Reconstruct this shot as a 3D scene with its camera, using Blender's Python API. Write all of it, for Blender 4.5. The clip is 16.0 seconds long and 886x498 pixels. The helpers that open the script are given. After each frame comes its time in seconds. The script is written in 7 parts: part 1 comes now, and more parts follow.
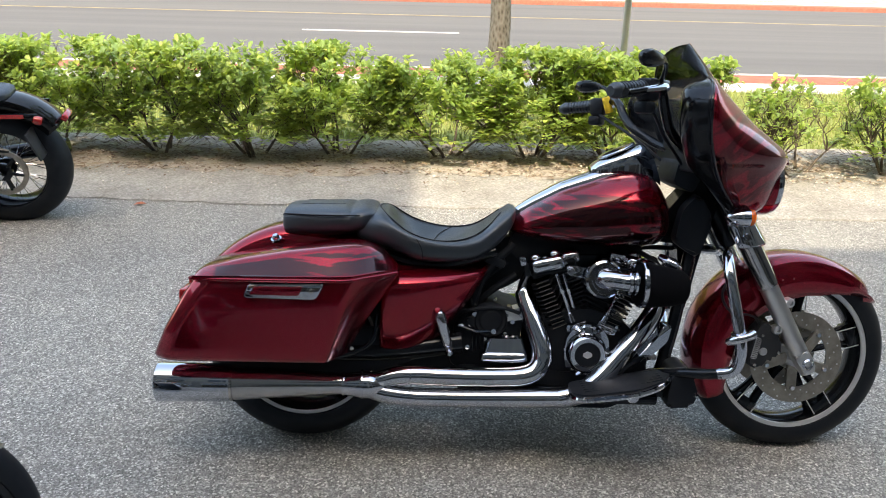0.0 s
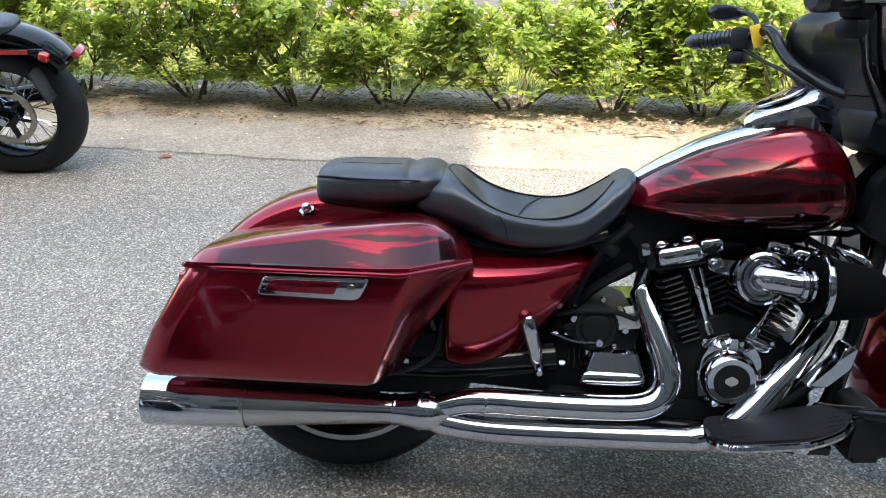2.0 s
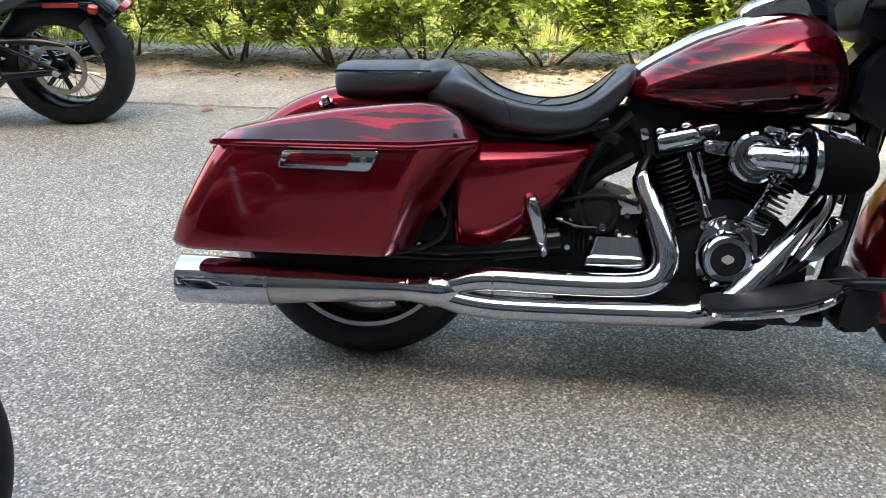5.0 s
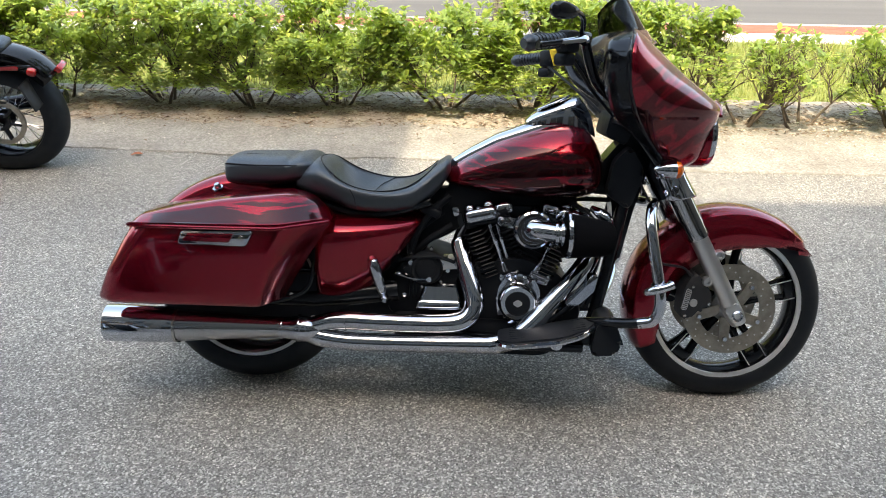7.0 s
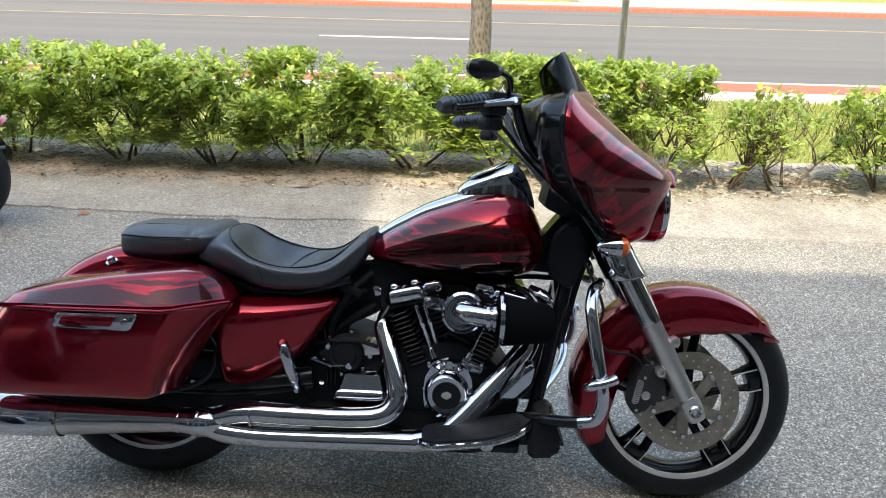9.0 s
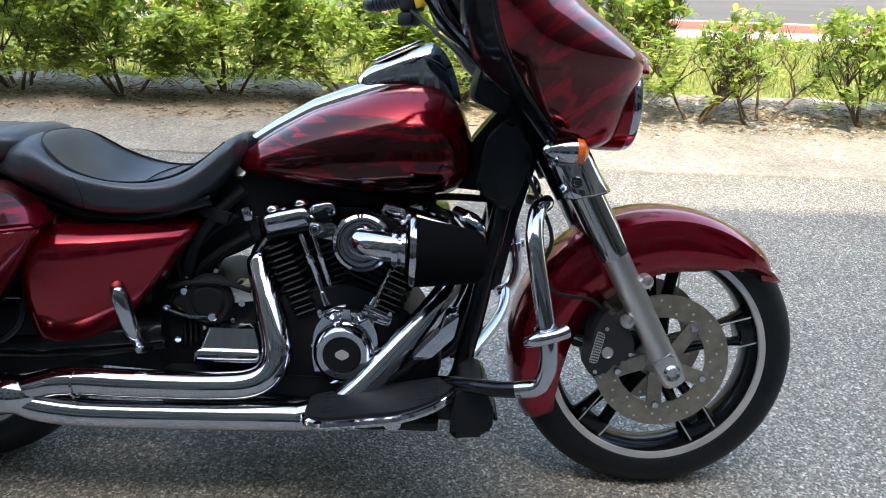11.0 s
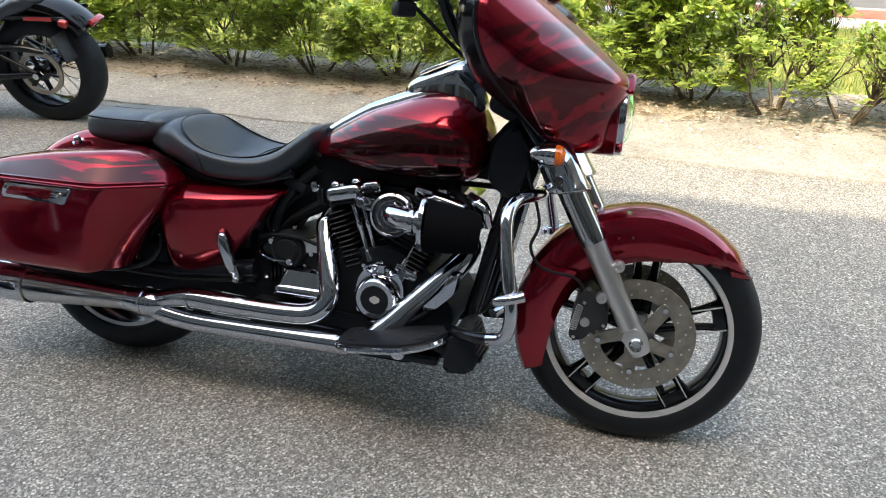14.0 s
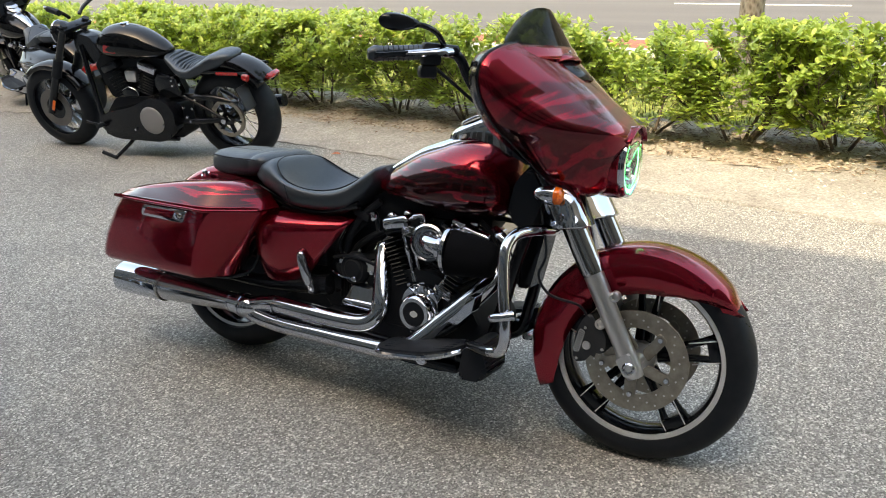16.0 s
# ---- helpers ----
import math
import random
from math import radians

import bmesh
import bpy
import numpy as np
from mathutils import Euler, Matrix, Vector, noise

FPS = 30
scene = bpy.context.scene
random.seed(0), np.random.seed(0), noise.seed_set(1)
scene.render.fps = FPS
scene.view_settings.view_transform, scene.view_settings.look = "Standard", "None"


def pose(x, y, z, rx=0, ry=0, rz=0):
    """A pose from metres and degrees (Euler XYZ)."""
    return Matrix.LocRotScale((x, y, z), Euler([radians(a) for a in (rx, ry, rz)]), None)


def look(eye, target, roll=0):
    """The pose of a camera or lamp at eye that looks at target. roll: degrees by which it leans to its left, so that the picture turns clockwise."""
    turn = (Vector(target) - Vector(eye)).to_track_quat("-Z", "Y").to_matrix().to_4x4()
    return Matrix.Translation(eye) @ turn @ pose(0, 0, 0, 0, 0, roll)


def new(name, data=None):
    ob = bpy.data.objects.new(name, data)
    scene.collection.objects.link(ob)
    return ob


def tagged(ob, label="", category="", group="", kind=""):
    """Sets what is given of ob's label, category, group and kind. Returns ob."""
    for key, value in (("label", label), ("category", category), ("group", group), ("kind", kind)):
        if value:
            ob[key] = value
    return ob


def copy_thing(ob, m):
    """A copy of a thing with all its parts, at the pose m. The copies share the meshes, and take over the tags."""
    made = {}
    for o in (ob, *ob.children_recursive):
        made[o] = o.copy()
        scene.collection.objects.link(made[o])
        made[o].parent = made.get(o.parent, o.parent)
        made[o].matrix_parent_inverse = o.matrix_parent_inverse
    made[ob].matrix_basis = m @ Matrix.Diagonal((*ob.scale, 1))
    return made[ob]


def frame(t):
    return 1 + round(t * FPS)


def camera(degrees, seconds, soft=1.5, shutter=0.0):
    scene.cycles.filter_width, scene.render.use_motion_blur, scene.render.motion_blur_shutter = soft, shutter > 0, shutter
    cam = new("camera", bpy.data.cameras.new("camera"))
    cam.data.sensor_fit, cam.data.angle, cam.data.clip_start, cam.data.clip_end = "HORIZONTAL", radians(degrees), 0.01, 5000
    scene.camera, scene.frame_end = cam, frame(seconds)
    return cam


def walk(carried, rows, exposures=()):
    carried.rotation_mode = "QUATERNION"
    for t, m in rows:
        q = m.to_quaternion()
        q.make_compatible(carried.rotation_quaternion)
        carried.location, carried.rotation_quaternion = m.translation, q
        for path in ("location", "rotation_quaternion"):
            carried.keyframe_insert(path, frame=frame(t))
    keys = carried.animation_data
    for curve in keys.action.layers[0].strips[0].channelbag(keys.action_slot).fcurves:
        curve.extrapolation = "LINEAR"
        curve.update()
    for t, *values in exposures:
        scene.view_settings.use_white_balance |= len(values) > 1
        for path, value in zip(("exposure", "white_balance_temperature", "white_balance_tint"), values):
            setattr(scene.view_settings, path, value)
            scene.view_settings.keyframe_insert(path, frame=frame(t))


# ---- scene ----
cam = camera(56.5, 16.0, 1.0)
METRES, EYE, TILT, LEAN, TURN = 4.7, 1.4, -14.0, 0.0, 0.0
PATH = [
    (0, (0.409, -2.387, 1.541), (0.43, -0.512, 0.846), 1.4),
    (0.5, (0.403, -2.231, 1.511), (0.35, -0.374, 0.77), 1.3),
    (1, (0.411, -2.058, 1.475), (0.289, -0.214, 0.71), 1.4),
    (1.5, (0.373, -1.887, 1.411), (0.255, -0.054, 0.62), 1.0),
    (2, (0.319, -1.722, 1.345), (0.227, 0.111, 0.55), 1.5),
    (2.5, (0.279, -1.644, 1.23), (0.138, 0.206, 0.485), 1.0),
    (3, (0.27, -1.624, 1.064), (0.103, 0.24, 0.357), -0.1),
    (3.2, (0.27, -1.632, 1.005), (0.095, 0.239, 0.322), -0.5),
    (5.3, (0.455, -2.02, 1.238), (0.248, -0.207, 0.418), -0.1),
    (5.5, (0.472, -2.088, 1.295), (0.304, -0.264, 0.494), -0.0),
    (6, (0.524, -2.225, 1.437), (0.407, -0.396, 0.637), -0.5),
    (6.5, (0.607, -2.34, 1.515), (0.516, -0.52, 0.69), 0.0),
    (7, (0.748, -2.448, 1.564), (0.669, -0.618, 0.761), 0.8),
    (7.5, (0.833, -2.516, 1.601), (0.793, -0.67, 0.833), 0.8),
    (8, (0.875, -2.483, 1.602), (0.856, -0.616, 0.884), 0.5),
    (8.2, (0.893, -2.417, 1.589), (0.864, -0.545, 0.885), 0.5),
    (10.3, (1.035, -1.77, 1.381), (0.905, 0.107, 0.701), 2.4),
    (10.5, (1.046, -1.713, 1.336), (0.958, 0.159, 0.637), 2.5),
    (11, (1.078, -1.612, 1.237), (1.089, 0.231, 0.46), 2.1),
    (11.5, (1.157, -1.564, 1.157), (1.197, 0.251, 0.317), 2.3),
    (12, (1.27, -1.541, 1.107), (1.265, 0.239, 0.195), 2.3),
    (12.5, (1.354, -1.578, 1.149), (1.263, 0.183, 0.206), 2.5),
    (13, (1.391, -1.695, 1.247), (1.199, 0.067, 0.321), 2.9),
    (13.5, (1.468, -1.846, 1.355), (1.141, -0.088, 0.46), 2.1),
    (14, (1.589, -1.961, 1.428), (1.1, -0.214, 0.585), 0.7),
    (14.5, (1.766, -2.08, 1.469), (1.133, -0.366, 0.657), 0.1),
    (15, (1.885, -2.118, 1.493), (1.18, -0.419, 0.708), -1.0),
    (15.5, (2.02, -2.101, 1.506), (1.22, -0.436, 0.74), -1.7),
    (16, (2.183, -2.088, 1.516), (1.225, -0.495, 0.778), -2.3),
]
walk(cam, [(t, look(eye, target, roll)) for t, eye, target, roll in PATH], [(0, 2.51, 8600, 7), (1.0, 2.63, 8600, 7), (2.0, 2.89, 8600, 7), (2.6, 3.01, 8600, 7), (5.5, 2.91, 9100, 8), (6.5, 2.74, 9100, 8), (7.0, 2.65, 9100, 7), (8.0, 2.47, 8700, 6), (10.5, 2.55, 8250, 6), (11.2, 2.65, 8150, 6), (12.5, 2.69, 8200, 6), (13.0, 2.75, 8500, 6), (14.5, 2.69, 9300, 7), (16, 2.58, 9900, 7)])

# ---- light ----
SUN_ELEVATION, SUN_AZIMUTH = 55.0, 188.0   # degrees; the sun stands behind the camera, over the unseen building
world = bpy.data.worlds.new("sky")
scene.world = world
world.use_nodes = True
wn = world.node_tree
sky = wn.nodes.new("ShaderNodeTexSky")
sky.sky_type, sky.sun_disc = "NISHITA", False
sky.sun_elevation, sky.sun_rotation = radians(SUN_ELEVATION), radians(SUN_AZIMUTH)
sky.air_density, sky.dust_density, sky.ozone_density = 1.0, 2.0, 1.0
wn.links.new(sky.outputs[0], wn.nodes["Background"].inputs[0])
wn.nodes["Background"].inputs[1].default_value = 0.15
sun_data = bpy.data.lights.new("sun", "SUN")
sun_data.energy, sun_data.angle, sun_data.color = 0.92, radians(0.53), (1.0, 0.97, 0.93)
sun_way = Vector((math.sin(radians(SUN_AZIMUTH)) * math.cos(radians(SUN_ELEVATION)),
                  math.cos(radians(SUN_AZIMUTH)) * math.cos(radians(SUN_ELEVATION)), math.sin(radians(SUN_ELEVATION))))
sun = new("sun", sun_data)
sun.matrix_world = look(sun_way * 40, (0, 0, 0))

# ---- materials ----
def mat(name, color, rough=0.5, metal=0.0, coat=0.0, spec=0.5):
    m = bpy.data.materials.new(name)
    m.use_nodes = True
    b = m.node_tree.nodes["Principled BSDF"]
    b.inputs["Base Color"].default_value = (*color, 1)
    b.inputs["Roughness"].default_value = rough
    b.inputs["Metallic"].default_value = metal
    b.inputs["Coat Weight"].default_value = coat
    b.inputs["Coat Roughness"].default_value = 0.03
    b.inputs["Specular IOR Level"].default_value = spec
    return m


def nodes(m):
    return m.node_tree.nodes, m.node_tree.links, m.node_tree.nodes["Principled BSDF"]


def coords(m, scale=(1, 1, 1), kind="Object", tilt=0.0):
    n, l, _ = nodes(m)
    c, mp = n.new("ShaderNodeTexCoord"), n.new("ShaderNodeMapping")
    mp.inputs["Scale"].default_value = scale
    if tilt:
        tn = n.new("ShaderNodeMapping")
        tn.inputs["Rotation"].default_value = (0, radians(tilt), 0)
        l.new(c.outputs[kind], tn.inputs[0])
        l.new(tn.outputs[0], mp.inputs[0])
        return mp.outputs[0]
    l.new(c.outputs[kind], mp.inputs[0])
    return mp.outputs[0]


def noise_tex(m, scale, detail=4, rough=0.6, vec=None, distort=0.0):
    n, l, _ = nodes(m)
    t = n.new("ShaderNodeTexNoise")
    t.inputs["Scale"].default_value, t.inputs["Detail"].default_value = scale, detail
    t.inputs["Roughness"].default_value, t.inputs["Distortion"].default_value = rough, distort
    l.new(vec if vec else coords(m), t.inputs["Vector"])
    return t.outputs["Fac"]


def voronoi(m, scale, out="Color", vec=None, feature="F1"):
    n, l, _ = nodes(m)
    t = n.new("ShaderNodeTexVoronoi")
    t.feature = feature
    t.inputs["Scale"].default_value = scale
    l.new(vec if vec else coords(m), t.inputs["Vector"])
    return t.outputs[out]


def ramp(m, fac, stops):
    n, l, _ = nodes(m)
    r = n.new("ShaderNodeValToRGB")
    e = r.color_ramp.elements
    while len(e) < len(stops):
        e.new(0.5)
    for k, (p, c) in zip(e, stops):
        k.position = p
        k.color = (*c, 1) if len(c) == 3 else c
    l.new(fac, r.inputs[0])
    return r.outputs[0]


def mix(m, fac, a, b, blend="MIX"):
    n, l, _ = nodes(m)
    x = n.new("ShaderNodeMix")
    x.data_type, x.blend_type = "RGBA", blend
    for sock, val in ((x.inputs[0], fac), (x.inputs[6], a), (x.inputs[7], b)):
        if isinstance(val, (int, float)):
            sock.default_value = val
        elif isinstance(val, tuple):
            sock.default_value = (*val, 1)
        else:
            l.new(val, sock)
    return x.outputs[2]


def arith(m, op, a, b=0.0, clamp=False):
    n, l, _ = nodes(m)
    x = n.new("ShaderNodeMath")
    x.operation, x.use_clamp = op, clamp
    for sock, val in ((x.inputs[0], a), (x.inputs[1], b)):
        if isinstance(val, (int, float)):
            sock.default_value = val
        else:
            l.new(val, sock)
    return x.outputs[0]


def bump(m, height, strength=0.3, distance=0.002):
    n, l, b = nodes(m)
    x = n.new("ShaderNodeBump")
    x.inputs["Strength"].default_value, x.inputs["Distance"].default_value = strength, distance
    l.new(height, x.inputs["Height"])
    l.new(x.outputs[0], b.inputs["Normal"])


def into(m, name, out):
    n, l, b = nodes(m)
    l.new(out, b.inputs[name])


def spread(m, fac, lo, hi):
    n, l, _ = nodes(m)
    r = n.new("ShaderNodeMapRange")
    r.inputs["To Min"].default_value, r.inputs["To Max"].default_value = lo, hi
    l.new(fac, r.inputs["Value"])
    return r.outputs[0]


def smudged(m, lo, hi, scale=14):
    into(m, "Roughness", spread(m, noise_tex(m, scale, 5), lo, hi))
    return m


CHROME = smudged(mat("chrome", (0.52, 0.55, 0.605), 0.06, 1.0), 0.02, 0.10)
STEEL = smudged(mat("brushed_steel", (0.54, 0.52, 0.49), 0.2, 1.0), 0.12, 0.26)
bump(STEEL, noise_tex(STEEL, 60, 3, vec=coords(STEEL, (0.4, 12, 12))), 0.06, 0.001)
ALUMINIUM = smudged(mat("satin_aluminium", (0.60, 0.61, 0.62), 0.36, 0.9), 0.26, 0.4)
ROTOR = mat("brake_rotor_steel", (0.36, 0.34, 0.31), 0.4, 0.9)
into(ROTOR, "Base Color", ramp(ROTOR, noise_tex(ROTOR, 40, 5), [(0.3, (0.27, 0.25, 0.215)), (0.7, (0.42, 0.395, 0.35))]))
BLACK = smudged(mat("gloss_black", (0.0075, 0.0084, 0.0105), 0.2, 0.0, 0.15, 0.25), 0.10, 0.26)
WRINKLE = mat("black_powder_coat", (0.0125, 0.014, 0.017), 0.55, spec=0.15)
bump(WRINKLE, noise_tex(WRINKLE, 350, 3), 0.3, 0.0006)
into(WRINKLE, "Roughness", spread(WRINKLE, noise_tex(WRINKLE, 20), 0.45, 0.7))
PLASTIC = smudged(mat("black_plastic", (0.0125, 0.014, 0.0175), 0.5, spec=0.2), 0.38, 0.6, 30)
FABRIC = mat("black_filter_fabric", (0.004, 0.004, 0.005), 0.95, spec=0.1)
bump(FABRIC, voronoi(FABRIC, 500, "Distance"), 0.4, 0.0006)
LEATHER = mat("black_leather", (0.015, 0.0185, 0.024), 0.33, spec=1.0)
bump(LEATHER, arith(LEATHER, "ADD", voronoi(LEATHER, 420, "Distance"), arith(LEATHER, "MULTIPLY", noise_tex(LEATHER, 16, 5, 0.6, distort=0.8), 2.2)), 0.26, 0.0016)
into(LEATHER, "Roughness", spread(LEATHER, noise_tex(LEATHER, 9), 0.32, 0.50))
RUBBER = mat("tyre_rubber", (0.01, 0.01, 0.01), 0.55, spec=0.3)
into(RUBBER, "Base Color", ramp(RUBBER, noise_tex(RUBBER, 18, 5), [(0.3, (0.006, 0.0068, 0.0086)), (0.75, (0.013, 0.014, 0.0165))]))
bump(RUBBER, noise_tex(RUBBER, 200, 3), 0.15, 0.001)
LIPS = smudged(mat("machined_rim_silver", (0.72, 0.73, 0.74), 0.35, 0.6), 0.25, 0.42, 40)
PIANO = smudged(mat("piano_black", (0.004, 0.004, 0.005), 0.06, 0.0, 1.0), 0.04, 0.10)
CARRIER = smudged(mat("dark_cast_alloy", (0.16, 0.155, 0.15), 0.45, 0.7), 0.35, 0.55, 30)
CARBON = smudged(mat("charcoal_cast_alloy", (0.022, 0.022, 0.024), 0.5, 0.0, 0, 0.4), 0.4, 0.6, 60)
bump(CARBON, noise_tex(CARBON, 260, 3), 0.25, 0.0006)
SATIN = smudged(mat("satin_chrome", (0.46, 0.465, 0.475), 0.12, 1.0), 0.08, 0.18)
ORANGE = mat("orange_lens", (0.9, 0.16, 0.01), 0.12, 0, 0.5)
into(ORANGE, "Base Color", ramp(ORANGE, voronoi(ORANGE, 160, "Distance"), [(0.0, (0.95, 0.22, 0.02)), (0.8, (0.75, 0.10, 0.01))]))
REDLENS = mat("red_lens", (0.45, 0.012, 0.012), 0.12, 0, 0.6)
into(REDLENS, "Base Color", ramp(REDLENS, voronoi(REDLENS, 200, "Distance"), [(0.0, (0.5, 0.015, 0.015)), (0.8, (0.25, 0.006, 0.008))]))
YELLOW = mat("yellow_tag", (0.75, 0.55, 0.05), 0.6)
GLASS = mat("clear_lens", (0.95, 0.97, 0.97), 0.03)
nodes(GLASS)[2].inputs["Transmission Weight"].default_value = 1.0
SMOKE = mat("smoked_screen", (0.055, 0.06, 0.065), 0.03)
nodes(SMOKE)[2].inputs["Transmission Weight"].default_value = 0.95
nodes(SMOKE)[2].inputs["IOR"].default_value = 1.1
GREEN = mat("green_led", (0.05, 0.8, 0.3), 0.4)
nodes(GREEN)[2].inputs["Emission Color"].default_value = (0.03, 1.0, 0.35, 1)
nodes(GREEN)[2].inputs["Emission Strength"].default_value = 1.6

# the tint puts the reflection of a bluer sky into the black materials
for _m in (BLACK, WRINKLE, PLASTIC, FABRIC, LEATHER, RUBBER, PIANO, CARBON):
    nodes(_m)[2].inputs["Specular Tint"].default_value = (0.72, 0.86, 1.0, 1)


def candy(name, flames=None, stretch=(1.15, 0.3, 7.0), depth=0.93, tilt=0.0):
    """Candy red over metal flake under clear coat; flames: darker licks of flame in the box (u0, u1, w0, w1) of the thing's own axes."""
    m = mat(name, (0.20, 0.003, 0.012), 0.18, 0.8, 0.6)
    n, l, b = nodes(m)
    flake = voronoi(m, 1800, "Color")
    red = ramp(m, flake, [(0.1, (0.175, 0.0016, 0.0115)), (0.9, (0.35, 0.0036, 0.024))])
    if flames:
        u0, u1, w0, w1, seed = flames
        c, sp = n.new("ShaderNodeTexCoord"), n.new("ShaderNodeSeparateXYZ")
        l.new(c.outputs["Object"], sp.inputs[0])
        wav = noise_tex(m, 6.0, 2, 0.5, vec=coords(m, stretch, tilt=tilt), distort=1.3)
        lick = ramp(m, arith(m, "ADD", wav, seed), [(0.44, (0, 0, 0)), (0.50, (1, 1, 1))])
        uu = arith(m, "MULTIPLY", arith(m, "SUBTRACT", sp.outputs[0], (u0 + u1) / 2), 2 / (u1 - u0))
        ww = arith(m, "MULTIPLY", arith(m, "SUBTRACT", sp.outputs[2], (w0 + w1) / 2), 2 / (w1 - w0))
        d = arith(m, "ADD", arith(m, "POWER", arith(m, "ABSOLUTE", uu), 2.5), arith(m, "POWER", arith(m, "ABSOLUTE", ww), 2.5))
        inside = ramp(m, arith(m, "ADD", d, arith(m, "MULTIPLY", wav, 0.35)), [(0.9, (1, 1, 1)), (1.0, (0, 0, 0))])
        red = mix(m, arith(m, "MULTIPLY", arith(m, "MULTIPLY", lick, inside), depth), red, (0.022, 0.002, 0.004))
    into(m, "Base Color", red)
    b.inputs["Coat Roughness"].default_value = 0.04
    return m


RED = candy("candy_red")
RED_TANK = candy("candy_red_tank_flames", (0.68, 1.14, 0.640, 0.835, 0.035))
RED_LID = candy("candy_red_lid_flames")


def lid_flames(m):
    """A dark panel on the lid's side that tapers to the rear, with red licks in its front half."""
    n, l, b = nodes(m)
    red = b.inputs["Base Color"].links[0].from_socket
    c, sp = n.new("ShaderNodeTexCoord"), n.new("ShaderNodeSeparateXYZ")
    l.new(c.outputs["Object"], sp.inputs[0])
    u, w = sp.outputs[0], sp.outputs[2]
    top = arith(m, "MINIMUM", arith(m, "ADD", arith(m, "MULTIPLY", u, 0.19), 0.668), 0.685)
    k = arith(m, "DIVIDE", arith(m, "SUBTRACT", w, 0.5985), arith(m, "SUBTRACT", top, 0.5985))
    across = ramp(m, k, [(0.13, (0, 0, 0)), (0.17, (1, 1, 1)), (0.80, (1, 1, 1)), (0.84, (0, 0, 0))])
    along = ramp(m, arith(m, "ADD", u, 0.5), [(0.29, (0, 0, 0)), (0.30, (1, 1, 1)), (0.775, (1, 1, 1)), (0.785, (0, 0, 0))])
    wav = noise_tex(m, 6.5, 2, 0.5, vec=coords(m, (1.0, 0.3, 7.5)), distort=1.1)
    front = ramp(m, arith(m, "ADD", u, 0.5), [(0.36, (0, 0, 0)), (0.56, (0.17, 0.17, 0.17))])
    lick = ramp(m, arith(m, "ADD", wav, front), [(0.68, (1, 1, 1)), (0.72, (0, 0, 0))])
    dark = arith(m, "MULTIPLY", arith(m, "MULTIPLY", across, along), arith(m, "MULTIPLY", lick, 0.93))
    into(m, "Base Color", mix(m, dark, red, (0.022, 0.002, 0.004)))


lid_flames(RED_LID)
RED_FAIRING = candy("candy_red_fairing_flames", (1.12, 1.50, 0.80, 1.10, -0.01), (0.9, 0.5, 3.6), 0.72, 36.0)

ASPHALT = mat("lot_asphalt", (0.1, 0.1, 0.1), 0.85)
_st = voronoi(ASPHALT, 180, "Color")
_grit = ramp(ASPHALT, _st, [(0.0, (0.032, 0.031, 0.030)), (0.35, (0.12, 0.117, 0.111)), (0.62, (0.235, 0.228, 0.214)), (0.80, (0.45, 0.44, 0.41)), (0.93, (0.72, 0.705, 0.665))])
_fine = voronoi(ASPHALT, 330, "Color")
_grit = mix(ASPHALT, 0.26, _grit, ramp(ASPHALT, _fine, [(0.1, (0.05, 0.049, 0.046)), (0.9, (0.48, 0.47, 0.445))]))
_tone = ramp(ASPHALT, noise_tex(ASPHALT, 0.9, 6, 0.65), [(0.3, (1.0, 1.0, 1.0)), (0.7, (1.40, 1.39, 1.35))])
into(ASPHALT, "Base Color", mix(ASPHALT, 1.0, _grit, _tone, "MULTIPLY"))
bump(ASPHALT, arith(ASPHALT, "ADD", arith(ASPHALT, "MULTIPLY", voronoi(ASPHALT, 165, "Distance"), -1.0), arith(ASPHALT, "MULTIPLY", noise_tex(ASPHALT, 60, 4), 1.2)), 0.7, 0.005)

ROAD = mat("road_asphalt", (0.2, 0.2, 0.2), 0.85)
into(ROAD, "Base Color", mix(ROAD, 1.0, ramp(ROAD, noise_tex(ROAD, 40, 5, 0.8), [(0.3, (0.085, 0.086, 0.088)), (0.7, (0.13, 0.13, 0.128))]),
     ramp(ROAD, noise_tex(ROAD, 1.0, 4, vec=coords(ROAD, (0.06, 1.1, 1))), [(0.35, (0.85, 0.85, 0.86)), (0.65, (1.08, 1.08, 1.07))]), "MULTIPLY"))
SAND = mat("shell_sand", (0.5, 0.45, 0.38), 0.9)
_s1 = ramp(SAND, voronoi(SAND, 90, "Color"), [(0.1, (0.258, 0.247, 0.226)), (0.5, (0.346, 0.333, 0.307)), (0.95, (0.468, 0.451, 0.42))])
_s2 = ramp(SAND, noise_tex(SAND, 2.2, 6, 0.7), [(0.32, (0.70, 0.685, 0.665)), (0.62, (1.02, 1.02, 1.02))])
into(SAND, "Base Color", mix(SAND, 1.0, _s1, _s2, "MULTIPLY"))
bump(SAND, arith(SAND, "ADD", noise_tex(SAND, 14, 7), voronoi(SAND, 160, "Distance")), 0.45, 0.008)
SHELL = mat("broken_shell", (0.6, 0.56, 0.48), 0.8)
_n, _l, _b = nodes(SHELL)
_g = _n.new("ShaderNodeNewGeometry")
into(SHELL, "Base Color", ramp(SHELL, _g.outputs["Random Per Island"], [(0.0, (0.22, 0.19, 0.15)), (0.4, (0.48, 0.44, 0.37)), (1.0, (0.74, 0.70, 0.62))]))
MULCH = mat("leaf_mulch_soil", (0.2, 0.14, 0.1), 0.95)
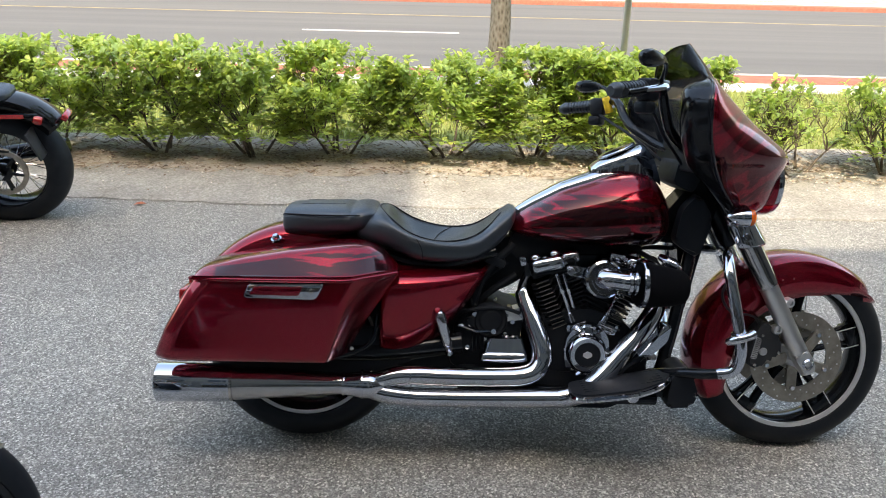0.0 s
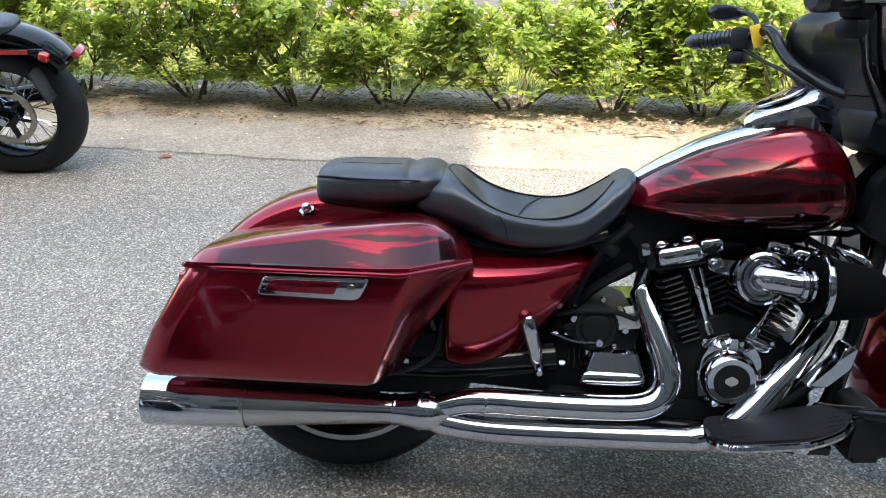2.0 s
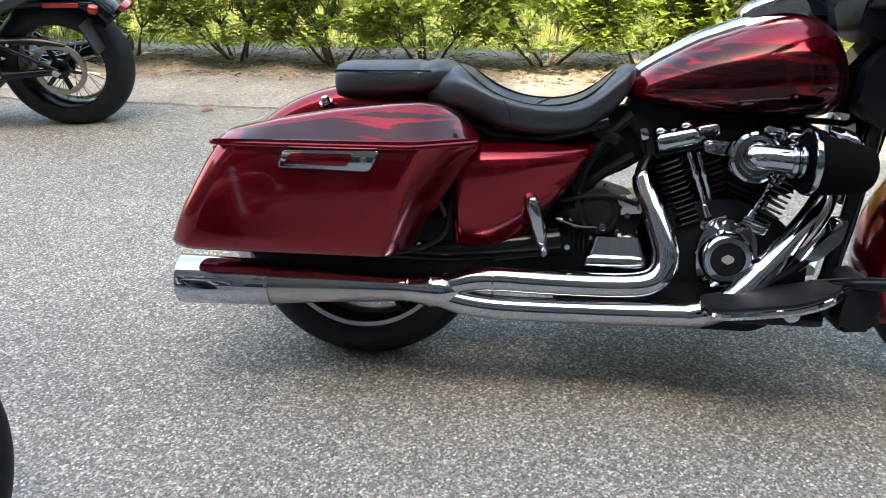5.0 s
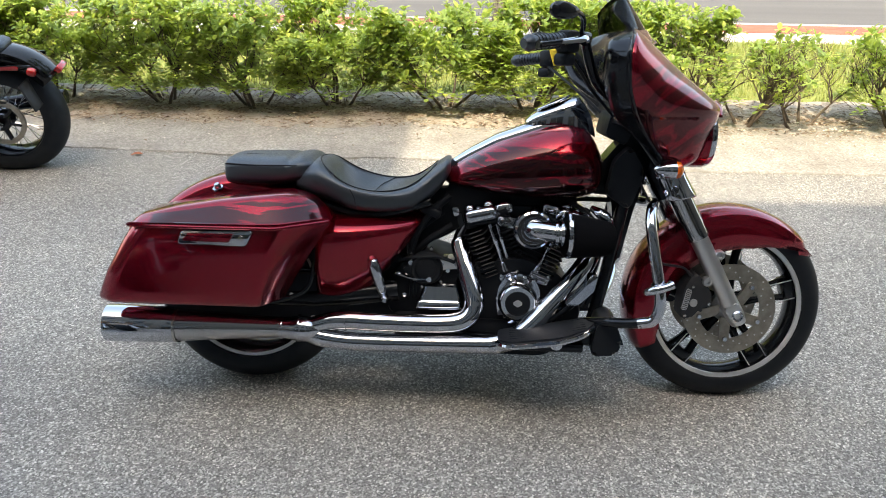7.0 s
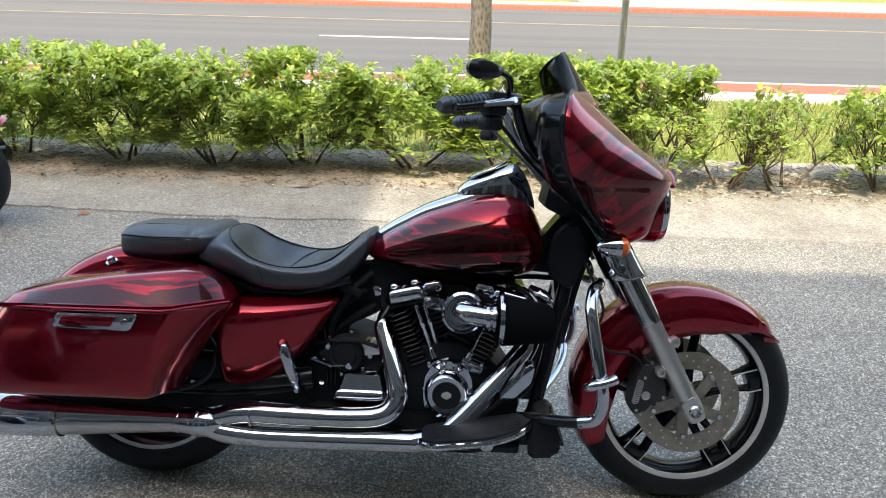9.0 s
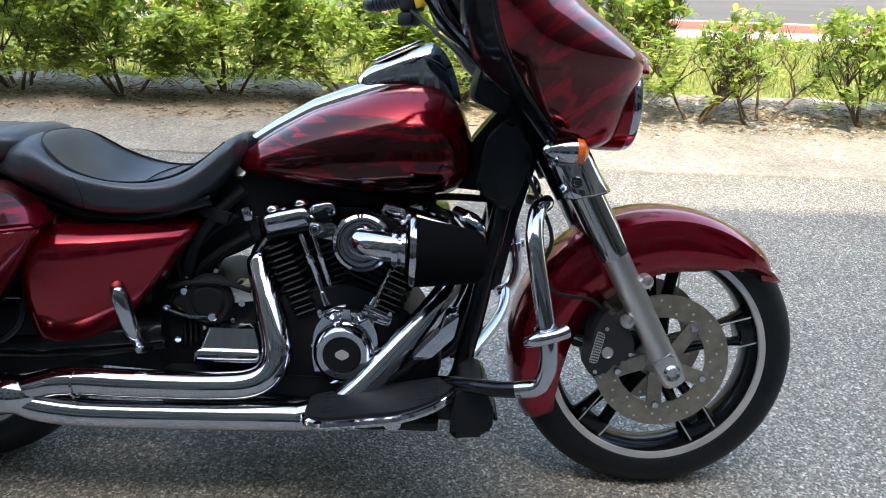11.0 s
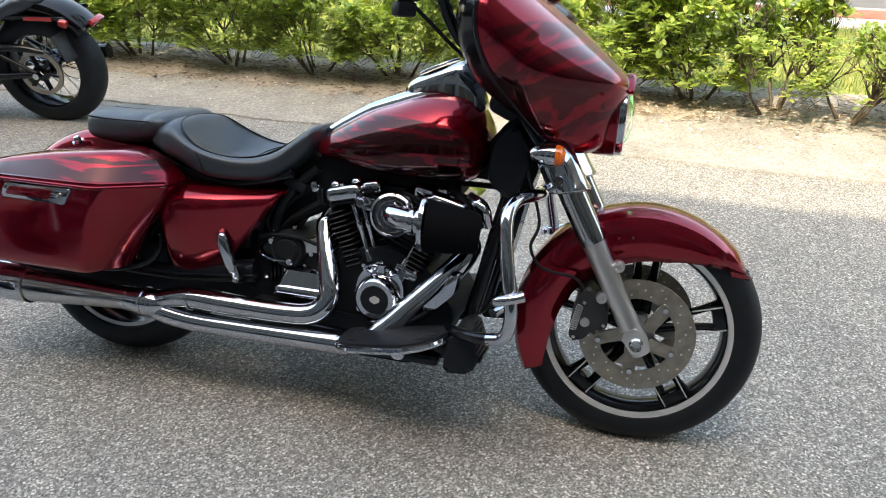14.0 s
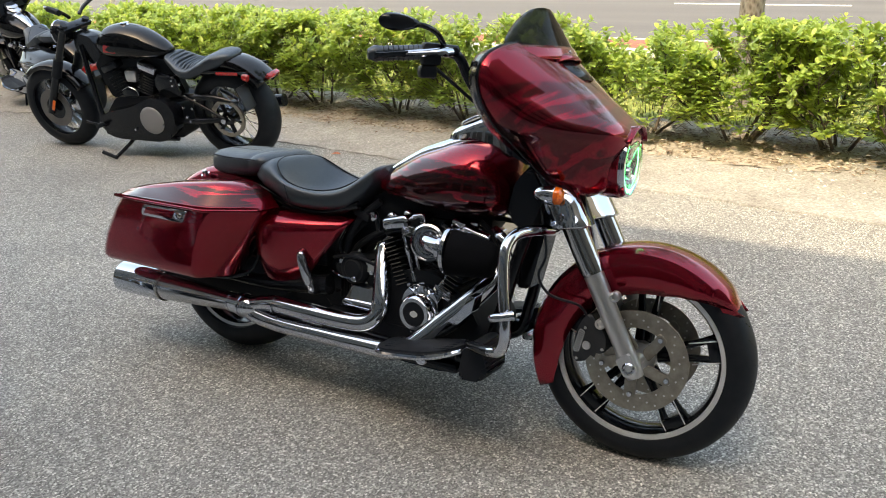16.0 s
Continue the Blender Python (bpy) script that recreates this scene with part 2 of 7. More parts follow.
_m1 = ramp(MULCH, voronoi(MULCH, 55, "Color", vec=coords(MULCH, (1, 2.2, 1))), [(0.1, (0.10, 0.078, 0.058)), (0.5, (0.26, 0.212, 0.165)), (0.95, (0.52, 0.465, 0.39))])
into(MULCH, "Base Color", mix(MULCH, ramp(MULCH, noise_tex(MULCH, 3.5, 6, 0.7), [(0.38, (0.05, 0.05, 0.05)), (0.60, (0.85, 0.85, 0.85))]), _m1, (0.44, 0.40, 0.35)))
bump(MULCH, noise_tex(MULCH, 60, 6), 0.8, 0.01)
LAWN = mat("lawn_soil", (0.11, 0.16, 0.03), 0.95)
into(LAWN, "Base Color", ramp(LAWN, noise_tex(LAWN, 8, 6, 0.7), [(0.3, (0.15, 0.19, 0.045)), (0.7, (0.25, 0.29, 0.085))]))
BLADE = mat("grass_blade", (0.16, 0.24, 0.04), 0.6)
_n, _l, _b = nodes(BLADE)
_g = _n.new("ShaderNodeNewGeometry")
into(BLADE, "Base Color", ramp(BLADE, _g.outputs["Random Per Island"], [(0.0, (0.17, 0.22, 0.05)), (0.6, (0.27, 0.32, 0.08)), (1.0, (0.42, 0.40, 0.17))]))
CONCRETE = mat("pale_concrete", (0.5, 0.48, 0.44), 0.85)
into(CONCRETE, "Base Color", ramp(CONCRETE, noise_tex(CONCRETE, 5, 6, 0.7), [(0.3, (0.43, 0.40, 0.36)), (0.7, (0.58, 0.55, 0.50))]))
KERBRED = mat("red_brick_kerb", (0.4, 0.12, 0.07), 0.85)
into(KERBRED, "Base Color", ramp(KERBRED, noise_tex(KERBRED, 9, 5, 0.7), [(0.3, (0.27, 0.085, 0.055)), (0.7, (0.36, 0.14, 0.095))]))
WHITEPAINT = mat("road_paint_white", (0.72, 0.72, 0.70), 0.7)
into(WHITEPAINT, "Base Color", ramp(WHITEPAINT, noise_tex(WHITEPAINT, 20, 5), [(0.3, (0.55, 0.55, 0.53)), (0.6, (0.78, 0.78, 0.76))]))
YELLOWPAINT = mat("road_paint_yellow", (0.55, 0.36, 0.08), 0.7)
into(YELLOWPAINT, "Base Color", ramp(YELLOWPAINT, noise_tex(YELLOWPAINT, 10, 5), [(0.3, (0.20, 0.18, 0.13)), (0.6, (0.34, 0.26, 0.13))]))
STUCCO = mat("brown_stucco", (0.4, 0.36, 0.3), 0.9)
into(STUCCO, "Base Color", ramp(STUCCO, noise_tex(STUCCO, 3, 6), [(0.3, (0.10, 0.092, 0.082)), (0.7, (0.14, 0.129, 0.115))]))
BARK = mat("oak_bark", (0.3, 0.25, 0.2), 0.9)
_b1 = voronoi(BARK, 45, "Distance", vec=coords(BARK, (1, 1, 0.45)))
into(BARK, "Base Color", ramp(BARK, _b1, [(0.1, (0.085, 0.07, 0.058)), (0.45, (0.19, 0.168, 0.145)), (0.9, (0.27, 0.25, 0.225))]))
bump(BARK, _b1, 0.8, 0.01)
TWIG = mat("shrub_twig", (0.17, 0.12, 0.085), 0.85)
into(TWIG, "Base Color", ramp(TWIG, noise_tex(TWIG, 25, 4), [(0.3, (0.06, 0.045, 0.035)), (0.7, (0.17, 0.13, 0.10))]))
DEADLEAF = mat("dead_leaf", (0.3, 0.16, 0.08), 0.8)
_n, _l, _b = nodes(DEADLEAF)
_g = _n.new("ShaderNodeNewGeometry")
into(DEADLEAF, "Base Color", ramp(DEADLEAF, _g.outputs["Random Per Island"], [(0.0, (0.13, 0.09, 0.065)), (0.5, (0.26, 0.185, 0.13)), (0.85, (0.40, 0.33, 0.25)), (1.0, (0.58, 0.54, 0.48))]))


REDLEAF = mat("red_dead_leaf", (0.45, 0.13, 0.06), 0.7)
into(REDLEAF, "Base Color", ramp(REDLEAF, noise_tex(REDLEAF, 60, 4), [(0.3, (0.30, 0.08, 0.04)), (0.7, (0.55, 0.20, 0.10))]))


def leaf_mat(name, dark, light, lime):
    m = mat(name, dark, 0.42)
    n, l, b = nodes(m)
    g = n.new("ShaderNodeNewGeometry")
    into(m, "Base Color", ramp(m, g.outputs["Random Per Island"], [(0.0, dark), (0.6, light), (0.85, lime), (1.0, (lime[0] * 1.25, lime[1] * 1.05, lime[2]))]))
    b.inputs["Subsurface Weight"].default_value = 0.0
    t, add = n.new("ShaderNodeBsdfTranslucent"), n.new("ShaderNodeMixShader")
    add.inputs[0].default_value = 0.42
    t.inputs[0].default_value = (lime[0] * 1.3, lime[1] * 1.3, lime[2], 1)
    out = n["Material Output"]
    l.new(b.outputs[0], add.inputs[1])
    l.new(t.outputs[0], add.inputs[2])
    l.new(add.outputs[0], out.inputs[0])
    return m


LEAF = leaf_mat("hedge_leaf", (0.16, 0.26, 0.085), (0.26, 0.38, 0.115), (0.40, 0.50, 0.13))
OAKLEAF = leaf_mat("oak_leaf", (0.03, 0.07, 0.018), (0.06, 0.11, 0.025), (0.10, 0.15, 0.03))

# ---- building tools ----
def V(u, v, w):
    """A place on a bike: u ahead, v to its right, w up."""
    return Vector((u, -v, w))


def part(name, bm, material, parent=None, label="", smooth=True, angle=38.0, xf=None, solid=0.0):
    """Links a bmesh as one mesh object under a thing or a part."""
    if xf is not None:
        bmesh.ops.transform(bm, matrix=xf, verts=bm.verts)
    bmesh.ops.recalc_face_normals(bm, faces=bm.faces)
    me = bpy.data.meshes.new(name)
    bm.to_mesh(me)
    bm.free()
    if smooth:
        me.polygons.foreach_set("use_smooth", [True] * len(me.polygons))
        me.set_sharp_from_angle(angle=radians(angle))
    me.materials.append(material)
    ob = new(name, me)
    if parent is not None:
        ob.parent = parent
    if label:
        ob["label"] = label
    if solid:
        md = ob.modifiers.new("thickness", "SOLIDIFY")
        md.thickness, md.offset = solid, 0
    return ob


def spline(pts, res=6):
    """A smooth line through the points; entries may carry a radius as a fourth number."""
    p = [np.array(q, float) for q in pts]
    p = [2 * p[0] - p[1]] + p + [2 * p[-1] - p[-2]]
    out = []
    for i in range(1, len(p) - 2):
        a, b, c, d = p[i - 1:i + 3]
        for k in range(res):
            t = k / res
            out.append(0.5 * (2 * b + (c - a) * t + (2 * a - 5 * b + 4 * c - d) * t * t + (3 * b - a - 3 * c + d) * t ** 3))
    out.append(p[-2])
    return out


def tube(bm, pts, r=None, seg=12, res=6, flat=1.0):
    """A round bar through (u, v, w) or (u, v, w, radius) points."""
    line = spline(pts, res) if res > 1 else [np.array(q, float) for q in pts]
    pos = [V(*map(float, q[:3])) for q in line]
    rad = [float(q[3]) if len(q) > 3 else r for q in line]
    up, rings = None, []
    for i, q in enumerate(pos):
        tan = (pos[min(i + 1, len(pos) - 1)] - pos[max(i - 1, 0)]).normalized()
        if up is None:
            up = tan.orthogonal().normalized()
        up = (up - tan * up.dot(tan)).normalized()
        side = tan.cross(up)
        rings.append([bm.verts.new(q + rad[i] * (math.cos(a) * up + math.sin(a) * side * flat)) for a in np.linspace(0, 2 * math.pi, seg, endpoint=False)])
    for a, b in zip(rings, rings[1:]):
        for k in range(seg):
            bm.faces.new((a[k], a[(k + 1) % seg], b[(k + 1) % seg], b[k]))
    for ring in (rings[0], rings[-1]):
        bm.faces.new(ring)
    return bm


def loft(bm, rings, closed=True, caps=True):
    """A skin over rings of places, all of one count."""
    vs = [[bm.verts.new(p) for p in ring] for ring in rings]
    n = len(vs[0])
    for a, b in zip(vs, vs[1:]):
        for k in range(n if closed else n - 1):
            bm.faces.new((a[k], a[(k + 1) % n], b[(k + 1) % n], b[k]))
    if caps and closed:
        bm.faces.new(vs[0])
        bm.faces.new(vs[-1])
    return bm


def lathe(bm, prof, at, axis=(0, 1, 0), seg=40, closed=False):
    """Turns a profile of (radius, along) about the axis through at."""
    ax = Vector(axis).normalized()
    e = ax.orthogonal().normalized()
    f = ax.cross(e)
    rings = []
    for a in np.linspace(0, 2 * math.pi, seg, endpoint=False):
        d = e * math.cos(a) + f * math.sin(a)
        rings.append([bm.verts.new(Vector(at) + d * float(r) + ax * float(h)) for r, h in prof])
    m = len(prof)
    for i in range(seg):
        a, b = rings[i], rings[(i + 1) % seg]
        for k in range(m if closed else m - 1):
            q = (a[k], a[(k + 1) % m], b[(k + 1) % m], b[k])
            bm.faces.new(q)
    bmesh.ops.remove_doubles(bm, verts=bm.verts, dist=1e-5)
    return bm


def box(bm, at, size, bevel=0.004, turn=None, seg=2):
    """A box with rounded edges; at and size along x, y, z."""
    m = Matrix.Translation(at) @ (turn or Matrix.Identity(4)) @ Matrix.Diagonal((*size, 1))
    vs = bmesh.ops.create_cube(bm, size=1, matrix=m)["verts"]
    if bevel:
        es = {e for v in vs for e in v.link_edges}
        bmesh.ops.bevel(bm, geom=list(es), offset=bevel, segments=seg, affect="EDGES", profile=0.5)
    return bm


def plate(bm, outline, v0, v1, bevel=0.004, seg=2, dome=0.0):
    """A plate of the outline [(u, w), ...] between the offsets v0 and v1 (to the right)."""
    a = [bm.verts.new(V(u, v0, w)) for u, w in outline]
    b = [bm.verts.new(V(u, v1, w)) for u, w in outline]
    n = len(a)
    bm.faces.new(a)
    top = bm.faces.new(list(reversed(b)))
    for k in range(n):
        bm.faces.new((a[k], b[k], b[(k + 1) % n], a[(k + 1) % n]))
    if bevel:
        bmesh.ops.bevel(bm, geom=list(top.edges), offset=bevel, segments=seg, affect="EDGES", profile=0.5)
    return bm


def bolt(bm, at, r=0.006, h=0.006, axis=(0, -1, 0)):
    ax = Vector(axis).normalized()
    m = Matrix.Translation(Vector(at) + ax * h / 2) @ ax.to_track_quat("Z", "Y").to_matrix().to_4x4()
    bmesh.ops.create_cone(bm, cap_ends=True, segments=6, radius1=r, radius2=r * 0.85, depth=h, matrix=m)
    return bm


def rounded(pts, r, seg=4):
    """An outline with its corners rounded off."""
    out, n = [], len(pts)
    for i in range(n):
        a, b, c = (Vector(pts[(i + k) % n]) for k in (-1, 0, 1))
        d1, d2 = (a - b), (c - b)
        k = min(r, d1.length * 0.45, d2.length * 0.45)
        p, q = b + d1.normalized() * k, b + d2.normalized() * k
        for s in range(seg + 1):
            t = s / seg
            out.append(tuple((1 - t) ** 2 * p + 2 * t * (1 - t) * b + t * t * q))
    return out


def oval(cu, cw, ru, rw, p=2.0, n=24):
    out = []
    for a in np.linspace(0, 2 * math.pi, n, endpoint=False):
        c, s = math.cos(a), math.sin(a)
        out.append((cu + ru * math.copysign(abs(c) ** (2 / p), c), cw + rw * math.copysign(abs(s) ** (2 / p), s)))
    return out


def B():
    return bmesh.new()


def empty(name, m):
    ob = new(name)
    ob.matrix_world = m
    ob.empty_display_size = 0.2
    return ob


def lerp_at(x, table):
    """Straight-line look-up in rows of (x, value, value ...)."""
    xs = [r[0] for r in table]
    return [float(np.interp(x, xs, [r[k] for r in table])) for k in range(1, len(table[0]))]

# ---- ground, road, building ----
def sheet(name, xs, ys, height, material, label, category, edge=None, kind="structure", skirt=0.0):
    """A ground sheet over the grid xs, ys; height(x, y); edge(x, j) may move its border rows."""
    bm = B()
    rows = [[bm.verts.new((x, (edge(x, j, y) if edge else y), height(x, y))) for x in xs] for j, y in enumerate(ys)]
    for a, b in zip(rows, rows[1:]):
        for k in range(len(xs) - 1):
            bm.faces.new((a[k], a[k + 1], b[k + 1], b[k]))
    ob = part(name, bm, material)
    return tagged(ob, label, category, kind=kind)


def wob(x, y, s, seed=0.0):
    return noise.noise(Vector((x * s, y * s, seed)))


far = [-400, -60, -20, 20, 60, 400]
sheet("ground", far, far, lambda x, y: -0.14, LAWN, "wide flat grassy ground reaching to the horizon", "ground")
sheet("parking_lot", [-60, -12, 0, 12, 60], [-17, -9, -3, 0, 2.0, 2.9], lambda x, y: 0.0, ASPHALT,
      "worn grey asphalt parking lot with pale aggregate showing", "parking lot")


def sand_edge(x, j, y):
    if j < 2:
        return 0.004 * j + 2.47 + 0.05 * wob(x, 0, 0.7) + 0.03 * wob(x, 0, 3.1) + 0.02 * wob(x, 0, 11) + 0.014 * wob(x, 0, 31) - 0.028 * (x - 0.5) * (abs(x) < 5)
    return y


xs = list(np.linspace(-14, 9, 231))
sheet("sand_strip", list(np.linspace(-14, 9, 920)), [2.49, 2.5, 2.6, 2.75, 2.9, 3.05, 3.2, 3.35, 3.5],
      lambda x, y: -0.004 if y < 2.495 else 0.010 + 0.006 * wob(x, 0, 9, 2) if y < 2.55 else 0.012 + 0.05 * min(1, (y - 2.5)) * 0.6 + 0.012 * wob(x, y, 2.3) + 0.006 * wob(x, y, 8), SAND,
      "pale shell sand strip beside the asphalt", "sand", edge=sand_edge)


def mulch_edge(x, j, y):
    base = 3.12 + 0.16 * wob(x, 1, 1.3, 4) + 0.05 * wob(x, 1, 6, 4) + (0.22 if x > 1.9 else 0.0)
    return base if j == 0 else y


sheet("mulch_bed", xs, [3.2, 3.5, 3.7, 3.9, 4.1],
      lambda x, y: (0.028 if y < 3.3 else 0.055) + 0.012 * wob(x, y, 2.3) + 0.014 * wob(x, y, 7), MULCH,
      "brown leaf mulch and bare soil under the hedge", "mulch", edge=mulch_edge)
sheet("lawn", list(np.linspace(-30, 40, 141)), [3.95, 4.4, 5.2, 6.0, 6.9], lambda x, y: 0.05 + 0.015 * wob(x, y, 1.2) * (4 < y < 6.8), LAWN,
      "sunlit mown lawn behind the hedge", "lawn",
      edge=lambda x, j, y: y + (0.12 * wob(x, 3, 1.7) if j == 0 else 0))


def slab(name, x0, x1, y0, y1, z0, z1, material, label, category, bevel=0.012):
    bm = B()
    box(bm, ((x0 + x1) / 2, (y0 + y1) / 2, (z0 + z1) / 2), (x1 - x0, y1 - y0, z1 - z0), bevel)
    return tagged(part(name, bm, material), label, category, kind="structure")


# footway of single slabs, red brick kerb strip, road, far side
walk_base = slab("pavement", -40, 50, 6.9, 7.62, -0.13, 0.045, CONCRETE, "pale concrete footway along the road", "pavement")
kerb = slab("kerb", -40, 50, 7.624, 8.26, -0.13, 0.05, KERBRED, "red brick-paved kerb strip along the road", "kerb")
slab("kerb_edge", -40, 50, 8.264, 8.4, -0.135, 0.05, CONCRETE, "white concrete kerb edge", "kerb")
slab("road", -200, 200, 8.404, 23.0, -0.4, -0.1, ROAD, "wide light-grey asphalt road with lane markings", "road", 0)
for x0 in (-24.4, -12.2, 0.0, 12.2, 24.4):
    tagged(part("lane_dash", box(B(), (x0 - 0.72, 14.2, -0.097), (3.05, 0.11, 0.008), 0), WHITEPAINT),
           "white dashed lane line on the road", "road marking", "lane dashes", kind="structure")
for yy in (18.2,):
    tagged(part("centre_line", box(B(), (0, yy, -0.097), (300, 0.12, 0.008), 0), YELLOWPAINT),
           "worn yellow centre line on the road", "road marking", "centre lines", kind="structure")
slab("far_kerb", -200, 200, 23.004, 23.7, -0.4, 0.02, KERBRED, "red brick kerb on the far side of the road", "kerb")
slab("far_pavement", -200, 200, 23.704, 25.2, -0.4, 0.015, CONCRETE, "pale far footway", "pavement")
slab("far_bed", 4, 60, 25.204, 29, -0.4, 0.03, MULCH, "dark mulch bed on the far side of the road", "mulch")

# unseen buildings assumed behind the camera, shaped so their shadow lies over the lot
DARKGLASS = smudged(mat("dark_reflection_glass", (0.012, 0.014, 0.016), 0.05, 0.0, 0.0, 0.6), 0.03, 0.08)
BRONZEFRAME = mat("bronze_window_frame", (0.07, 0.06, 0.05), 0.5)


def facade_window(parent, x, z, w, h, y):
    """A framed window standing a little proud of the wall."""
    bm = B()
    for dx, dz, sx, sz in ((0, h / 2, w + 0.16, 0.08), (0, -h / 2, w + 0.16, 0.08), (w / 2 + 0.04, 0, 0.08, h), (-w / 2 - 0.04, 0, 0.08, h), (0, 0, 0.06, h)):
        box(bm, (x + dx, y + 0.05, z + dz), (sx, 0.10, sz), 0.008, seg=1)
    fr = part("window", bm, BRONZEFRAME, parent, "unseen bronze framed window added for reflections")
    part("pane", box(B(), (x, y + 0.03, z), (w - 0.02, 0.03, h - 0.09), 0), DARKGLASS, fr, "unseen dark glass pane added for reflections")


def block(name, x0, x1, y0, y1, h, label):
    return tagged(part(name, box(B(), ((x0 + x1) / 2, (y0 + y1) / 2, h / 2 - 0.07), (x1 - x0, y1 - y0, h + 0.14), 0.03), STUCCO), label, "building", kind="structure")


row = block("shop_row", -50, -1.163, -14, -6.5, 14.8, "unseen tall brown stucco building with dark windows, assumed behind the camera to shade the lot")
annex = block("annex", -1.16, 50, -14, -6.5, 12.15, "unseen slightly lower brown stucco building with dark windows, assumed in order to shade the lot")
# unseen blocks added to darken reflections; the east one also dims the lot
block("east_building", 11, 34, -6.4, 3.2, 11.5, "unseen plain brown stucco block added to darken reflections and sky light")
block("west_building", -44, -30, -6.4, 3.2, 9.5, "unseen plain brown stucco block added to darken reflections and sky light")
block("far_building", -70, 80, 36, 48, 12.0, "unseen plain brown stucco block across the road, added to darken reflections")
# the windows are unseen too, added as dark areas for chrome and paint to reflect
for k in range(-6, 5):
    host, top = (row, 9.0) if k < 0 else (annex, 7.2)
    facade_window(host, k * 3.0 + 0.5, 1.45, 2.2, 2.5, -6.5)
    facade_window(host, k * 3.0 + 0.5, 5.0, 1.6, 1.7, -6.5)
    facade_window(host, k * 3.0 + 0.5, 8.6, 1.6, 1.7, -6.5)


# ---- hedge ----
def leaf(bm, at, way, up, length, width, fold=0.25):
    """One oval leaf of two folded halves, its tip drooping."""
    way = way.normalized()
    side = way.cross(up)
    if side.length < 1e-4:
        side = way.orthogonal()
    side.normalize()
    nrm = side.cross(way)
    rows = [(0.34, 0.40, 0.0), (0.68, 0.50, 0.05), (0.92, 0.26, 0.11)]
    a, t = bm.append_v(at), bm.append_v(at + way * length - nrm * length * 0.14)
    mids, ups, downs = [], [], []
    for along, half, drop in rows:
        m = at + way * length * along - nrm * length * drop
        o = width * half
        mids.append(bm.append_v(m))
        ups.append(bm.append_v(m + side * o + nrm * fold * o))
        downs.append(bm.append_v(m - side * o + nrm * fold * o))
    bm.f += [(a, ups[0], mids[0]), (a, mids[0], downs[0]), (mids[2], ups[2], t), (mids[2], t, downs[2])]
    for k in (0, 1):
        bm.f += [(mids[k], ups[k], ups[k + 1], mids[k + 1]), (mids[k], mids[k + 1], downs[k + 1], downs[k])]


class Soup:
    """Plain lists of places and faces, for meshes with many small pieces."""
    def __init__(self):
        self.v, self.f = [], []

    def append_v(self, p):
        self.v.append(tuple(p))
        return len(self.v) - 1

    def link(self, name, material, parent=None, smooth=False):
        me = bpy.data.meshes.new(name)
        me.from_pydata(self.v, [], self.f)
        me.materials.append(material)
        if smooth:
            me.polygons.foreach_set("use_smooth", [True] * len(me.polygons))
        ob = new(name, me)
        if parent is not None:
            ob.parent = parent
        return ob


def rod(sp, a, b, r0, r1, n=5):
    """A tapered twig into a soup."""
    d = (b - a).normalized()
    e = d.orthogonal().normalized()
    f = d.cross(e)
    i0 = len(sp.v)
    for p, r in ((a, r0), (b, r1)):
        for k in range(n):
            g = 2 * math.pi * k / n
            sp.append_v(p + (e * math.cos(g) + f * math.sin(g)) * r)
    for k in range(n):
        sp.f.append((i0 + k, i0 + (k + 1) % n, i0 + n + (k + 1) % n, i0 + n + k))


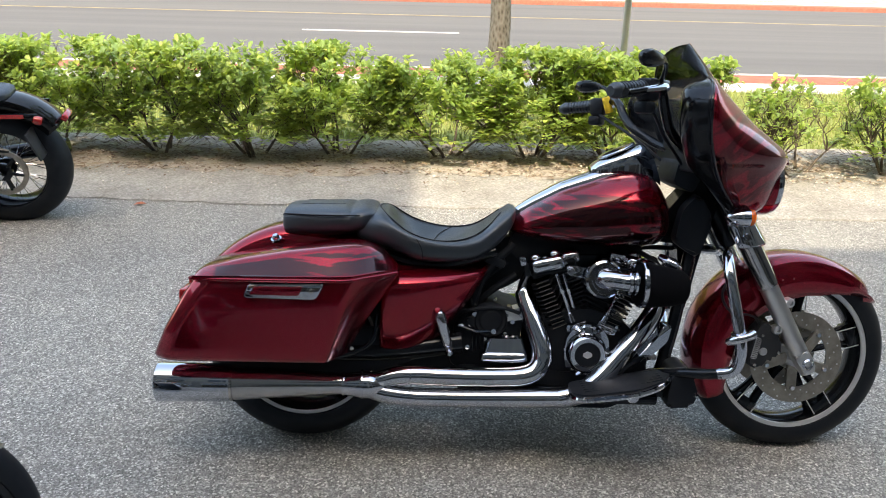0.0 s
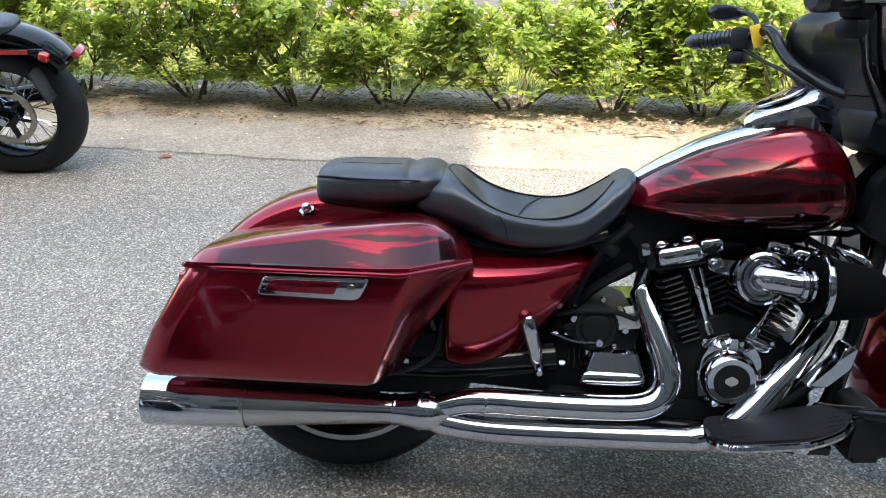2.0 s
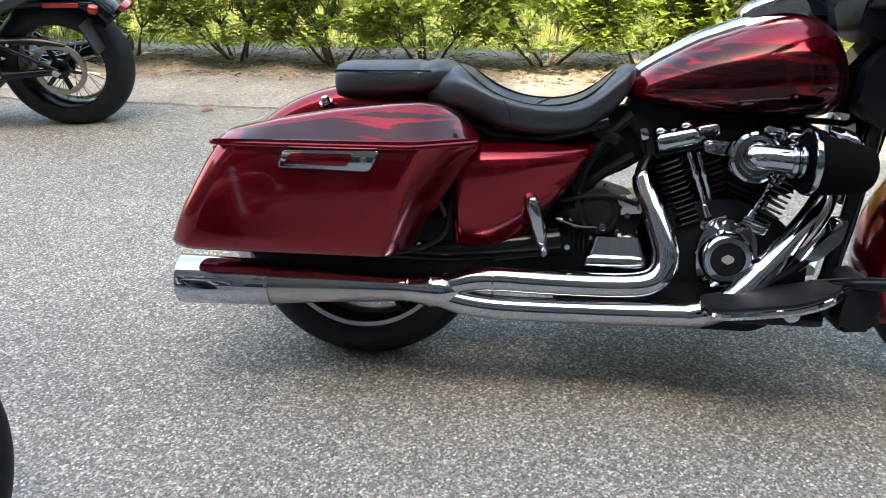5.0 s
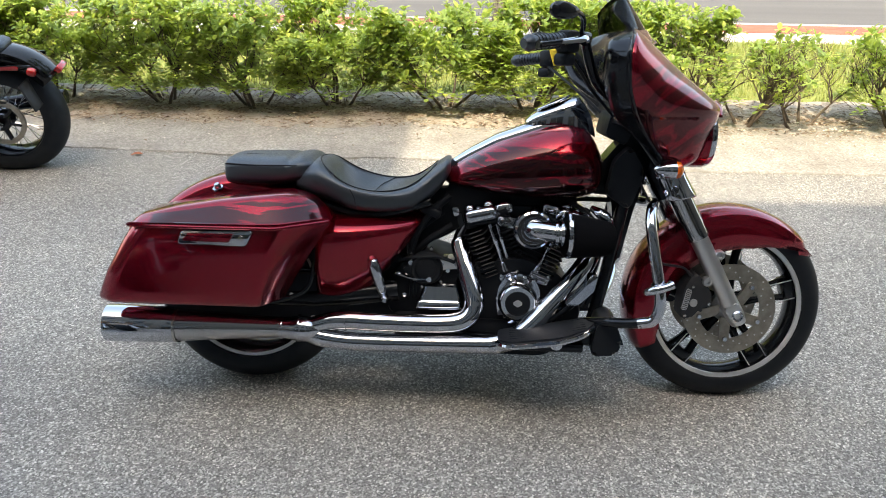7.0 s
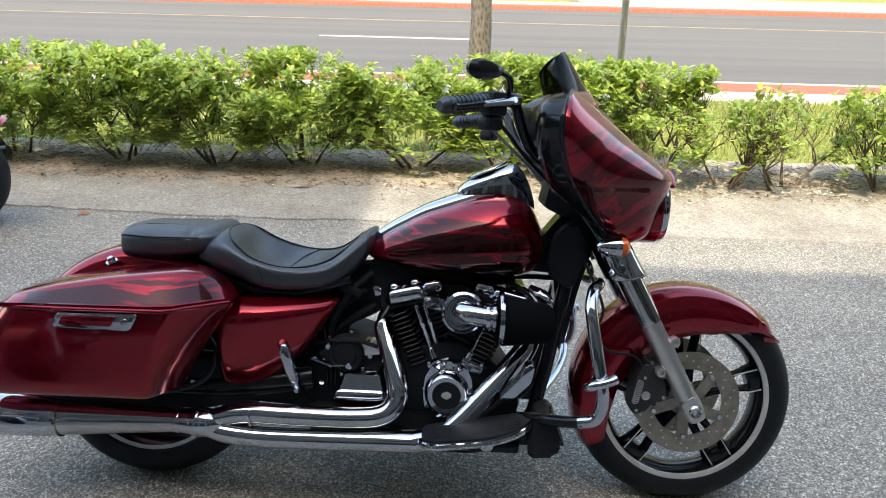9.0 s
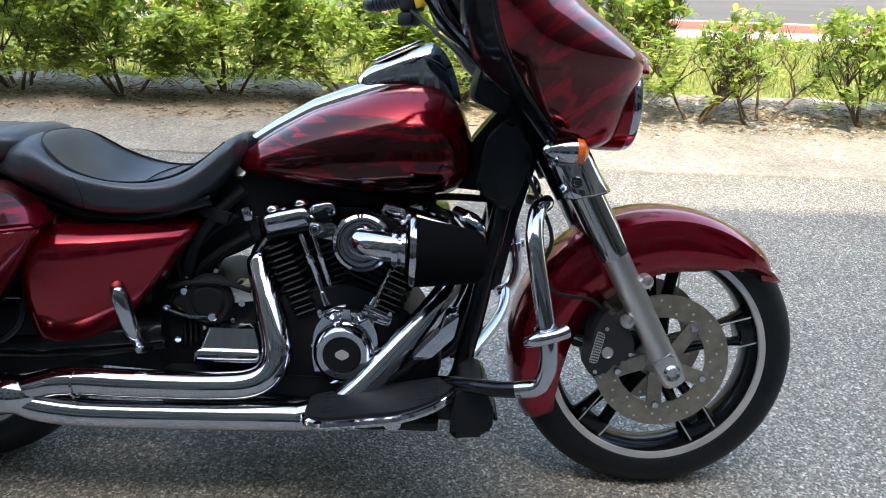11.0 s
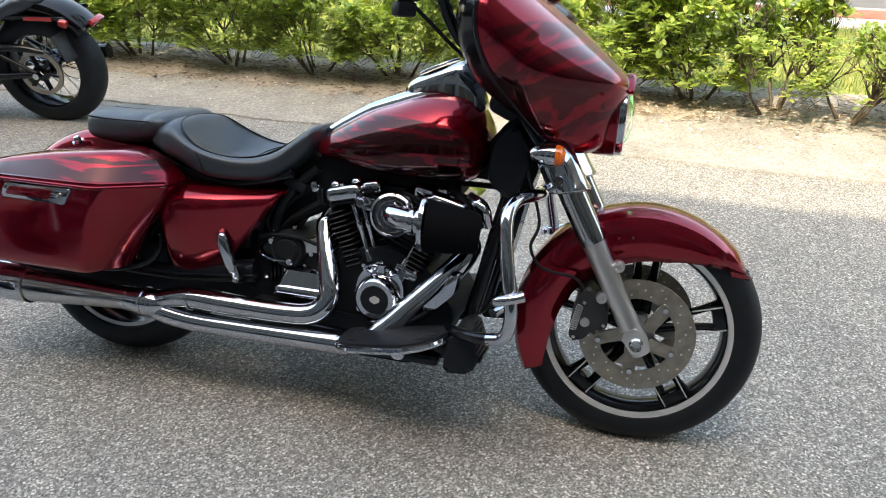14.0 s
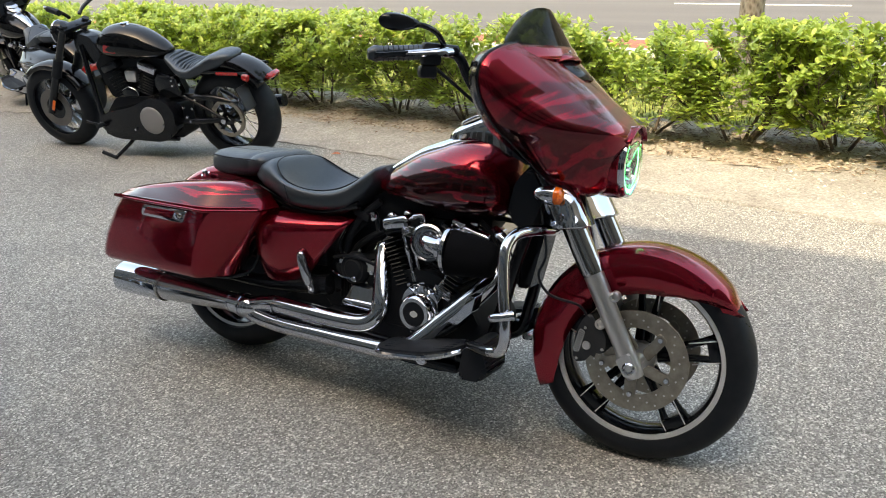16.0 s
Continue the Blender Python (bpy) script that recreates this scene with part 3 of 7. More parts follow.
def shrub(seed, height=0.82, width=0.42, depth=0.36, leaves=1500, label="", size=1.0):
    """A hedge plant: a clump of branching stems and a foliage of many single leaves in whorls at the twig ends."""
    rnd = random.Random(seed)
    ob = empty("hedge_shrub", Matrix.Identity(4))
    tagged(ob, label, "shrub", "hedge row")
    st, fo = Soup(), Soup()
    tips = []

    def grow(p, d, length, r, level):
        q = p
        steps = 3
        for s in range(steps):
            d2 = (d + Vector((rnd.uniform(-1, 1), rnd.uniform(-1, 1), rnd.uniform(-0.3, 0.7))) * 0.28).normalized()
            nq = q + d2 * length / steps
            if nq.z > height * 0.97:
                nq.z = height * rnd.uniform(0.9, 0.97)
            nq.x, nq.y = max(-width, min(width, nq.x)), max(-depth, min(depth, nq.y))
            rod(st, q, nq, r * (1 - 0.2 * s), r * (1 - 0.2 * (s + 1)), 5 if level < 2 else 3)
            q, d = nq, d2
            if level >= 1 and q.z > 0.12:
                tips.append((q, d))
        if level < 3:
            for _ in range(3 if level else 4):
                a = rnd.uniform(0, 2 * math.pi)
                out = Vector((math.cos(a), math.sin(a), rnd.uniform(0.1, 1.2))).normalized()
                grow(q, (d * 0.7 + out).normalized(), length * rnd.uniform(0.55, 0.85), r * 0.55, level + 1)

    for _ in range(rnd.randint(4, 6)):
        a = rnd.uniform(0, 2 * math.pi)
        base = Vector((math.cos(a), math.sin(a), 0)) * rnd.uniform(0.01, 0.07)
        d = Vector((math.cos(a) * 0.75, math.sin(a) * 0.6, 1.0)).normalized()
        grow(base - Vector((0, 0, 0.05)), d, height * rnd.uniform(0.34, 0.5), 0.0145, 0)
    n = 0
    while n < leaves:
        q, d = rnd.choice(tips)
        if rnd.random() > 0.75 + 0.3 * q.z / height:
            continue
        k = rnd.randint(4, 7)
        a0 = rnd.uniform(0, 6.28)
        q = q + Vector((rnd.uniform(-1, 1), rnd.uniform(-1, 1), rnd.uniform(-0.6, 1))) * 0.045
        if q.z > height * 0.98:
            q.z = height * rnd.uniform(0.92, 0.98)
        big = rnd.uniform(0.75, 1.25)
        for i in range(k):
            a = a0 + i * 2.4
            e = d.orthogonal().normalized()
            f = d.cross(e)
            w = (e * math.cos(a) + f * math.sin(a)) * 0.9 + d * rnd.uniform(0.1, 0.8) + Vector((0, 0, rnd.uniform(-0.1, 0.35)))
            leaf(fo, q + d * 0.008 * i, w, Vector((0, 0, 1)), size * big * rnd.uniform(0.043, 0.066), size * big * rnd.uniform(0.026, 0.038))
            n += 1
    for _ in range(leaves // 13):
        g, k = rnd.uniform(0, 2 * math.pi), rnd.uniform(0.55, 1.0)
        q = Vector((width * k * math.cos(g), depth * k * math.sin(g), rnd.uniform(0.13, 0.48)))
        a0 = rnd.uniform(0, 6.28)
        rod(st, q - Vector((q.x * 0.2, q.y * 0.2, 0.06)), q, 0.0025, 0.0015, 3)
        for i in range(7):
            a = a0 + i * 2.4
            leaf(fo, q + Vector((0, 0, 0.006 * i)), Vector((math.cos(a), math.sin(a), rnd.uniform(-0.1, 0.6))), Vector((0, 0, 1)), size * rnd.uniform(0.045, 0.068), size * rnd.uniform(0.028, 0.039))
    st.link("branchwork", TWIG, ob, True)["kind"] = "stuff"
    fo.link("foliage", LEAF, ob)["kind"] = "stuff"
    return ob


DENSE = "dense green hedge shrub with glossy oval leaves, in leaf mulch"
SPARSE = "sparse leggy hedge shrub with few leaves, in sandy mulch"
kinds = [shrub(10 + k, 0.765 + 0.02 * (k % 3), 0.47, 0.40, 3100, DENSE) for k in range(5)]
thin = [shrub(30 + k, 0.62 + 0.06 * k, 0.34, 0.26, 300, SPARSE) for k in range(2)]
loose = [shrub(40 + k, 0.68 + 0.05 * k, 0.42, 0.32, 1150, "loose green hedge shrub with gaps between its twigs") for k in range(2)]
rnd = random.Random(5)
spots = [(-2.46, 3.66), (-1.62, 3.62), (-0.93, 3.57), (-0.31, 3.62), (0.49, 3.64), (1.14, 3.62), (1.72, 3.66)]
spots += [(-2.46 - 0.52 * k, 3.66 + rnd.uniform(-0.08, 0.08)) for k in range(1, 20)]
used = set()
for i, (x, y) in enumerate(spots):
    src = kinds[i % 5]
    m = pose(x, y, 0.05, 0, 0, rnd.choice((0, 180)) + rnd.uniform(-25, 25))
    if i % 5 not in used:
        used.add(i % 5)
        src.matrix_basis = m
    else:
        copy_thing(src, m)
for i, (x, y) in enumerate([(2.62, 3.42), (3.02, 3.40)]):
    thin[i].matrix_basis = pose(x, y, 0.045, 0, 0, 40 * i)
for i, (x, y) in enumerate([(3.72, 3.45), (4.4, 3.5), (5.05, 3.5), (5.7, 3.55), (6.4, 3.5)]):
    m = pose(x, y, 0.03, 0, 0, 70 * i)
    if i < 2:
        loose[i].matrix_basis = m
    else:
        copy_thing(loose[i % 2], m)

copy_thing(loose[1], pose(2.2, 3.5, 0.045, 0, 0, 110))

# litter on mulch and sand, grass
sp = Soup()
rnd = random.Random(8)
for i in range(12000):
    x, y = rnd.uniform(-6, 5.5), rnd.gauss(3.5, 0.30)
    if not 2.55 < y < 4.1 or (y < 3.1 and rnd.random() > 0.12):
        continue
    a, tilt = rnd.uniform(0, 6.28), rnd.uniform(-0.3, 0.5)
    way = Vector((math.cos(a), math.sin(a), tilt * 0.4))
    s = rnd.uniform(0.2, 0.7)
    z = 0.066 if y > 3.3 else 0.046
    if rnd.random() < 0.3:
        rod(sp, Vector((x, y, z)), Vector((x, y, z)) + way * 0.09 * s, 0.0025, 0.0015, 3)
    else:
        leaf(sp, Vector((x, y, z)), way, Vector((rnd.uniform(-0.4, 0.4), rnd.uniform(-0.4, 0.4), 1)), 0.055 * s, 0.026 * s, 0.5)
tagged(sp.link("leaf_litter", DEADLEAF), "scattered dry brown leaves and twigs on the mulch", "leaf litter", kind="stuff")
sp = Soup()
for i in range(60000):
    x, y = rnd.uniform(-7, 11), rnd.uniform(4.1, 6.88)
    a, h, w = rnd.uniform(0, 6.28), rnd.uniform(0.03, 0.075), rnd.uniform(0.003, 0.006)
    b = Vector((math.cos(a), math.sin(a), 0))
    lean = Vector((rnd.uniform(-1, 1), rnd.uniform(-1, 1), 0)) * h * 0.5
    i0 = [sp.append_v(p) for p in (Vector((x, y, 0.045)) - b * w, Vector((x, y, 0.045)) + b * w, Vector((x, y, 0.05 + h)) + lean)]
    sp.f.append(tuple(i0))
tagged(sp.link("grass", BLADE), "short sunlit green grass blades on the lawn", "grass", kind="stuff")


sp = Soup()
rnd = random.Random(12)
for i in range(2600):
    x = rnd.uniform(-5, 5)
    y = 2.47 - 0.028 * (x - 0.5) + 0.05 * wob(x, 0, 0.7) - abs(rnd.gauss(0, 0.07)) + 0.03
    r = rnd.uniform(0.002, 0.0055)
    c = Vector((x, y, r * 0.4))
    i0 = [sp.append_v(c + Vector((r * math.cos(a), r * math.sin(a) * 0.8, 0))) for a in (0.3, 1.8, 3.2, 4.8)] + [sp.append_v(c + Vector((0, 0, r * 0.8)))]
    sp.f += [(i0[k], i0[(k + 1) % 4], i0[4]) for k in range(4)]
tagged(sp.link("sand_grit", SAND), "pale grit spilled from the sand onto the asphalt edge", "grit", kind="stuff")
sp = Soup()
rnd = random.Random(21)
for i in range(5200):
    x, y = rnd.uniform(-4.5, 5.2), rnd.uniform(2.62, 3.75)
    if rnd.random() > (0.95 if x > 1.4 else 0.22) * min(1.0, (y - 2.55) / 0.35) * (0.55 + 0.9 * wob(x, y, 1.9, 6)):
        continue
    r = rnd.uniform(0.004, 0.013)
    c = Vector((x, y, 0.012 + 0.03 * min(1, y - 2.5) + (0.012 if y > 3.2 else 0.0) + r * 0.3))
    a0, sq, tip = rnd.uniform(0, 6.28), rnd.uniform(0.5, 0.9), Vector((rnd.uniform(-0.3, 0.3) * r, rnd.uniform(-0.3, 0.3) * r, r * rnd.uniform(0.35, 0.7)))
    i0 = [sp.append_v(c + Vector((r * math.cos(a0 + a), r * math.sin(a0 + a) * sq, -r * 0.3))) for a in (0.2, 1.3, 2.6, 3.9, 5.1)] + [sp.append_v(c + tip)]
    sp.f += [(i0[k], i0[(k + 1) % 5], i0[5]) for k in range(5)]
tagged(sp.link("shell_chips", SHELL), "broken pale shell chips scattered over the sand", "shell chips", kind="stuff")
sp = Soup()
leaf(sp, Vector((-1.43, 2.418, 0.004)), Vector((1, 0.4, 0.15)), Vector((0.1, 0, 1)), 0.075, 0.04, 0.4)
tagged(sp.link("fallen_leaf", REDLEAF), "single dry reddish leaf on the asphalt", "leaf")


# ---- tree and poles ----
def tree(x, y, r, seed):
    rnd = random.Random(seed)
    ob = tagged(empty("oak_tree", pose(x, y, 0.04)), "young oak with pale mottled bark on the lawn behind the hedge", "tree")
    bm = B()
    tube(bm, [(0, 0, -0.05, r * 1.5), (0.0, 0, 0.12, r * 1.12), (0.02, 0.01, 0.9, r), (0.0, 0.02, 1.8, r * 0.92), (0.03, 0, 2.7, r * 0.8)], seg=20, res=8)
    for vv in bm.verts:
        vv.co += Vector((1, 1, 0)) * 0.012 * noise.noise(vv.co * 9)
    part("trunk", bm, BARK, ob)
    st, fo, ends = Soup(), Soup(), []
    for k in range(7):
        a = k * 0.9 + rnd.uniform(-0.2, 0.2)
        p = Vector((0.03, 0, 2.3 + 0.07 * k))
        for s in range(5):
            q = p + Vector((math.cos(a) * 0.34, math.sin(a) * 0.34, rnd.uniform(0.18, 0.5)))
            rod(st, p, q, 0.05 - 0.008 * s, 0.042 - 0.008 * s, 8)
            a += rnd.uniform(-0.5, 0.5)
            p = q
            for _ in range(3):
                d = Vector((rnd.uniform(-1, 1), rnd.uniform(-1, 1), rnd.uniform(-0.3, 0.8))).normalized() * rnd.uniform(0.3, 0.7)
                rod(st, p, p + d, 0.012, 0.004, 4)
                ends += [p + d * t for t in (0.5, 0.8, 1.0)]
    for _ in range(5200):
        q = rnd.choice(ends) + Vector((rnd.gauss(0, 0.13), rnd.gauss(0, 0.13), rnd.gauss(0, 0.1)))
        leaf(fo, q, Vector((rnd.uniform(-1, 1), rnd.uniform(-1, 1), rnd.uniform(-0.6, 0.3))), Vector((0, 0, 1)), 0.11, 0.05)
    st.link("limbs", BARK, ob, True)
    fo.link("crown", OAKLEAF, ob)["kind"] = "stuff"


tree(0.90, 4.75, 0.088, 3)
GALVANISED = smudged(mat("galvanised_steel", (0.42, 0.42, 0.42), 0.5, 0.7), 0.4, 0.6)
for px, py in ((2.3, 6.2), (-9.2, 7.0)):
    ob = tagged(empty("sign_post", pose(px, py, 0.03)), "slim grey galvanised steel post on the verge", "post", "verge posts")
    part("pole", tube(B(), [(0, 0, -0.1), (0, 0, 1.5), (0, 0, 3.2)], 0.036, res=2, seg=14), GALVANISED, ob)
    part("base_plate", box(B(), (0, 0, 0.025), (0.16, 0.16, 0.018), 0.003), GALVANISED, ob)

# ---- the red touring motorcycle ----
LEAN_ANGLE, STEER = 10.0, 2.5
bike = empty("touring_motorcycle", pose(0, 0, 0, -LEAN_ANGLE))
tagged(bike, "candy red touring motorcycle with saddlebags, leaning on its side stand", "motorcycle")
AXLE_F, AXLE_R = (1.573, 0.309), (0.0, 0.318)
HEAD, RAKE = Vector((1.27, 0, 0.86)), Vector((-0.475, 0, 0.88)).normalized()
SW = Matrix.Translation(HEAD) @ Matrix.Rotation(radians(STEER), 4, RAKE) @ Matrix.Translation(-HEAD)   # the turned front end


def ring_bm(bm, c, r0, r1, v0, v1, seg=64, round_=0.0):
    """A ring about the axle at c = (u, w), between radii and offsets."""
    prof = [(r0, -v0), (r1, -v0), (r1, -v1), (r0, -v1)]
    return lathe(bm, prof, (c[0], 0, c[1]), seg=seg, closed=True)


def tyre_bm(c, R, half, rim, v=0.0):
    prof = []
    h = R - rim
    for a in np.linspace(-1, 1, 25):
        ang = a * math.pi * 0.60
        x = half * math.sin(ang) / math.sin(math.pi * 0.5) if abs(ang) < math.pi / 2 else math.copysign(half * (1 - 0.16 * (abs(ang) - math.pi / 2)), ang)
        y = R - h * (1 - math.cos(ang)) / (1 - math.cos(math.pi * 0.6))
        prof.append((y, -v + x))
    return lathe(B(), prof + [(rim - 0.006, -v + half * 0.75), (rim - 0.006, -v - half * 0.75)], (c[0], 0, c[1]), seg=96, closed=True)


def tread_bm(c, R, half, n):
    """Slanting tread grooves, as slim dark sunk bars on the tread."""
    bm = B()
    for k in range(n):
        for side in (-1, 1):
            a0 = 2 * math.pi * (k + (0.5 if side > 0 else 0)) / n
            pts = []
            for s in np.linspace(0, 1, 5):
                x = side * half * (0.22 + 0.62 * s)
                rr = R - (R * 0.31) * (1 - math.cos(math.asin(min(0.97, abs(x) / half)))) * 0.62 - 0.0016
                a = a0 + side * 0.0 + 0.17 * s
                pts.append((c[0] + rr * math.cos(a), x, c[1] + rr * math.sin(a)))
            tube(bm, pts, 0.0026, seg=4, res=1)
    return bm


# front wheel
wheel_f = part("front_wheel", ring_bm(B(), AXLE_F, 0.018, 0.048, -0.055, 0.055, 32), ALUMINIUM, bike, "satin aluminium wheel hub", xf=SW)
part("tyre", tyre_bm(AXLE_F, 0.320, 0.066, 0.247), RUBBER, wheel_f, xf=SW)
part("tread_groove", tread_bm(AXLE_F, 0.320, 0.066, 34), BLACK, wheel_f, xf=SW)
rimp = [(0.256, 0.05), (0.256, 0.056), (0.250, 0.058), (0.232, 0.054), (0.230, 0.050), (0.222, 0.036), (0.216, 0.0), (0.222, -0.036), (0.230, -0.050),
        (0.232, -0.054), (0.250, -0.058), (0.256, -0.056), (0.256, -0.05), (0.235, 0.0)]
part("rim", lathe(B(), rimp, (AXLE_F[0], 0, AXLE_F[1]), seg=80, closed=True), BLACK, wheel_f, "gloss black cast rim", xf=SW)
for side in (1, -1):
    lip = [(0.2305, side * 0.0515), (0.2325, side * 0.0555), (0.2505, side * 0.0595), (0.2555, side * 0.0572), (0.2505, side * 0.0572)]
    part("rim_lip", lathe(B(), lip, (AXLE_F[0], 0, AXLE_F[1]), seg=80, closed=True), LIPS, wheel_f, "machined silver rim lip", xf=SW)
for k in range(5):
    for d in (-1, 1):
        a = radians(16 + 72 * k)
        bm = B()
        ca, sa = math.cos(a), math.sin(a)
        pts = []
        for r, off, rad in ((0.045, 0.012, 0.014), (0.11, 0.017, 0.0105), (0.17, 0.024, 0.0095), (0.222, 0.034, 0.011)):
            pts.append((AXLE_F[0] + r * ca - d * off * sa, 0.012, AXLE_F[1] + r * sa + d * off * ca, rad))
        tube(bm, pts, seg=10, res=4, flat=1.5)
        part("spoke", bm, BLACK, wheel_f, xf=SW)
    bm = B()
    m = Matrix.Translation((AXLE_F[0], 0, AXLE_F[1])) @ Matrix.Rotation(-a, 4, "Y")
    box(bm, (0.213, -0.012, 0), (0.034, 0.066, 0.066), 0.006)
    bmesh.ops.transform(bm, matrix=m, verts=bm.verts)
    part("spoke_pad", bm, BLACK, wheel_f, xf=SW)
    for d in (-1, 1):
        bm = box(B(), (0.19, -0.045, d * 0.031), (0.085, 0.003, 0.0035), 0.001)
        bmesh.ops.transform(bm, matrix=m, verts=bm.verts)
        part("spoke_edge", bm, LIPS, wheel_f, "machined silver spoke edge", xf=SW)


def rotor_bm(c, v):
    bm = B()
    ring_bm(bm, c, 0.099, 0.150, v - 0.0028, v + 0.0028, 64)
    return bm


for v in (0.083, -0.083):
    rot = part("brake_rotor", rotor_bm(AXLE_F, v), ROTOR, bike, "drilled steel brake disc with brown tint", xf=SW)
    for k in range(5):
        a = radians(50 + 72 * k)
        arm = [(AXLE_F[0] + r * math.cos(a + da), AXLE_F[1] + r * math.sin(a + da)) for r, da in ((0.036, -0.75), (0.070, -0.30), (0.112, -0.15), (0.114, 0.15), (0.075, 0.16), (0.036, 0.30))]
        bm = plate(B(), rounded(arm, 0.010), v - 0.005, v + 0.005, 0.002, 1)
        part("rotor_arm", bm, ROTOR, rot, "grey cast rotor arm", xf=SW)
        bm = B()
        bolt(bm, (AXLE_F[0] + 0.1 * math.cos(a), -v - 0.005 * math.copysign(1, v), AXLE_F[1] + 0.1 * math.sin(a)), 0.0085, 0.009, (0, -math.copysign(1, v), 0))
        part("rotor_bolt", bm, CHROME, rot, xf=SW)
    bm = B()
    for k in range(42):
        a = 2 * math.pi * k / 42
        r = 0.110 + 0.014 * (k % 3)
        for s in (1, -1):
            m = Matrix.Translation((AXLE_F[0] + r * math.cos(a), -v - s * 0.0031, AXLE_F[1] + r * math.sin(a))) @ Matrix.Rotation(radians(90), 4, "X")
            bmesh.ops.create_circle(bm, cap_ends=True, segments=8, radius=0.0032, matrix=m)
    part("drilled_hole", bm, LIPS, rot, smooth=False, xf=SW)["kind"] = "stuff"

# front fork
TOPF = V(1.335, 0.0, 0.742)
ax = Vector((AXLE_F[0], 0, AXLE_F[1]))
fd = (TOPF - ax).normalized()


def on_fork(s, v, off=0.0):
    """A place on a fork leg s metres above the axle; off: ahead of it."""
    p = ax + fd * s + Vector((fd.z, 0, -fd.x)) * off
    return (p.x, v, p.z)


CALIPER = [(1.423, 0.423), (1.408, 0.390), (1.403, 0.362), (1.400, 0.292), (1.428, 0.287), (1.448, 0.307), (1.460, 0.325), (1.496, 0.327), (1.494, 0.374), (1.473, 0.410), (1.442, 0.440)]
INSERT = [(1.415, 0.391), (1.432, 0.384), (1.418, 0.318), (1.400, 0.321)]
BADGE_AT, CAL_BOLTS = (1.439, 0.343), [(1.414, 0.301), (1.487, 0.341), (1.433, 0.396)]
CLAMP = [(1.531, 0.328), (1.570, 0.354), (1.602, 0.299), (1.567, 0.277)]
for v in (0.135, -0.135):
    leg = part("fork_leg", tube(B(), [(*on_fork(-0.035, v), 0.024), (*on_fork(0.0, v), 0.03), (*on_fork(0.06, v), 0.0275), (*on_fork(0.18, v), 0.0285), (*on_fork(0.285, v), 0.029)], seg=24, res=4),
               ALUMINIUM, bike, "satin silver lower fork leg", xf=SW)
    part("fork_cover", tube(B(), [(*on_fork(0.28, v), 0.0335), (*on_fork(0.30, v), 0.0345), (*on_fork(0.40, v), 0.0345), (*on_fork(0.49, v), 0.0355)], seg=24, res=3), SATIN, leg, "satin chrome fork slider cover", xf=SW)
    part("fork_tube", tube(B(), [(*on_fork(0.48, v), 0.028), (*on_fork(0.6, v), 0.028), (*on_fork(0.72, v), 0.028)], seg=16, res=2), BLACK, leg, xf=SW)
    bm = B()
    lathe(bm, [(0.0, -0.008), (0.0095, -0.008), (0.010, 0.005), (0.014, 0.007), (0.0185, 0.002), (0.0185, -0.012), (0.0, -0.012)], V(*on_fork(0, v + math.copysign(0.030, v))), (0, math.copysign(1, -v), 0), 20)
    part("axle_nut", bm, CHROME, leg, xf=SW)
    for s in (0.14, 0.2):
        q = on_fork(s, v * 1.0, -0.035 if s < 0.17 else 0.035)
        bm = lathe(B(), [(0.0, 0.0), (0.006, 0.0), (0.007, 0.007), (0.013, 0.005), (0.0155, 0.0), (0.0155, -0.02), (0.0, -0.02)], V(q[0], v + math.copysign(0.012, v), q[2]), (0, math.copysign(1, -v), 0), 16)
        part("caliper_bolt", bm, ALUMINIUM, leg, xf=SW)
    # caliper, its perforated insert and badge, axle clamp
    sg = math.copysign(1, v)
    cal = plate(B(), rounded(CALIPER, 0.014), v * 0.45, v * 1.03, 0.010, 3)
    capo = part("brake_caliper", cal, CARBON, bike, "dark grey brake caliper behind the fork leg", xf=SW)
    part("caliper_badge", lathe(B(), [(0.0, 0.003), (0.009, 0.003), (0.0095, 0.0045), (0.0115, 0.0045), (0.013, 0.0)], V(*BADGE_AT[:1], v * 1.03, BADGE_AT[1]), (0, -sg, 0), 20), ALUMINIUM, capo, "round silver badge", xf=SW)
    part("caliper_grille", plate(B(), rounded(INSERT, 0.006), v * 1.0, v * 1.045, 0.002), ALUMINIUM, capo, "perforated grey insert", xf=SW)
    bm = B()
    for i in range(4):
        for j in range(11):
            f, g = (i + 0.7 + 0.3 * (j % 2)) / 4.7, (j + 0.8) / 11.6
            q = [(INSERT[0][k] * (1 - f) + INSERT[1][k] * f) * (1 - g) + (INSERT[3][k] * (1 - f) + INSERT[2][k] * f) * g for k in (0, 1)]
            m = Matrix.Translation(V(q[0], v * 1.045 + sg * 0.0004, q[1])) @ Matrix.Rotation(radians(90), 4, "X")
            bmesh.ops.create_circle(bm, cap_ends=True, segments=6, radius=0.0019, matrix=m)
    part("perforation", bm, BLACK, capo, smooth=False, xf=SW)["kind"] = "stuff"
    for q in CAL_BOLTS:
        part("caliper_screw", bolt(B(), V(q[0], v * 1.02, q[1]), 0.006, 0.006, (0, -sg, 0)), STEEL, capo, xf=SW)
    part("axle_clamp", plate(B(), rounded(CLAMP, 0.008), v - sg * 0.022, v + sg * 0.030, 0.006), ALUMINIUM, leg, "cast axle clamp", xf=SW)
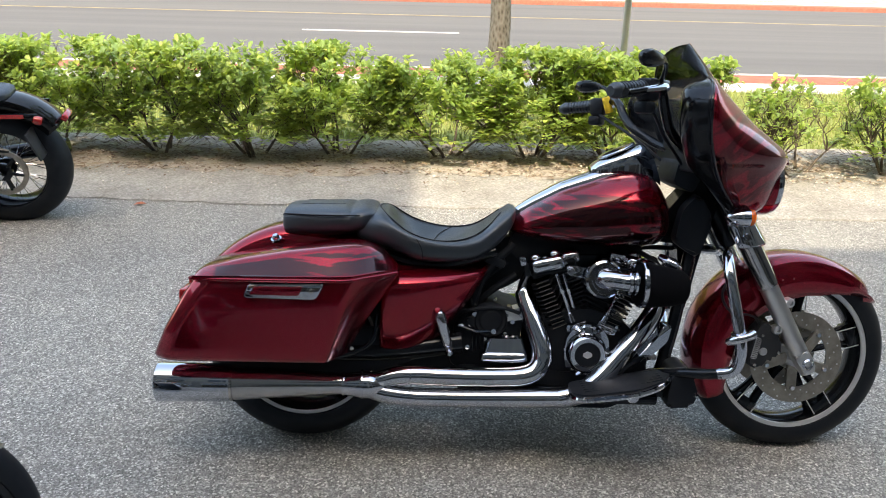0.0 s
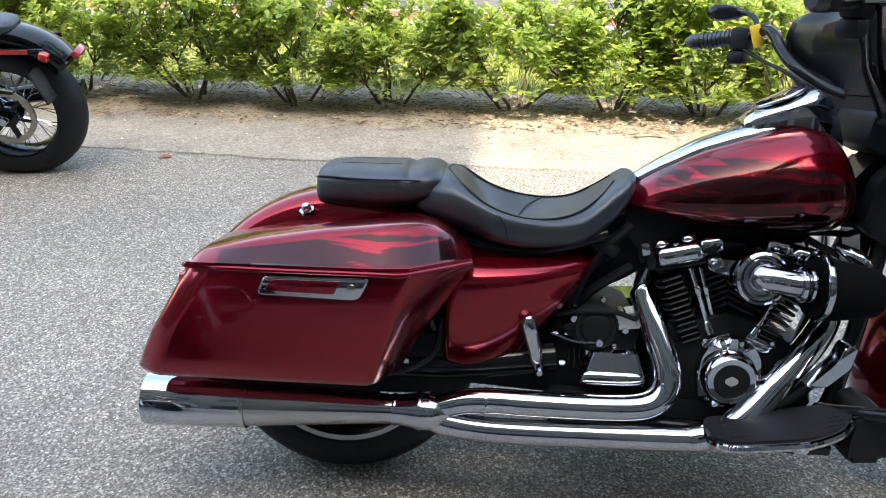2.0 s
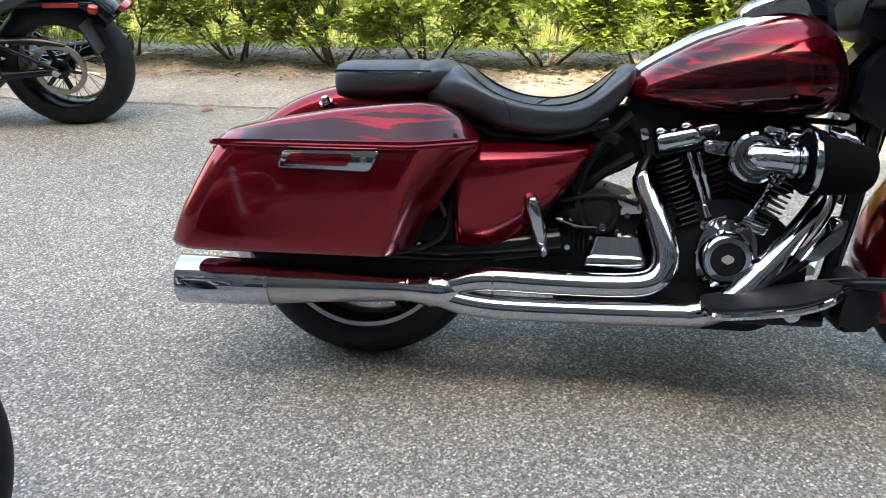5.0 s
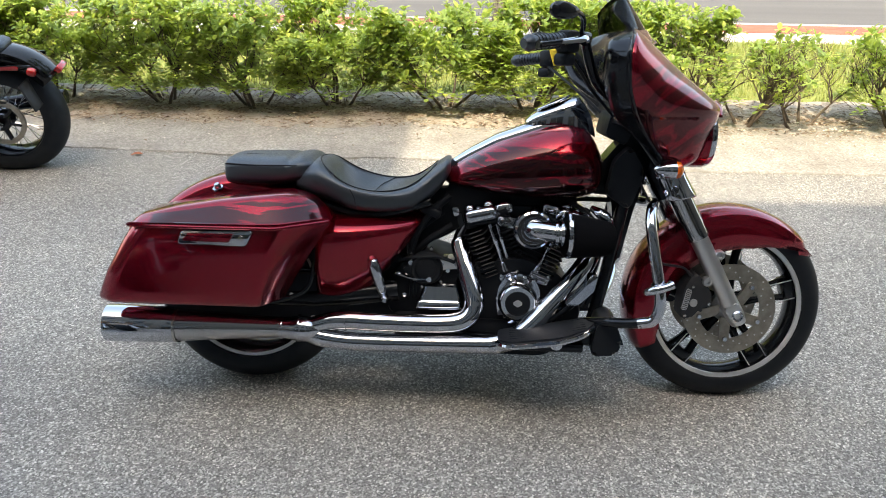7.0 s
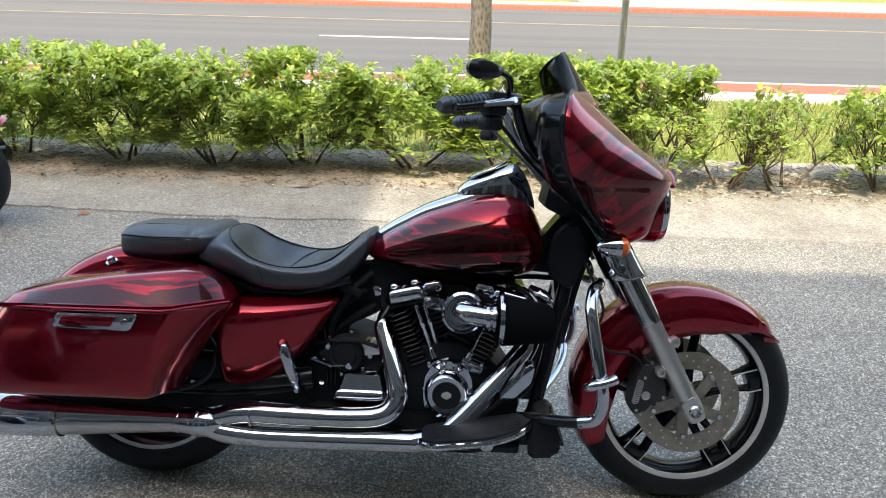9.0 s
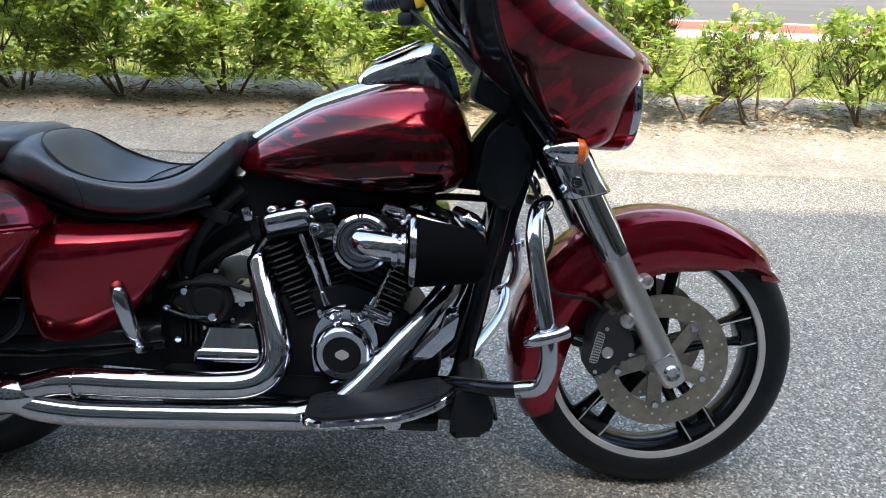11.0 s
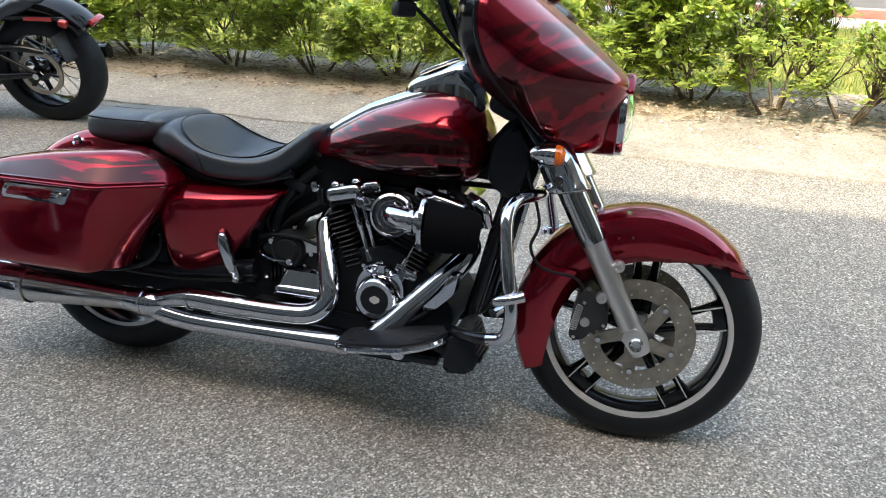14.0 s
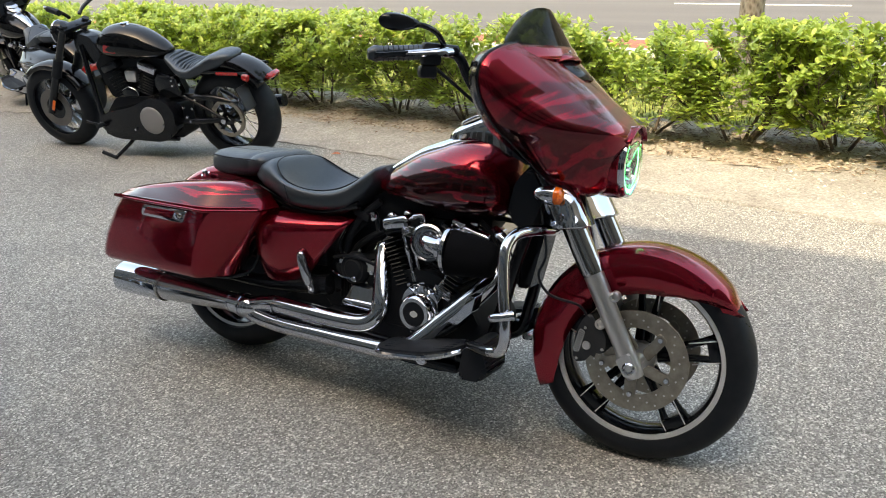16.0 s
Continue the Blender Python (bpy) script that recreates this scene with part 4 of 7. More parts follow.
# chrome shroud that hugs both fork legs under the fairing
half = [(-0.045, 0.172), (-0.02, 0.178), (0.008, 0.177), (0.030, 0.166), (0.0425, 0.147), (0.0445, 0.128), (0.037, 0.108), (0.022, 0.088), (0.012, 0.062), (0.008, 0.03)]
sec = half + [(0.007, 0.0)] + [(o, -v) for o, v in reversed(half)]
rings = [[V(*on_fork(s - 0.35 * o * (s < 0.5), v * k, o * k + dk)) for o, v in sec] for s, k, dk in ((0.424, 1.02, 0.0), (0.428, 1.035, 0.001), (0.45, 1.0, 0.0), (0.49, 0.985, 0.0), (0.545, 0.98, 0.0))]
shroud = part("fork_shroud", loft(B(), rings, closed=False), CHROME, bike, "chrome shroud across both fork legs", xf=SW, solid=0.004, angle=50)
for v in (0.178, -0.178):
    part("shroud_bolt", lathe(B(), [(0, 0.008), (0.005, 0.008), (0.006, 0.004), (0.011, 0.004), (0.0125, 0)], V(*on_fork(0.462, v, -0.012)), (0, math.copysign(1, -v), 0), 16), CHROME, shroud, xf=SW)
part("steering_stem", tube(B(), [(1.36, 0, 0.66, 0.03), (1.27, 0, 0.84, 0.036), (1.2, 0, 0.97, 0.03)], seg=16, res=3), BLACK, bike, xf=SW)

# front fender
inner = [(33, 0.322), (38, 0.308), (45, 0.280), (60, 0.243), (75, 0.213), (90, 0.203), (105, 0.196), (120, 0.192), (140, 0.196), (160, 0.204), (180, 0.216), (195, 0.236), (206, 0.262)]
bm = B()
rings = []
for d in np.linspace(33, 206, 62):
    a = radians(d)
    ri, = lerp_at(d, inner)
    R = 0.328 + 0.006 * math.sin(radians((d - 38) * 180 / 168)) - max(0, (46 - d)) * 0.0012
    half = 0.099 * min(1.0, 0.25 + ((d - 32) / 24) ** 0.6 * 0.75) if d < 56 else 0.099
    prof = [(half, ri), (half * 1.02, ri * 0.6 + R * 0.4), (half, R - 0.038), (half * 0.93, R - 0.020), (half * 0.72, R - 0.008), (half * 0.4, R - 0.002), (0.0, R)]
    prof = prof + [(-x, r) for x, r in prof[-2::-1]]
    rings.append([V(AXLE_F[0] + r * math.cos(a), x, AXLE_F[1] + r * math.sin(a)) for x, r in prof])
loft(bm, rings, closed=False)
fend = part("front_fender", bm, RED, bike, "candy red wrapping front fender", xf=SW, solid=0.004)
for u_, w_ in ((1.50, 0.565), (1.535, 0.57)):
    part("fender_rivet", bolt(B(), V(u_, 0.1, w_), 0.004, 0.004), CHROME, fend, xf=SW)

# rear wheel, swing arm
wheel_r = part("rear_wheel", ring_bm(B(), AXLE_R, 0.02, 0.06, -0.07, 0.07, 32), BLACK, bike)
part("tyre", tyre_bm(AXLE_R, 0.322, 0.09, 0.235), RUBBER, wheel_r)
part("rim", lathe(B(), [(r * 0.95, h * 1.3) for r, h in rimp], (0, 0, AXLE_R[1]), seg=64, closed=True), BLACK, wheel_r)
part("rim_lip", lathe(B(), [(0.22, -0.068), (0.222, -0.073), (0.241, -0.077), (0.245, -0.074), (0.241, -0.072)], (0, 0, AXLE_R[1]), seg=64, closed=True), LIPS, wheel_r, "machined silver rim lip")
for k in range(5):
    a = radians(72 * k + 10)
    part("spoke", tube(B(), [(0.05 * math.cos(a), 0.02, AXLE_R[1] + 0.05 * math.sin(a), 0.02), (0.21 * math.cos(a), 0.02, AXLE_R[1] + 0.21 * math.sin(a), 0.016)], seg=8, res=2), BLACK, wheel_r)
for v in (0.13, -0.13):
    part("swing_arm", tube(B(), [(0.0, v, 0.318, 0.03), (0.25, v, 0.32, 0.034), (0.5, v * 0.9, 0.35, 0.036)], seg=12, res=3), BLACK, bike)
    part("shock_absorber", tube(B(), [(0.08, v * 1.15, 0.33, 0.026), (0.2, v * 1.15, 0.5, 0.026)], seg=12, res=2), BLACK, bike)

# rear fender and tail
bm = B()
rings = []
for d in np.linspace(62, 172, 36):
    a = radians(d)
    R = 0.392
    prof = [(0.108, R - 0.14), (0.11, R - 0.06), (0.104, R - 0.028), (0.085, R - 0.009), (0.045, R - 0.001), (0, R)]
    prof = prof + [(-x, r) for x, r in prof[-2::-1]]
    rings.append([V(r * math.cos(a), x, AXLE_R[1] + r * math.sin(a)) for x, r in prof])
loft(bm, rings, closed=False)
rf = part("rear_fender", bm, RED, bike, "candy red rear fender between the bags", solid=0.004)
bm = B()
box(bm, V(-0.375, 0, 0.47), (0.03, 0.2, 0.06), 0.01)
part("tail_light", bm, REDLENS, rf, "red tail light lens")
for v in (0.13, -0.13):
    bm = B()
    lathe(bm, [(0, 0.013), (0.008, 0.013), (0.011, 0.008), (0.011, 0), (0.017, 0), (0.017, -0.006), (0, -0.006)], V(-0.075, v, 0.672), (-0.2, math.copysign(0.4, -v), 1), 18)
    part("luggage_stud", bm, CHROME, rf, "chrome docking stud")

# saddlebags
def saddlebag(sd):
    rows = []
    for w in (0.347, 0.352, 0.366, 0.40, 0.45, 0.50, 0.55, 0.58, 0.592, 0.595):
        ur = float(np.interp(w, [0.347, 0.36, 0.45, 0.55, 0.592], [-0.387, -0.395, -0.354, -0.296, -0.268]))
        uf = float(np.interp(w, [0.347, 0.36, 0.42, 0.52, 0.592], [0.158, 0.165, 0.199, 0.260, 0.308]))
        vo = float(np.interp(w, [0.347, 0.355, 0.38, 0.45, 0.55, 0.592], [0.345, 0.362, 0.372, 0.381, 0.384, 0.378]))
        vi = 0.165 + (0.01 if w < 0.35 else 0)
        shrink = 0.012 if w < 0.35 else 0.0
        tp = 0.12 * (w - 0.347) / 0.245
        base = [(ur + shrink + 0.02, vi), (uf - 0.02, vi), (uf, vi + 0.05 + tp * 0.3), (uf - 0.055 - tp * 0.6, vo - 0.001), (ur + 0.045, vo), (ur + shrink, vo - 0.03)]
        rows.append([V(u, v * sd, w) for u, v in rounded(base, 0.016, 3)])
    bm = loft(B(), rows)
    sb = part("saddlebag_right" if sd > 0 else "saddlebag_left", bm, RED, bike, "hard candy red saddlebag", angle=50)
    sb.name = "saddlebag"
    prof = [(-0.264, 0.5960, 0.5995), (-0.260, 0.5960, 0.609), (-0.240, 0.5965, 0.622), (-0.13, 0.5975, 0.647), (0.0, 0.5985, 0.669), (0.12, 0.5995, 0.682), (0.18, 0.5995, 0.684),
            (0.222, 0.5995, 0.677), (0.257, 0.5995, 0.658), (0.284, 0.5995, 0.630), (0.300, 0.5995, 0.609), (0.304, 0.5995, 0.602)]
    rings = []
    for u, lo, hi in prof:
        vo, vi = 0.383 - max(0, u - 0.165) * 0.92, 0.16
        h = hi - lo
        sec = [(vi, lo), (vi, lo + h * 0.86), (vi + 0.02, hi), (vo - 0.075, hi + 0.002), (vo - 0.056, hi - h * 0.03), (vo - 0.046, hi - h * 0.11),
               (vo - 0.008, lo + h * 0.20), (vo + 0.001, lo + min(0.010, h)), (vo + 0.002, lo)]
        rings.append([V(u, v * sd, w) for v, w in sec])
    lid = part("saddlebag_lid", loft(B(), rings), RED_LID, sb, "candy red lid with dark flame graphic", angle=28)
    bm = B()
    tube(bm, [(-0.266, 0.352 * sd, 0.596), (-0.256, 0.376 * sd, 0.5965), (-0.1, 0.3855 * sd, 0.597), (0.1, 0.3855 * sd, 0.598), (0.165, 0.384 * sd, 0.5985), (0.21, 0.345 * sd, 0.5985), (0.25, 0.308 * sd, 0.5985), (0.300, 0.262 * sd, 0.5995)], 0.0052, seg=8, res=5)
    part("lid_seam", bm, RED, sb, "rolled red lid edge")
    latch = plate(B(), rounded([(-0.104, 0.588), (0.106, 0.591), (0.083, 0.546), (-0.118, 0.549)], 0.009), 0.376 * sd, 0.3915 * sd, 0.003)
    la = part("latch_handle", latch, CHROME, sb, "chrome latch with red reflector")
    part("reflector", plate(B(), rounded([(-0.088, 0.581), (0.048, 0.583), (0.035, 0.556), (-0.102, 0.558)], 0.005), 0.38 * sd, 0.393 * sd, 0.0015), RED, la, "red insert")
    part("key_lock", lathe(B(), [(0, 0.004), (0.004, 0.004), (0.008, 0.003), (0.0085, 0.0)], V(0.070, 0.3915 * sd, 0.5695), (0, -sd, 0), 20), STEEL, la)
    return sb


saddlebag(1)
saddlebag(-1)
for sd in (1, -1):
    part("rear_reflector", box(B(), V(-0.284, 0.30 * sd, 0.572), (0.012, 0.03, 0.022), 0.004), REDLENS, bike, "small red rear reflector on the bag")
# dark carriers between the bags and the wheel, rails under the bags
for sd in (1, -1):
    bk_ = part("bag_carrier", plate(B(), rounded([(-0.30, 0.33), (-0.22, 0.245), (0.20, 0.255), (0.36, 0.30), (0.36, 0.40), (-0.28, 0.40)], 0.03), 0.125 * sd, 0.15 * sd, 0.006), PLASTIC, bike, "black carrier behind the saddlebag")
    for u in (-0.2, -0.02, 0.16):
        part("carrier_bolt", bolt(B(), V(u, 0.15 * sd, 0.335), 0.008, 0.01, (0, -sd, 0)), STEEL, bk_)
for sd in (1, -1):
    part("bag_rail", tube(B(), [(-0.30, 0.22 * sd, 0.35), (-0.05, 0.24 * sd, 0.333), (0.12, 0.24 * sd, 0.335), (0.22, 0.21 * sd, 0.37), (0.24, 0.18 * sd, 0.45)], 0.008, seg=8, res=5), BLACK, bike)

# side covers
for sd in (1, -1):
    bm = B()
    rows = []
    for s in np.linspace(0, 1, 25):
        # front edge, rear edge by height
        w_f = 0.604 - s * (0.604 - 0.296)
        w_r = 0.594 - s * (0.594 - 0.298)
        uf = float(np.interp(w_f, [0.296, 0.306, 0.379, 0.50, 0.585, 0.604], [0.372, 0.390, 0.427, 0.522, 0.578, 0.574]))
        ur = float(np.interp(w_r, [0.298, 0.312, 0.38, 0.50, 0.594], [0.258, 0.246, 0.245, 0.25, 0.27]))
        ring = []
        for q in np.linspace(0, 1, 13):
            u, w = ur + (uf - ur) * q, w_r + (w_f - w_r) * q
            vb = float(np.polyval(np.polyfit([0, 0.2, 0.5, 0.8, 1], [0.206, 0.216, 0.204, 0.162, 0.128], 3), s))
            vf = float(np.polyval(np.polyfit([0, 0.4, 0.75, 1], [0.100, 0.138, 0.136, 0.100], 2), s))
            v = vb + (vf - vb) * q ** 1.8 + 0.012 * math.sin(math.pi * q) - (0.07 * (1 - s / 0.16) ** 2 if s < 0.16 else 0)
            ring.append(V(u, v * sd, w))
        rows.append(ring)
    loft(bm, rows, closed=False)
    part("side_cover", bm, RED, bike, "candy red side cover below the seat", solid=0.006)

# seat
def section(u, half, top, low, dish=0.0, p=3.2, n=26):
    """A ring across the seat at u."""
    out = []
    for a in np.linspace(0, 2 * math.pi, n, endpoint=False):
        c, s = math.cos(a), math.sin(a)
        x = half * math.copysign(abs(c) ** (2 / p), c)
        z = (top + low) / 2 + (top - low) / 2 * math.copysign(abs(s) ** (2 / p), s)
        if s > 0:
            z -= dish * (1 - (abs(x) / half) ** 2)
        out.append(V(u, x, z))
    return out


def on_seat(rows, u, v, lift=0.001):
    """A place on the top of a lofted seat."""
    h, t, lo, dish = lerp_at(u, rows)
    k = min(0.999, abs(v) / h)
    z = (t + lo) / 2 + (t - lo) / 2 * (1 - k ** 3.2) ** (1 / 3.2) - dish * (1 - k ** 2)
    return (u, v, z + lift)


rider = [(0.165, 0.05, 0.70, 0.685, 0), (0.172, 0.12, 0.728, 0.672, 0), (0.20, 0.145, 0.752, 0.660, 0), (0.24, 0.168, 0.763, 0.645, 0.0), (0.27, 0.176, 0.760, 0.636, 0.014), (0.30, 0.184, 0.750, 0.628, 0.052), (0.345, 0.193, 0.733, 0.610, 0.080),
         (0.40, 0.192, 0.715, 0.602, 0.074), (0.46, 0.180, 0.701, 0.602, 0.046), (0.51, 0.166, 0.698, 0.607, 0.022), (0.55, 0.150, 0.706, 0.615, 0.008), (0.58, 0.13, 0.724, 0.63, 0.002), (0.615, 0.112, 0.752, 0.66, 0), (0.645, 0.10, 0.772, 0.70, 0), (0.66, 0.07, 0.772, 0.73, 0)]
dense = spline([np.array(r) for r in rider], 4)
seat = part("rider_seat", loft(B(), [section(r[0], max(0.02, r[1]), r[2], r[3], max(0, r[4]), n=40) for r in dense]), LEATHER, bike, "black leather rider seat with stitched bucket", angle=60)
pad = [(-0.062, 0.07, 0.732, 0.70, 0), (-0.058, 0.10, 0.755, 0.685, 0), (-0.045, 0.118, 0.766, 0.676, 0), (0.0, 0.135, 0.771, 0.674, 0), (0.08, 0.148, 0.772, 0.676, 0), (0.13, 0.152, 0.773, 0.680, 0), (0.152, 0.149, 0.768, 0.682, 0),
       (0.165, 0.15, 0.772, 0.686, 0), (0.19, 0.150, 0.776, 0.692, 0), (0.215, 0.138, 0.771, 0.705, 0), (0.232, 0.11, 0.758, 0.722, 0), (0.238, 0.06, 0.748, 0.732, 0)]
dense = spline([np.array(r) for r in pad], 4)
pil = part("passenger_seat", loft(B(), [section(r[0], max(0.02, r[1]), r[2], r[3], 0, n=40) for r in dense]), LEATHER, bike, "black leather passenger pillion pad", angle=60)
rim_line = [(0.235, 0.0), (0.246, 0.07), (0.272, 0.130), (0.33, 0.164), (0.40, 0.166), (0.47, 0.148), (0.53, 0.118), (0.58, 0.082), (0.615, 0.04)]
for sd in (1, -1):
    part("stitching", tube(B(), [on_seat(rider, u, v * sd) for u, v in rim_line], 0.0026, seg=6, res=6), PLASTIC, seat, "seat piping seam")
    part("stitching", tube(B(), [on_seat(rider, u, v * sd) for u, v in ((0.40, 0.0), (0.408, 0.05), (0.43, 0.10), (0.47, 0.148))], 0.0015, seg=6, res=6), PLASTIC, seat, "seat piping seam")
    part("stitching", tube(B(), [(0.355, 0.194 * sd, 0.690), (0.37, 0.197 * sd, 0.662), (0.375, 0.196 * sd, 0.630)], 0.0014, seg=6, res=6), PLASTIC, seat, "seat piping seam")
    part("stitching", tube(B(), [(-0.058, 0.096 * sd, 0.742), (-0.04, 0.118 * sd, 0.747), (0.05, 0.1450 * sd, 0.748), (0.15, 0.1515 * sd, 0.750), (0.21, 0.138 * sd, 0.749)], 0.0022, seg=6, res=6), PLASTIC, pil, "seat piping seam")
    part("stitching", tube(B(), [on_seat(pad, u, 0.05 * sd, -0.0005) for u in (-0.05, 0.0, 0.06, 0.13)], 0.0014, seg=6, res=4), PLASTIC, pil, "seat piping seam")

# fuel tank
tank_rows = [(0.640, 0.030, 0.718, 0.700), (0.652, 0.055, 0.735, 0.690), (0.68, 0.082, 0.756, 0.682), (0.72, 0.105, 0.783, 0.674), (0.80, 0.138, 0.828, 0.662), (0.87, 0.158, 0.855, 0.655), (0.95, 0.172, 0.884, 0.652),
             (1.02, 0.176, 0.896, 0.652), (1.07, 0.165, 0.886, 0.655), (1.10, 0.148, 0.862, 0.662), (1.125, 0.118, 0.825, 0.680), (1.140, 0.078, 0.785, 0.705), (1.146, 0.03, 0.76, 0.725)]
rings = []
for u, h, t, lo in spline([np.array(r) for r in tank_rows], 4):
    ring = []
    for a in np.linspace(0, 2 * math.pi, 40, endpoint=False):
        c, s = math.cos(a), math.sin(a)
        mid = lo + (t - lo) * 0.40
        x = h * math.copysign(abs(c) ** 0.86, c)
        z = mid + (t - mid) * math.copysign(abs(s) ** 0.95, s) if s > 0 else mid + (mid - lo) * math.copysign(abs(s) ** 0.8, s)
        ring.append(V(u, x, z))
    rings.append(ring)
tank = part("fuel_tank", loft(B(), rings), RED_TANK, bike, "candy red teardrop fuel tank with dark flame graphic", angle=70)
rings = []
for u in np.linspace(0.655, 1.10, 40):
    t, = lerp_at(u, [(r[0], r[2]) for r in tank_rows])
    h, = lerp_at(u, [(0.655, 0.016), (0.75, 0.032), (0.90, 0.046), (1.03, 0.050), (1.10, 0.034)])
    rings.append([V(u, x * h, t + z) for x, z in ((-1.35, -0.03), (-1.2, 0.004), (-0.95, 0.016), (-0.45, 0.021), (0, 0.022), (0.45, 0.021), (0.95, 0.016), (1.2, 0.004), (1.35, -0.03))])
part("tank_console", loft(B(), rings), CHROME, tank, "chrome tank-top console")
pod_rows = [(0.895, 0.030, 0.884, 0.900), (0.915, 0.048, 0.885, 0.918), (0.95, 0.060, 0.89, 0.936), (0.99, 0.066, 0.895, 0.954), (1.03, 0.066, 0.89, 0.970), (1.055, 0.062, 0.88, 0.974), (1.08, 0.055, 0.87, 0.952), (1.10, 0.048, 0.86, 0.915), (1.114, 0.04, 0.85, 0.87)]
rings = []
for u, h, lo, hi in spline([np.array(r) for r in pod_rows], 5):
    rings.append([V(u, h * math.copysign(abs(math.cos(a)) ** 0.55, math.cos(a)), lo + (hi - lo) * (max(0.0, math.sin(a)) ** 0.6)) for a in np.linspace(0, math.pi, 25)])
pod = part("filler_pod", loft(B(), rings), CHROME, tank, "chrome filler housing", angle=75)
rings = []
for k in np.linspace(-0.99, 1, 15):
    u, h = 0.977 + 0.056 * k, 0.053 * math.sqrt(max(0.02, 1 - k * k))
    rings.append([V(u, x * h, 0.953 + 0.0255 * k + 0.003 * (1 - x * x) * (1 - k * k)) for x in (-1, -0.75, -0.4, 0, 0.4, 0.75, 1)])
part("filler_door", loft(B(), rings, closed=False), CHROME, pod, "oval chrome filler door", solid=0.006)

# engine
eng = part("crankcase", plate(B(), rounded([(0.722, 0.23), (1.06, 0.22), (1.10, 0.30), (1.02, 0.42), (0.90, 0.47), (0.76, 0.45), (0.722, 0.42)], 0.03), -0.14, 0.125, 0.02), WRINKLE, bike, "black crankcase")
part("gearbox", plate(B(), rounded([(0.46, 0.26), (0.66, 0.24), (0.70, 0.44), (0.60, 0.47), (0.48, 0.42)], 0.03), -0.13, 0.09, 0.02), WRINKLE, bike, "black gearbox casing")
rows = []
for w, u0, u1, vo in ((0.290, 0.560, 0.706, 0.130), (0.294, 0.556, 0.712, 0.139), (0.312, 0.558, 0.714, 0.139), (0.318, 0.561, 0.713, 0.136), (0.322, 0.567, 0.711, 0.131), (0.364, 0.584, 0.699, 0.120), (0.372, 0.592, 0.692, 0.108)):
    rows.append([V(u, v, w) for u, v in rounded([(u0, 0.05), (u1, 0.05), (u1 - 0.004, vo), (u0 + 0.004, vo)], 0.012, 4)])
part("gearbox_end_cover", loft(B(), rows), CHROME, bike, "chrome gearbox side cover", angle=30)
cc = part("clutch_cover", lathe(B(), [(0, 0.036), (0.03, 0.034), (0.036, 0.028), (0.040, 0.028), (0.046, 0.031), (0.054, 0.022), (0.057, 0)], V(0.590, 0.085, 0.420), (0, -1, 0), 28), WRINKLE, bike, "black round cover behind the gearbox")
for a in np.linspace(0.3, 2 * math.pi + 0.3, 6, endpoint=False):
    part("cover_bolt", bolt(B(), V(0.590 + 0.066 * math.cos(a), 0.088, 0.420 + 0.066 * math.sin(a)), 0.0065, 0.010), STEEL, cc)
for k in range(5):
    part("gearbox_rib", box(B(), V(0.535 + 0.012 * k, 0.092, 0.345 + 0.006 * k), (0.005, 0.018, 0.07), 0.002), BLACK, cc)
for pts, r, mm in (([(0.50, 0.10, 0.445), (0.56, 0.115, 0.462), (0.63, 0.115, 0.462), (0.69, 0.10, 0.44)], 0.006, PLASTIC), ([(0.49, 0.10, 0.40), (0.55, 0.112, 0.385), (0.60, 0.112, 0.388)], 0.0055, CHROME),
                   ([(0.53, 0.06, 0.62), (0.545, 0.085, 0.56), (0.525, 0.10, 0.50), (0.54, 0.10, 0.44)], 0.006, BLACK)):
    part("oil_line", tube(B(), pts, r, seg=8, res=5), mm, bike, "slim line at the gearbox")
    part("line_fitting", lathe(B(), [(0, 0.012), (0.008, 0.012), (0.011, 0.008), (0.011, -0.006), (0, -0.006)], V(*pts[-1]), (0, -1, 0), 12), CHROME, bike, "small chrome fitting")
for u, w in ((0.50, 0.40), (0.535, 0.455), (0.66, 0.415), (0.52, 0.33), (0.575, 0.395), (0.64, 0.435)):
    part("engine_bolt", bolt(B(), V(u, 0.092, w), 0.009, 0.012), CHROME, eng)
for k, (u, w) in enumerate(((0.62, 0.440), (0.66, 0.445), (0.56, 0.425))):
    part("engine_bracket", plate(B(), rounded([(u - 0.05, w), (u + 0.04, w + 0.02), (u + 0.055, w - 0.02), (u - 0.03, w - 0.03)], 0.01), 0.05, 0.095 + 0.008 * k, 0.006), (BLACK, ALUMINIUM, WRINKLE)[k], bike)
timer = part("cam_cover", plate(B(), rounded([(0.832, 0.262), (0.928, 0.266), (0.958, 0.32), (0.956, 0.385), (0.922, 0.426), (0.860, 0.428), (0.824, 0.388), (0.818, 0.32)], 0.03), 0.12, 0.160, 0.030, 6), CHROME, bike, "chrome cam cover with bolts")
part("timer_ring", lathe(B(), [(0.0, 0.030), (0.038, 0.030), (0.040, 0.034), (0.052, 0.034), (0.060, 0.026), (0.064, 0.0)], V(0.886, 0.157, 0.338), (0, -1, 0), 48), CHROME, timer)
part("timer_badge", lathe(B(), [(0.0, 0.0325), (0.037, 0.0325), (0.039, 0.030)], V(0.886, 0.157, 0.338), (0, -1, 0), 40), PLASTIC, timer, "round black timer cover")
part("badge_emblem", plate(B(), rounded([(0.872, 0.334), (0.876, 0.331), (0.886, 0.326), (0.896, 0.331), (0.900, 0.334), (0.900, 0.342), (0.896, 0.345), (0.886, 0.350), (0.876, 0.345), (0.872, 0.342)], 0.002), 0.189, 0.1903, 0), LIPS, timer, "small plain silver emblem")
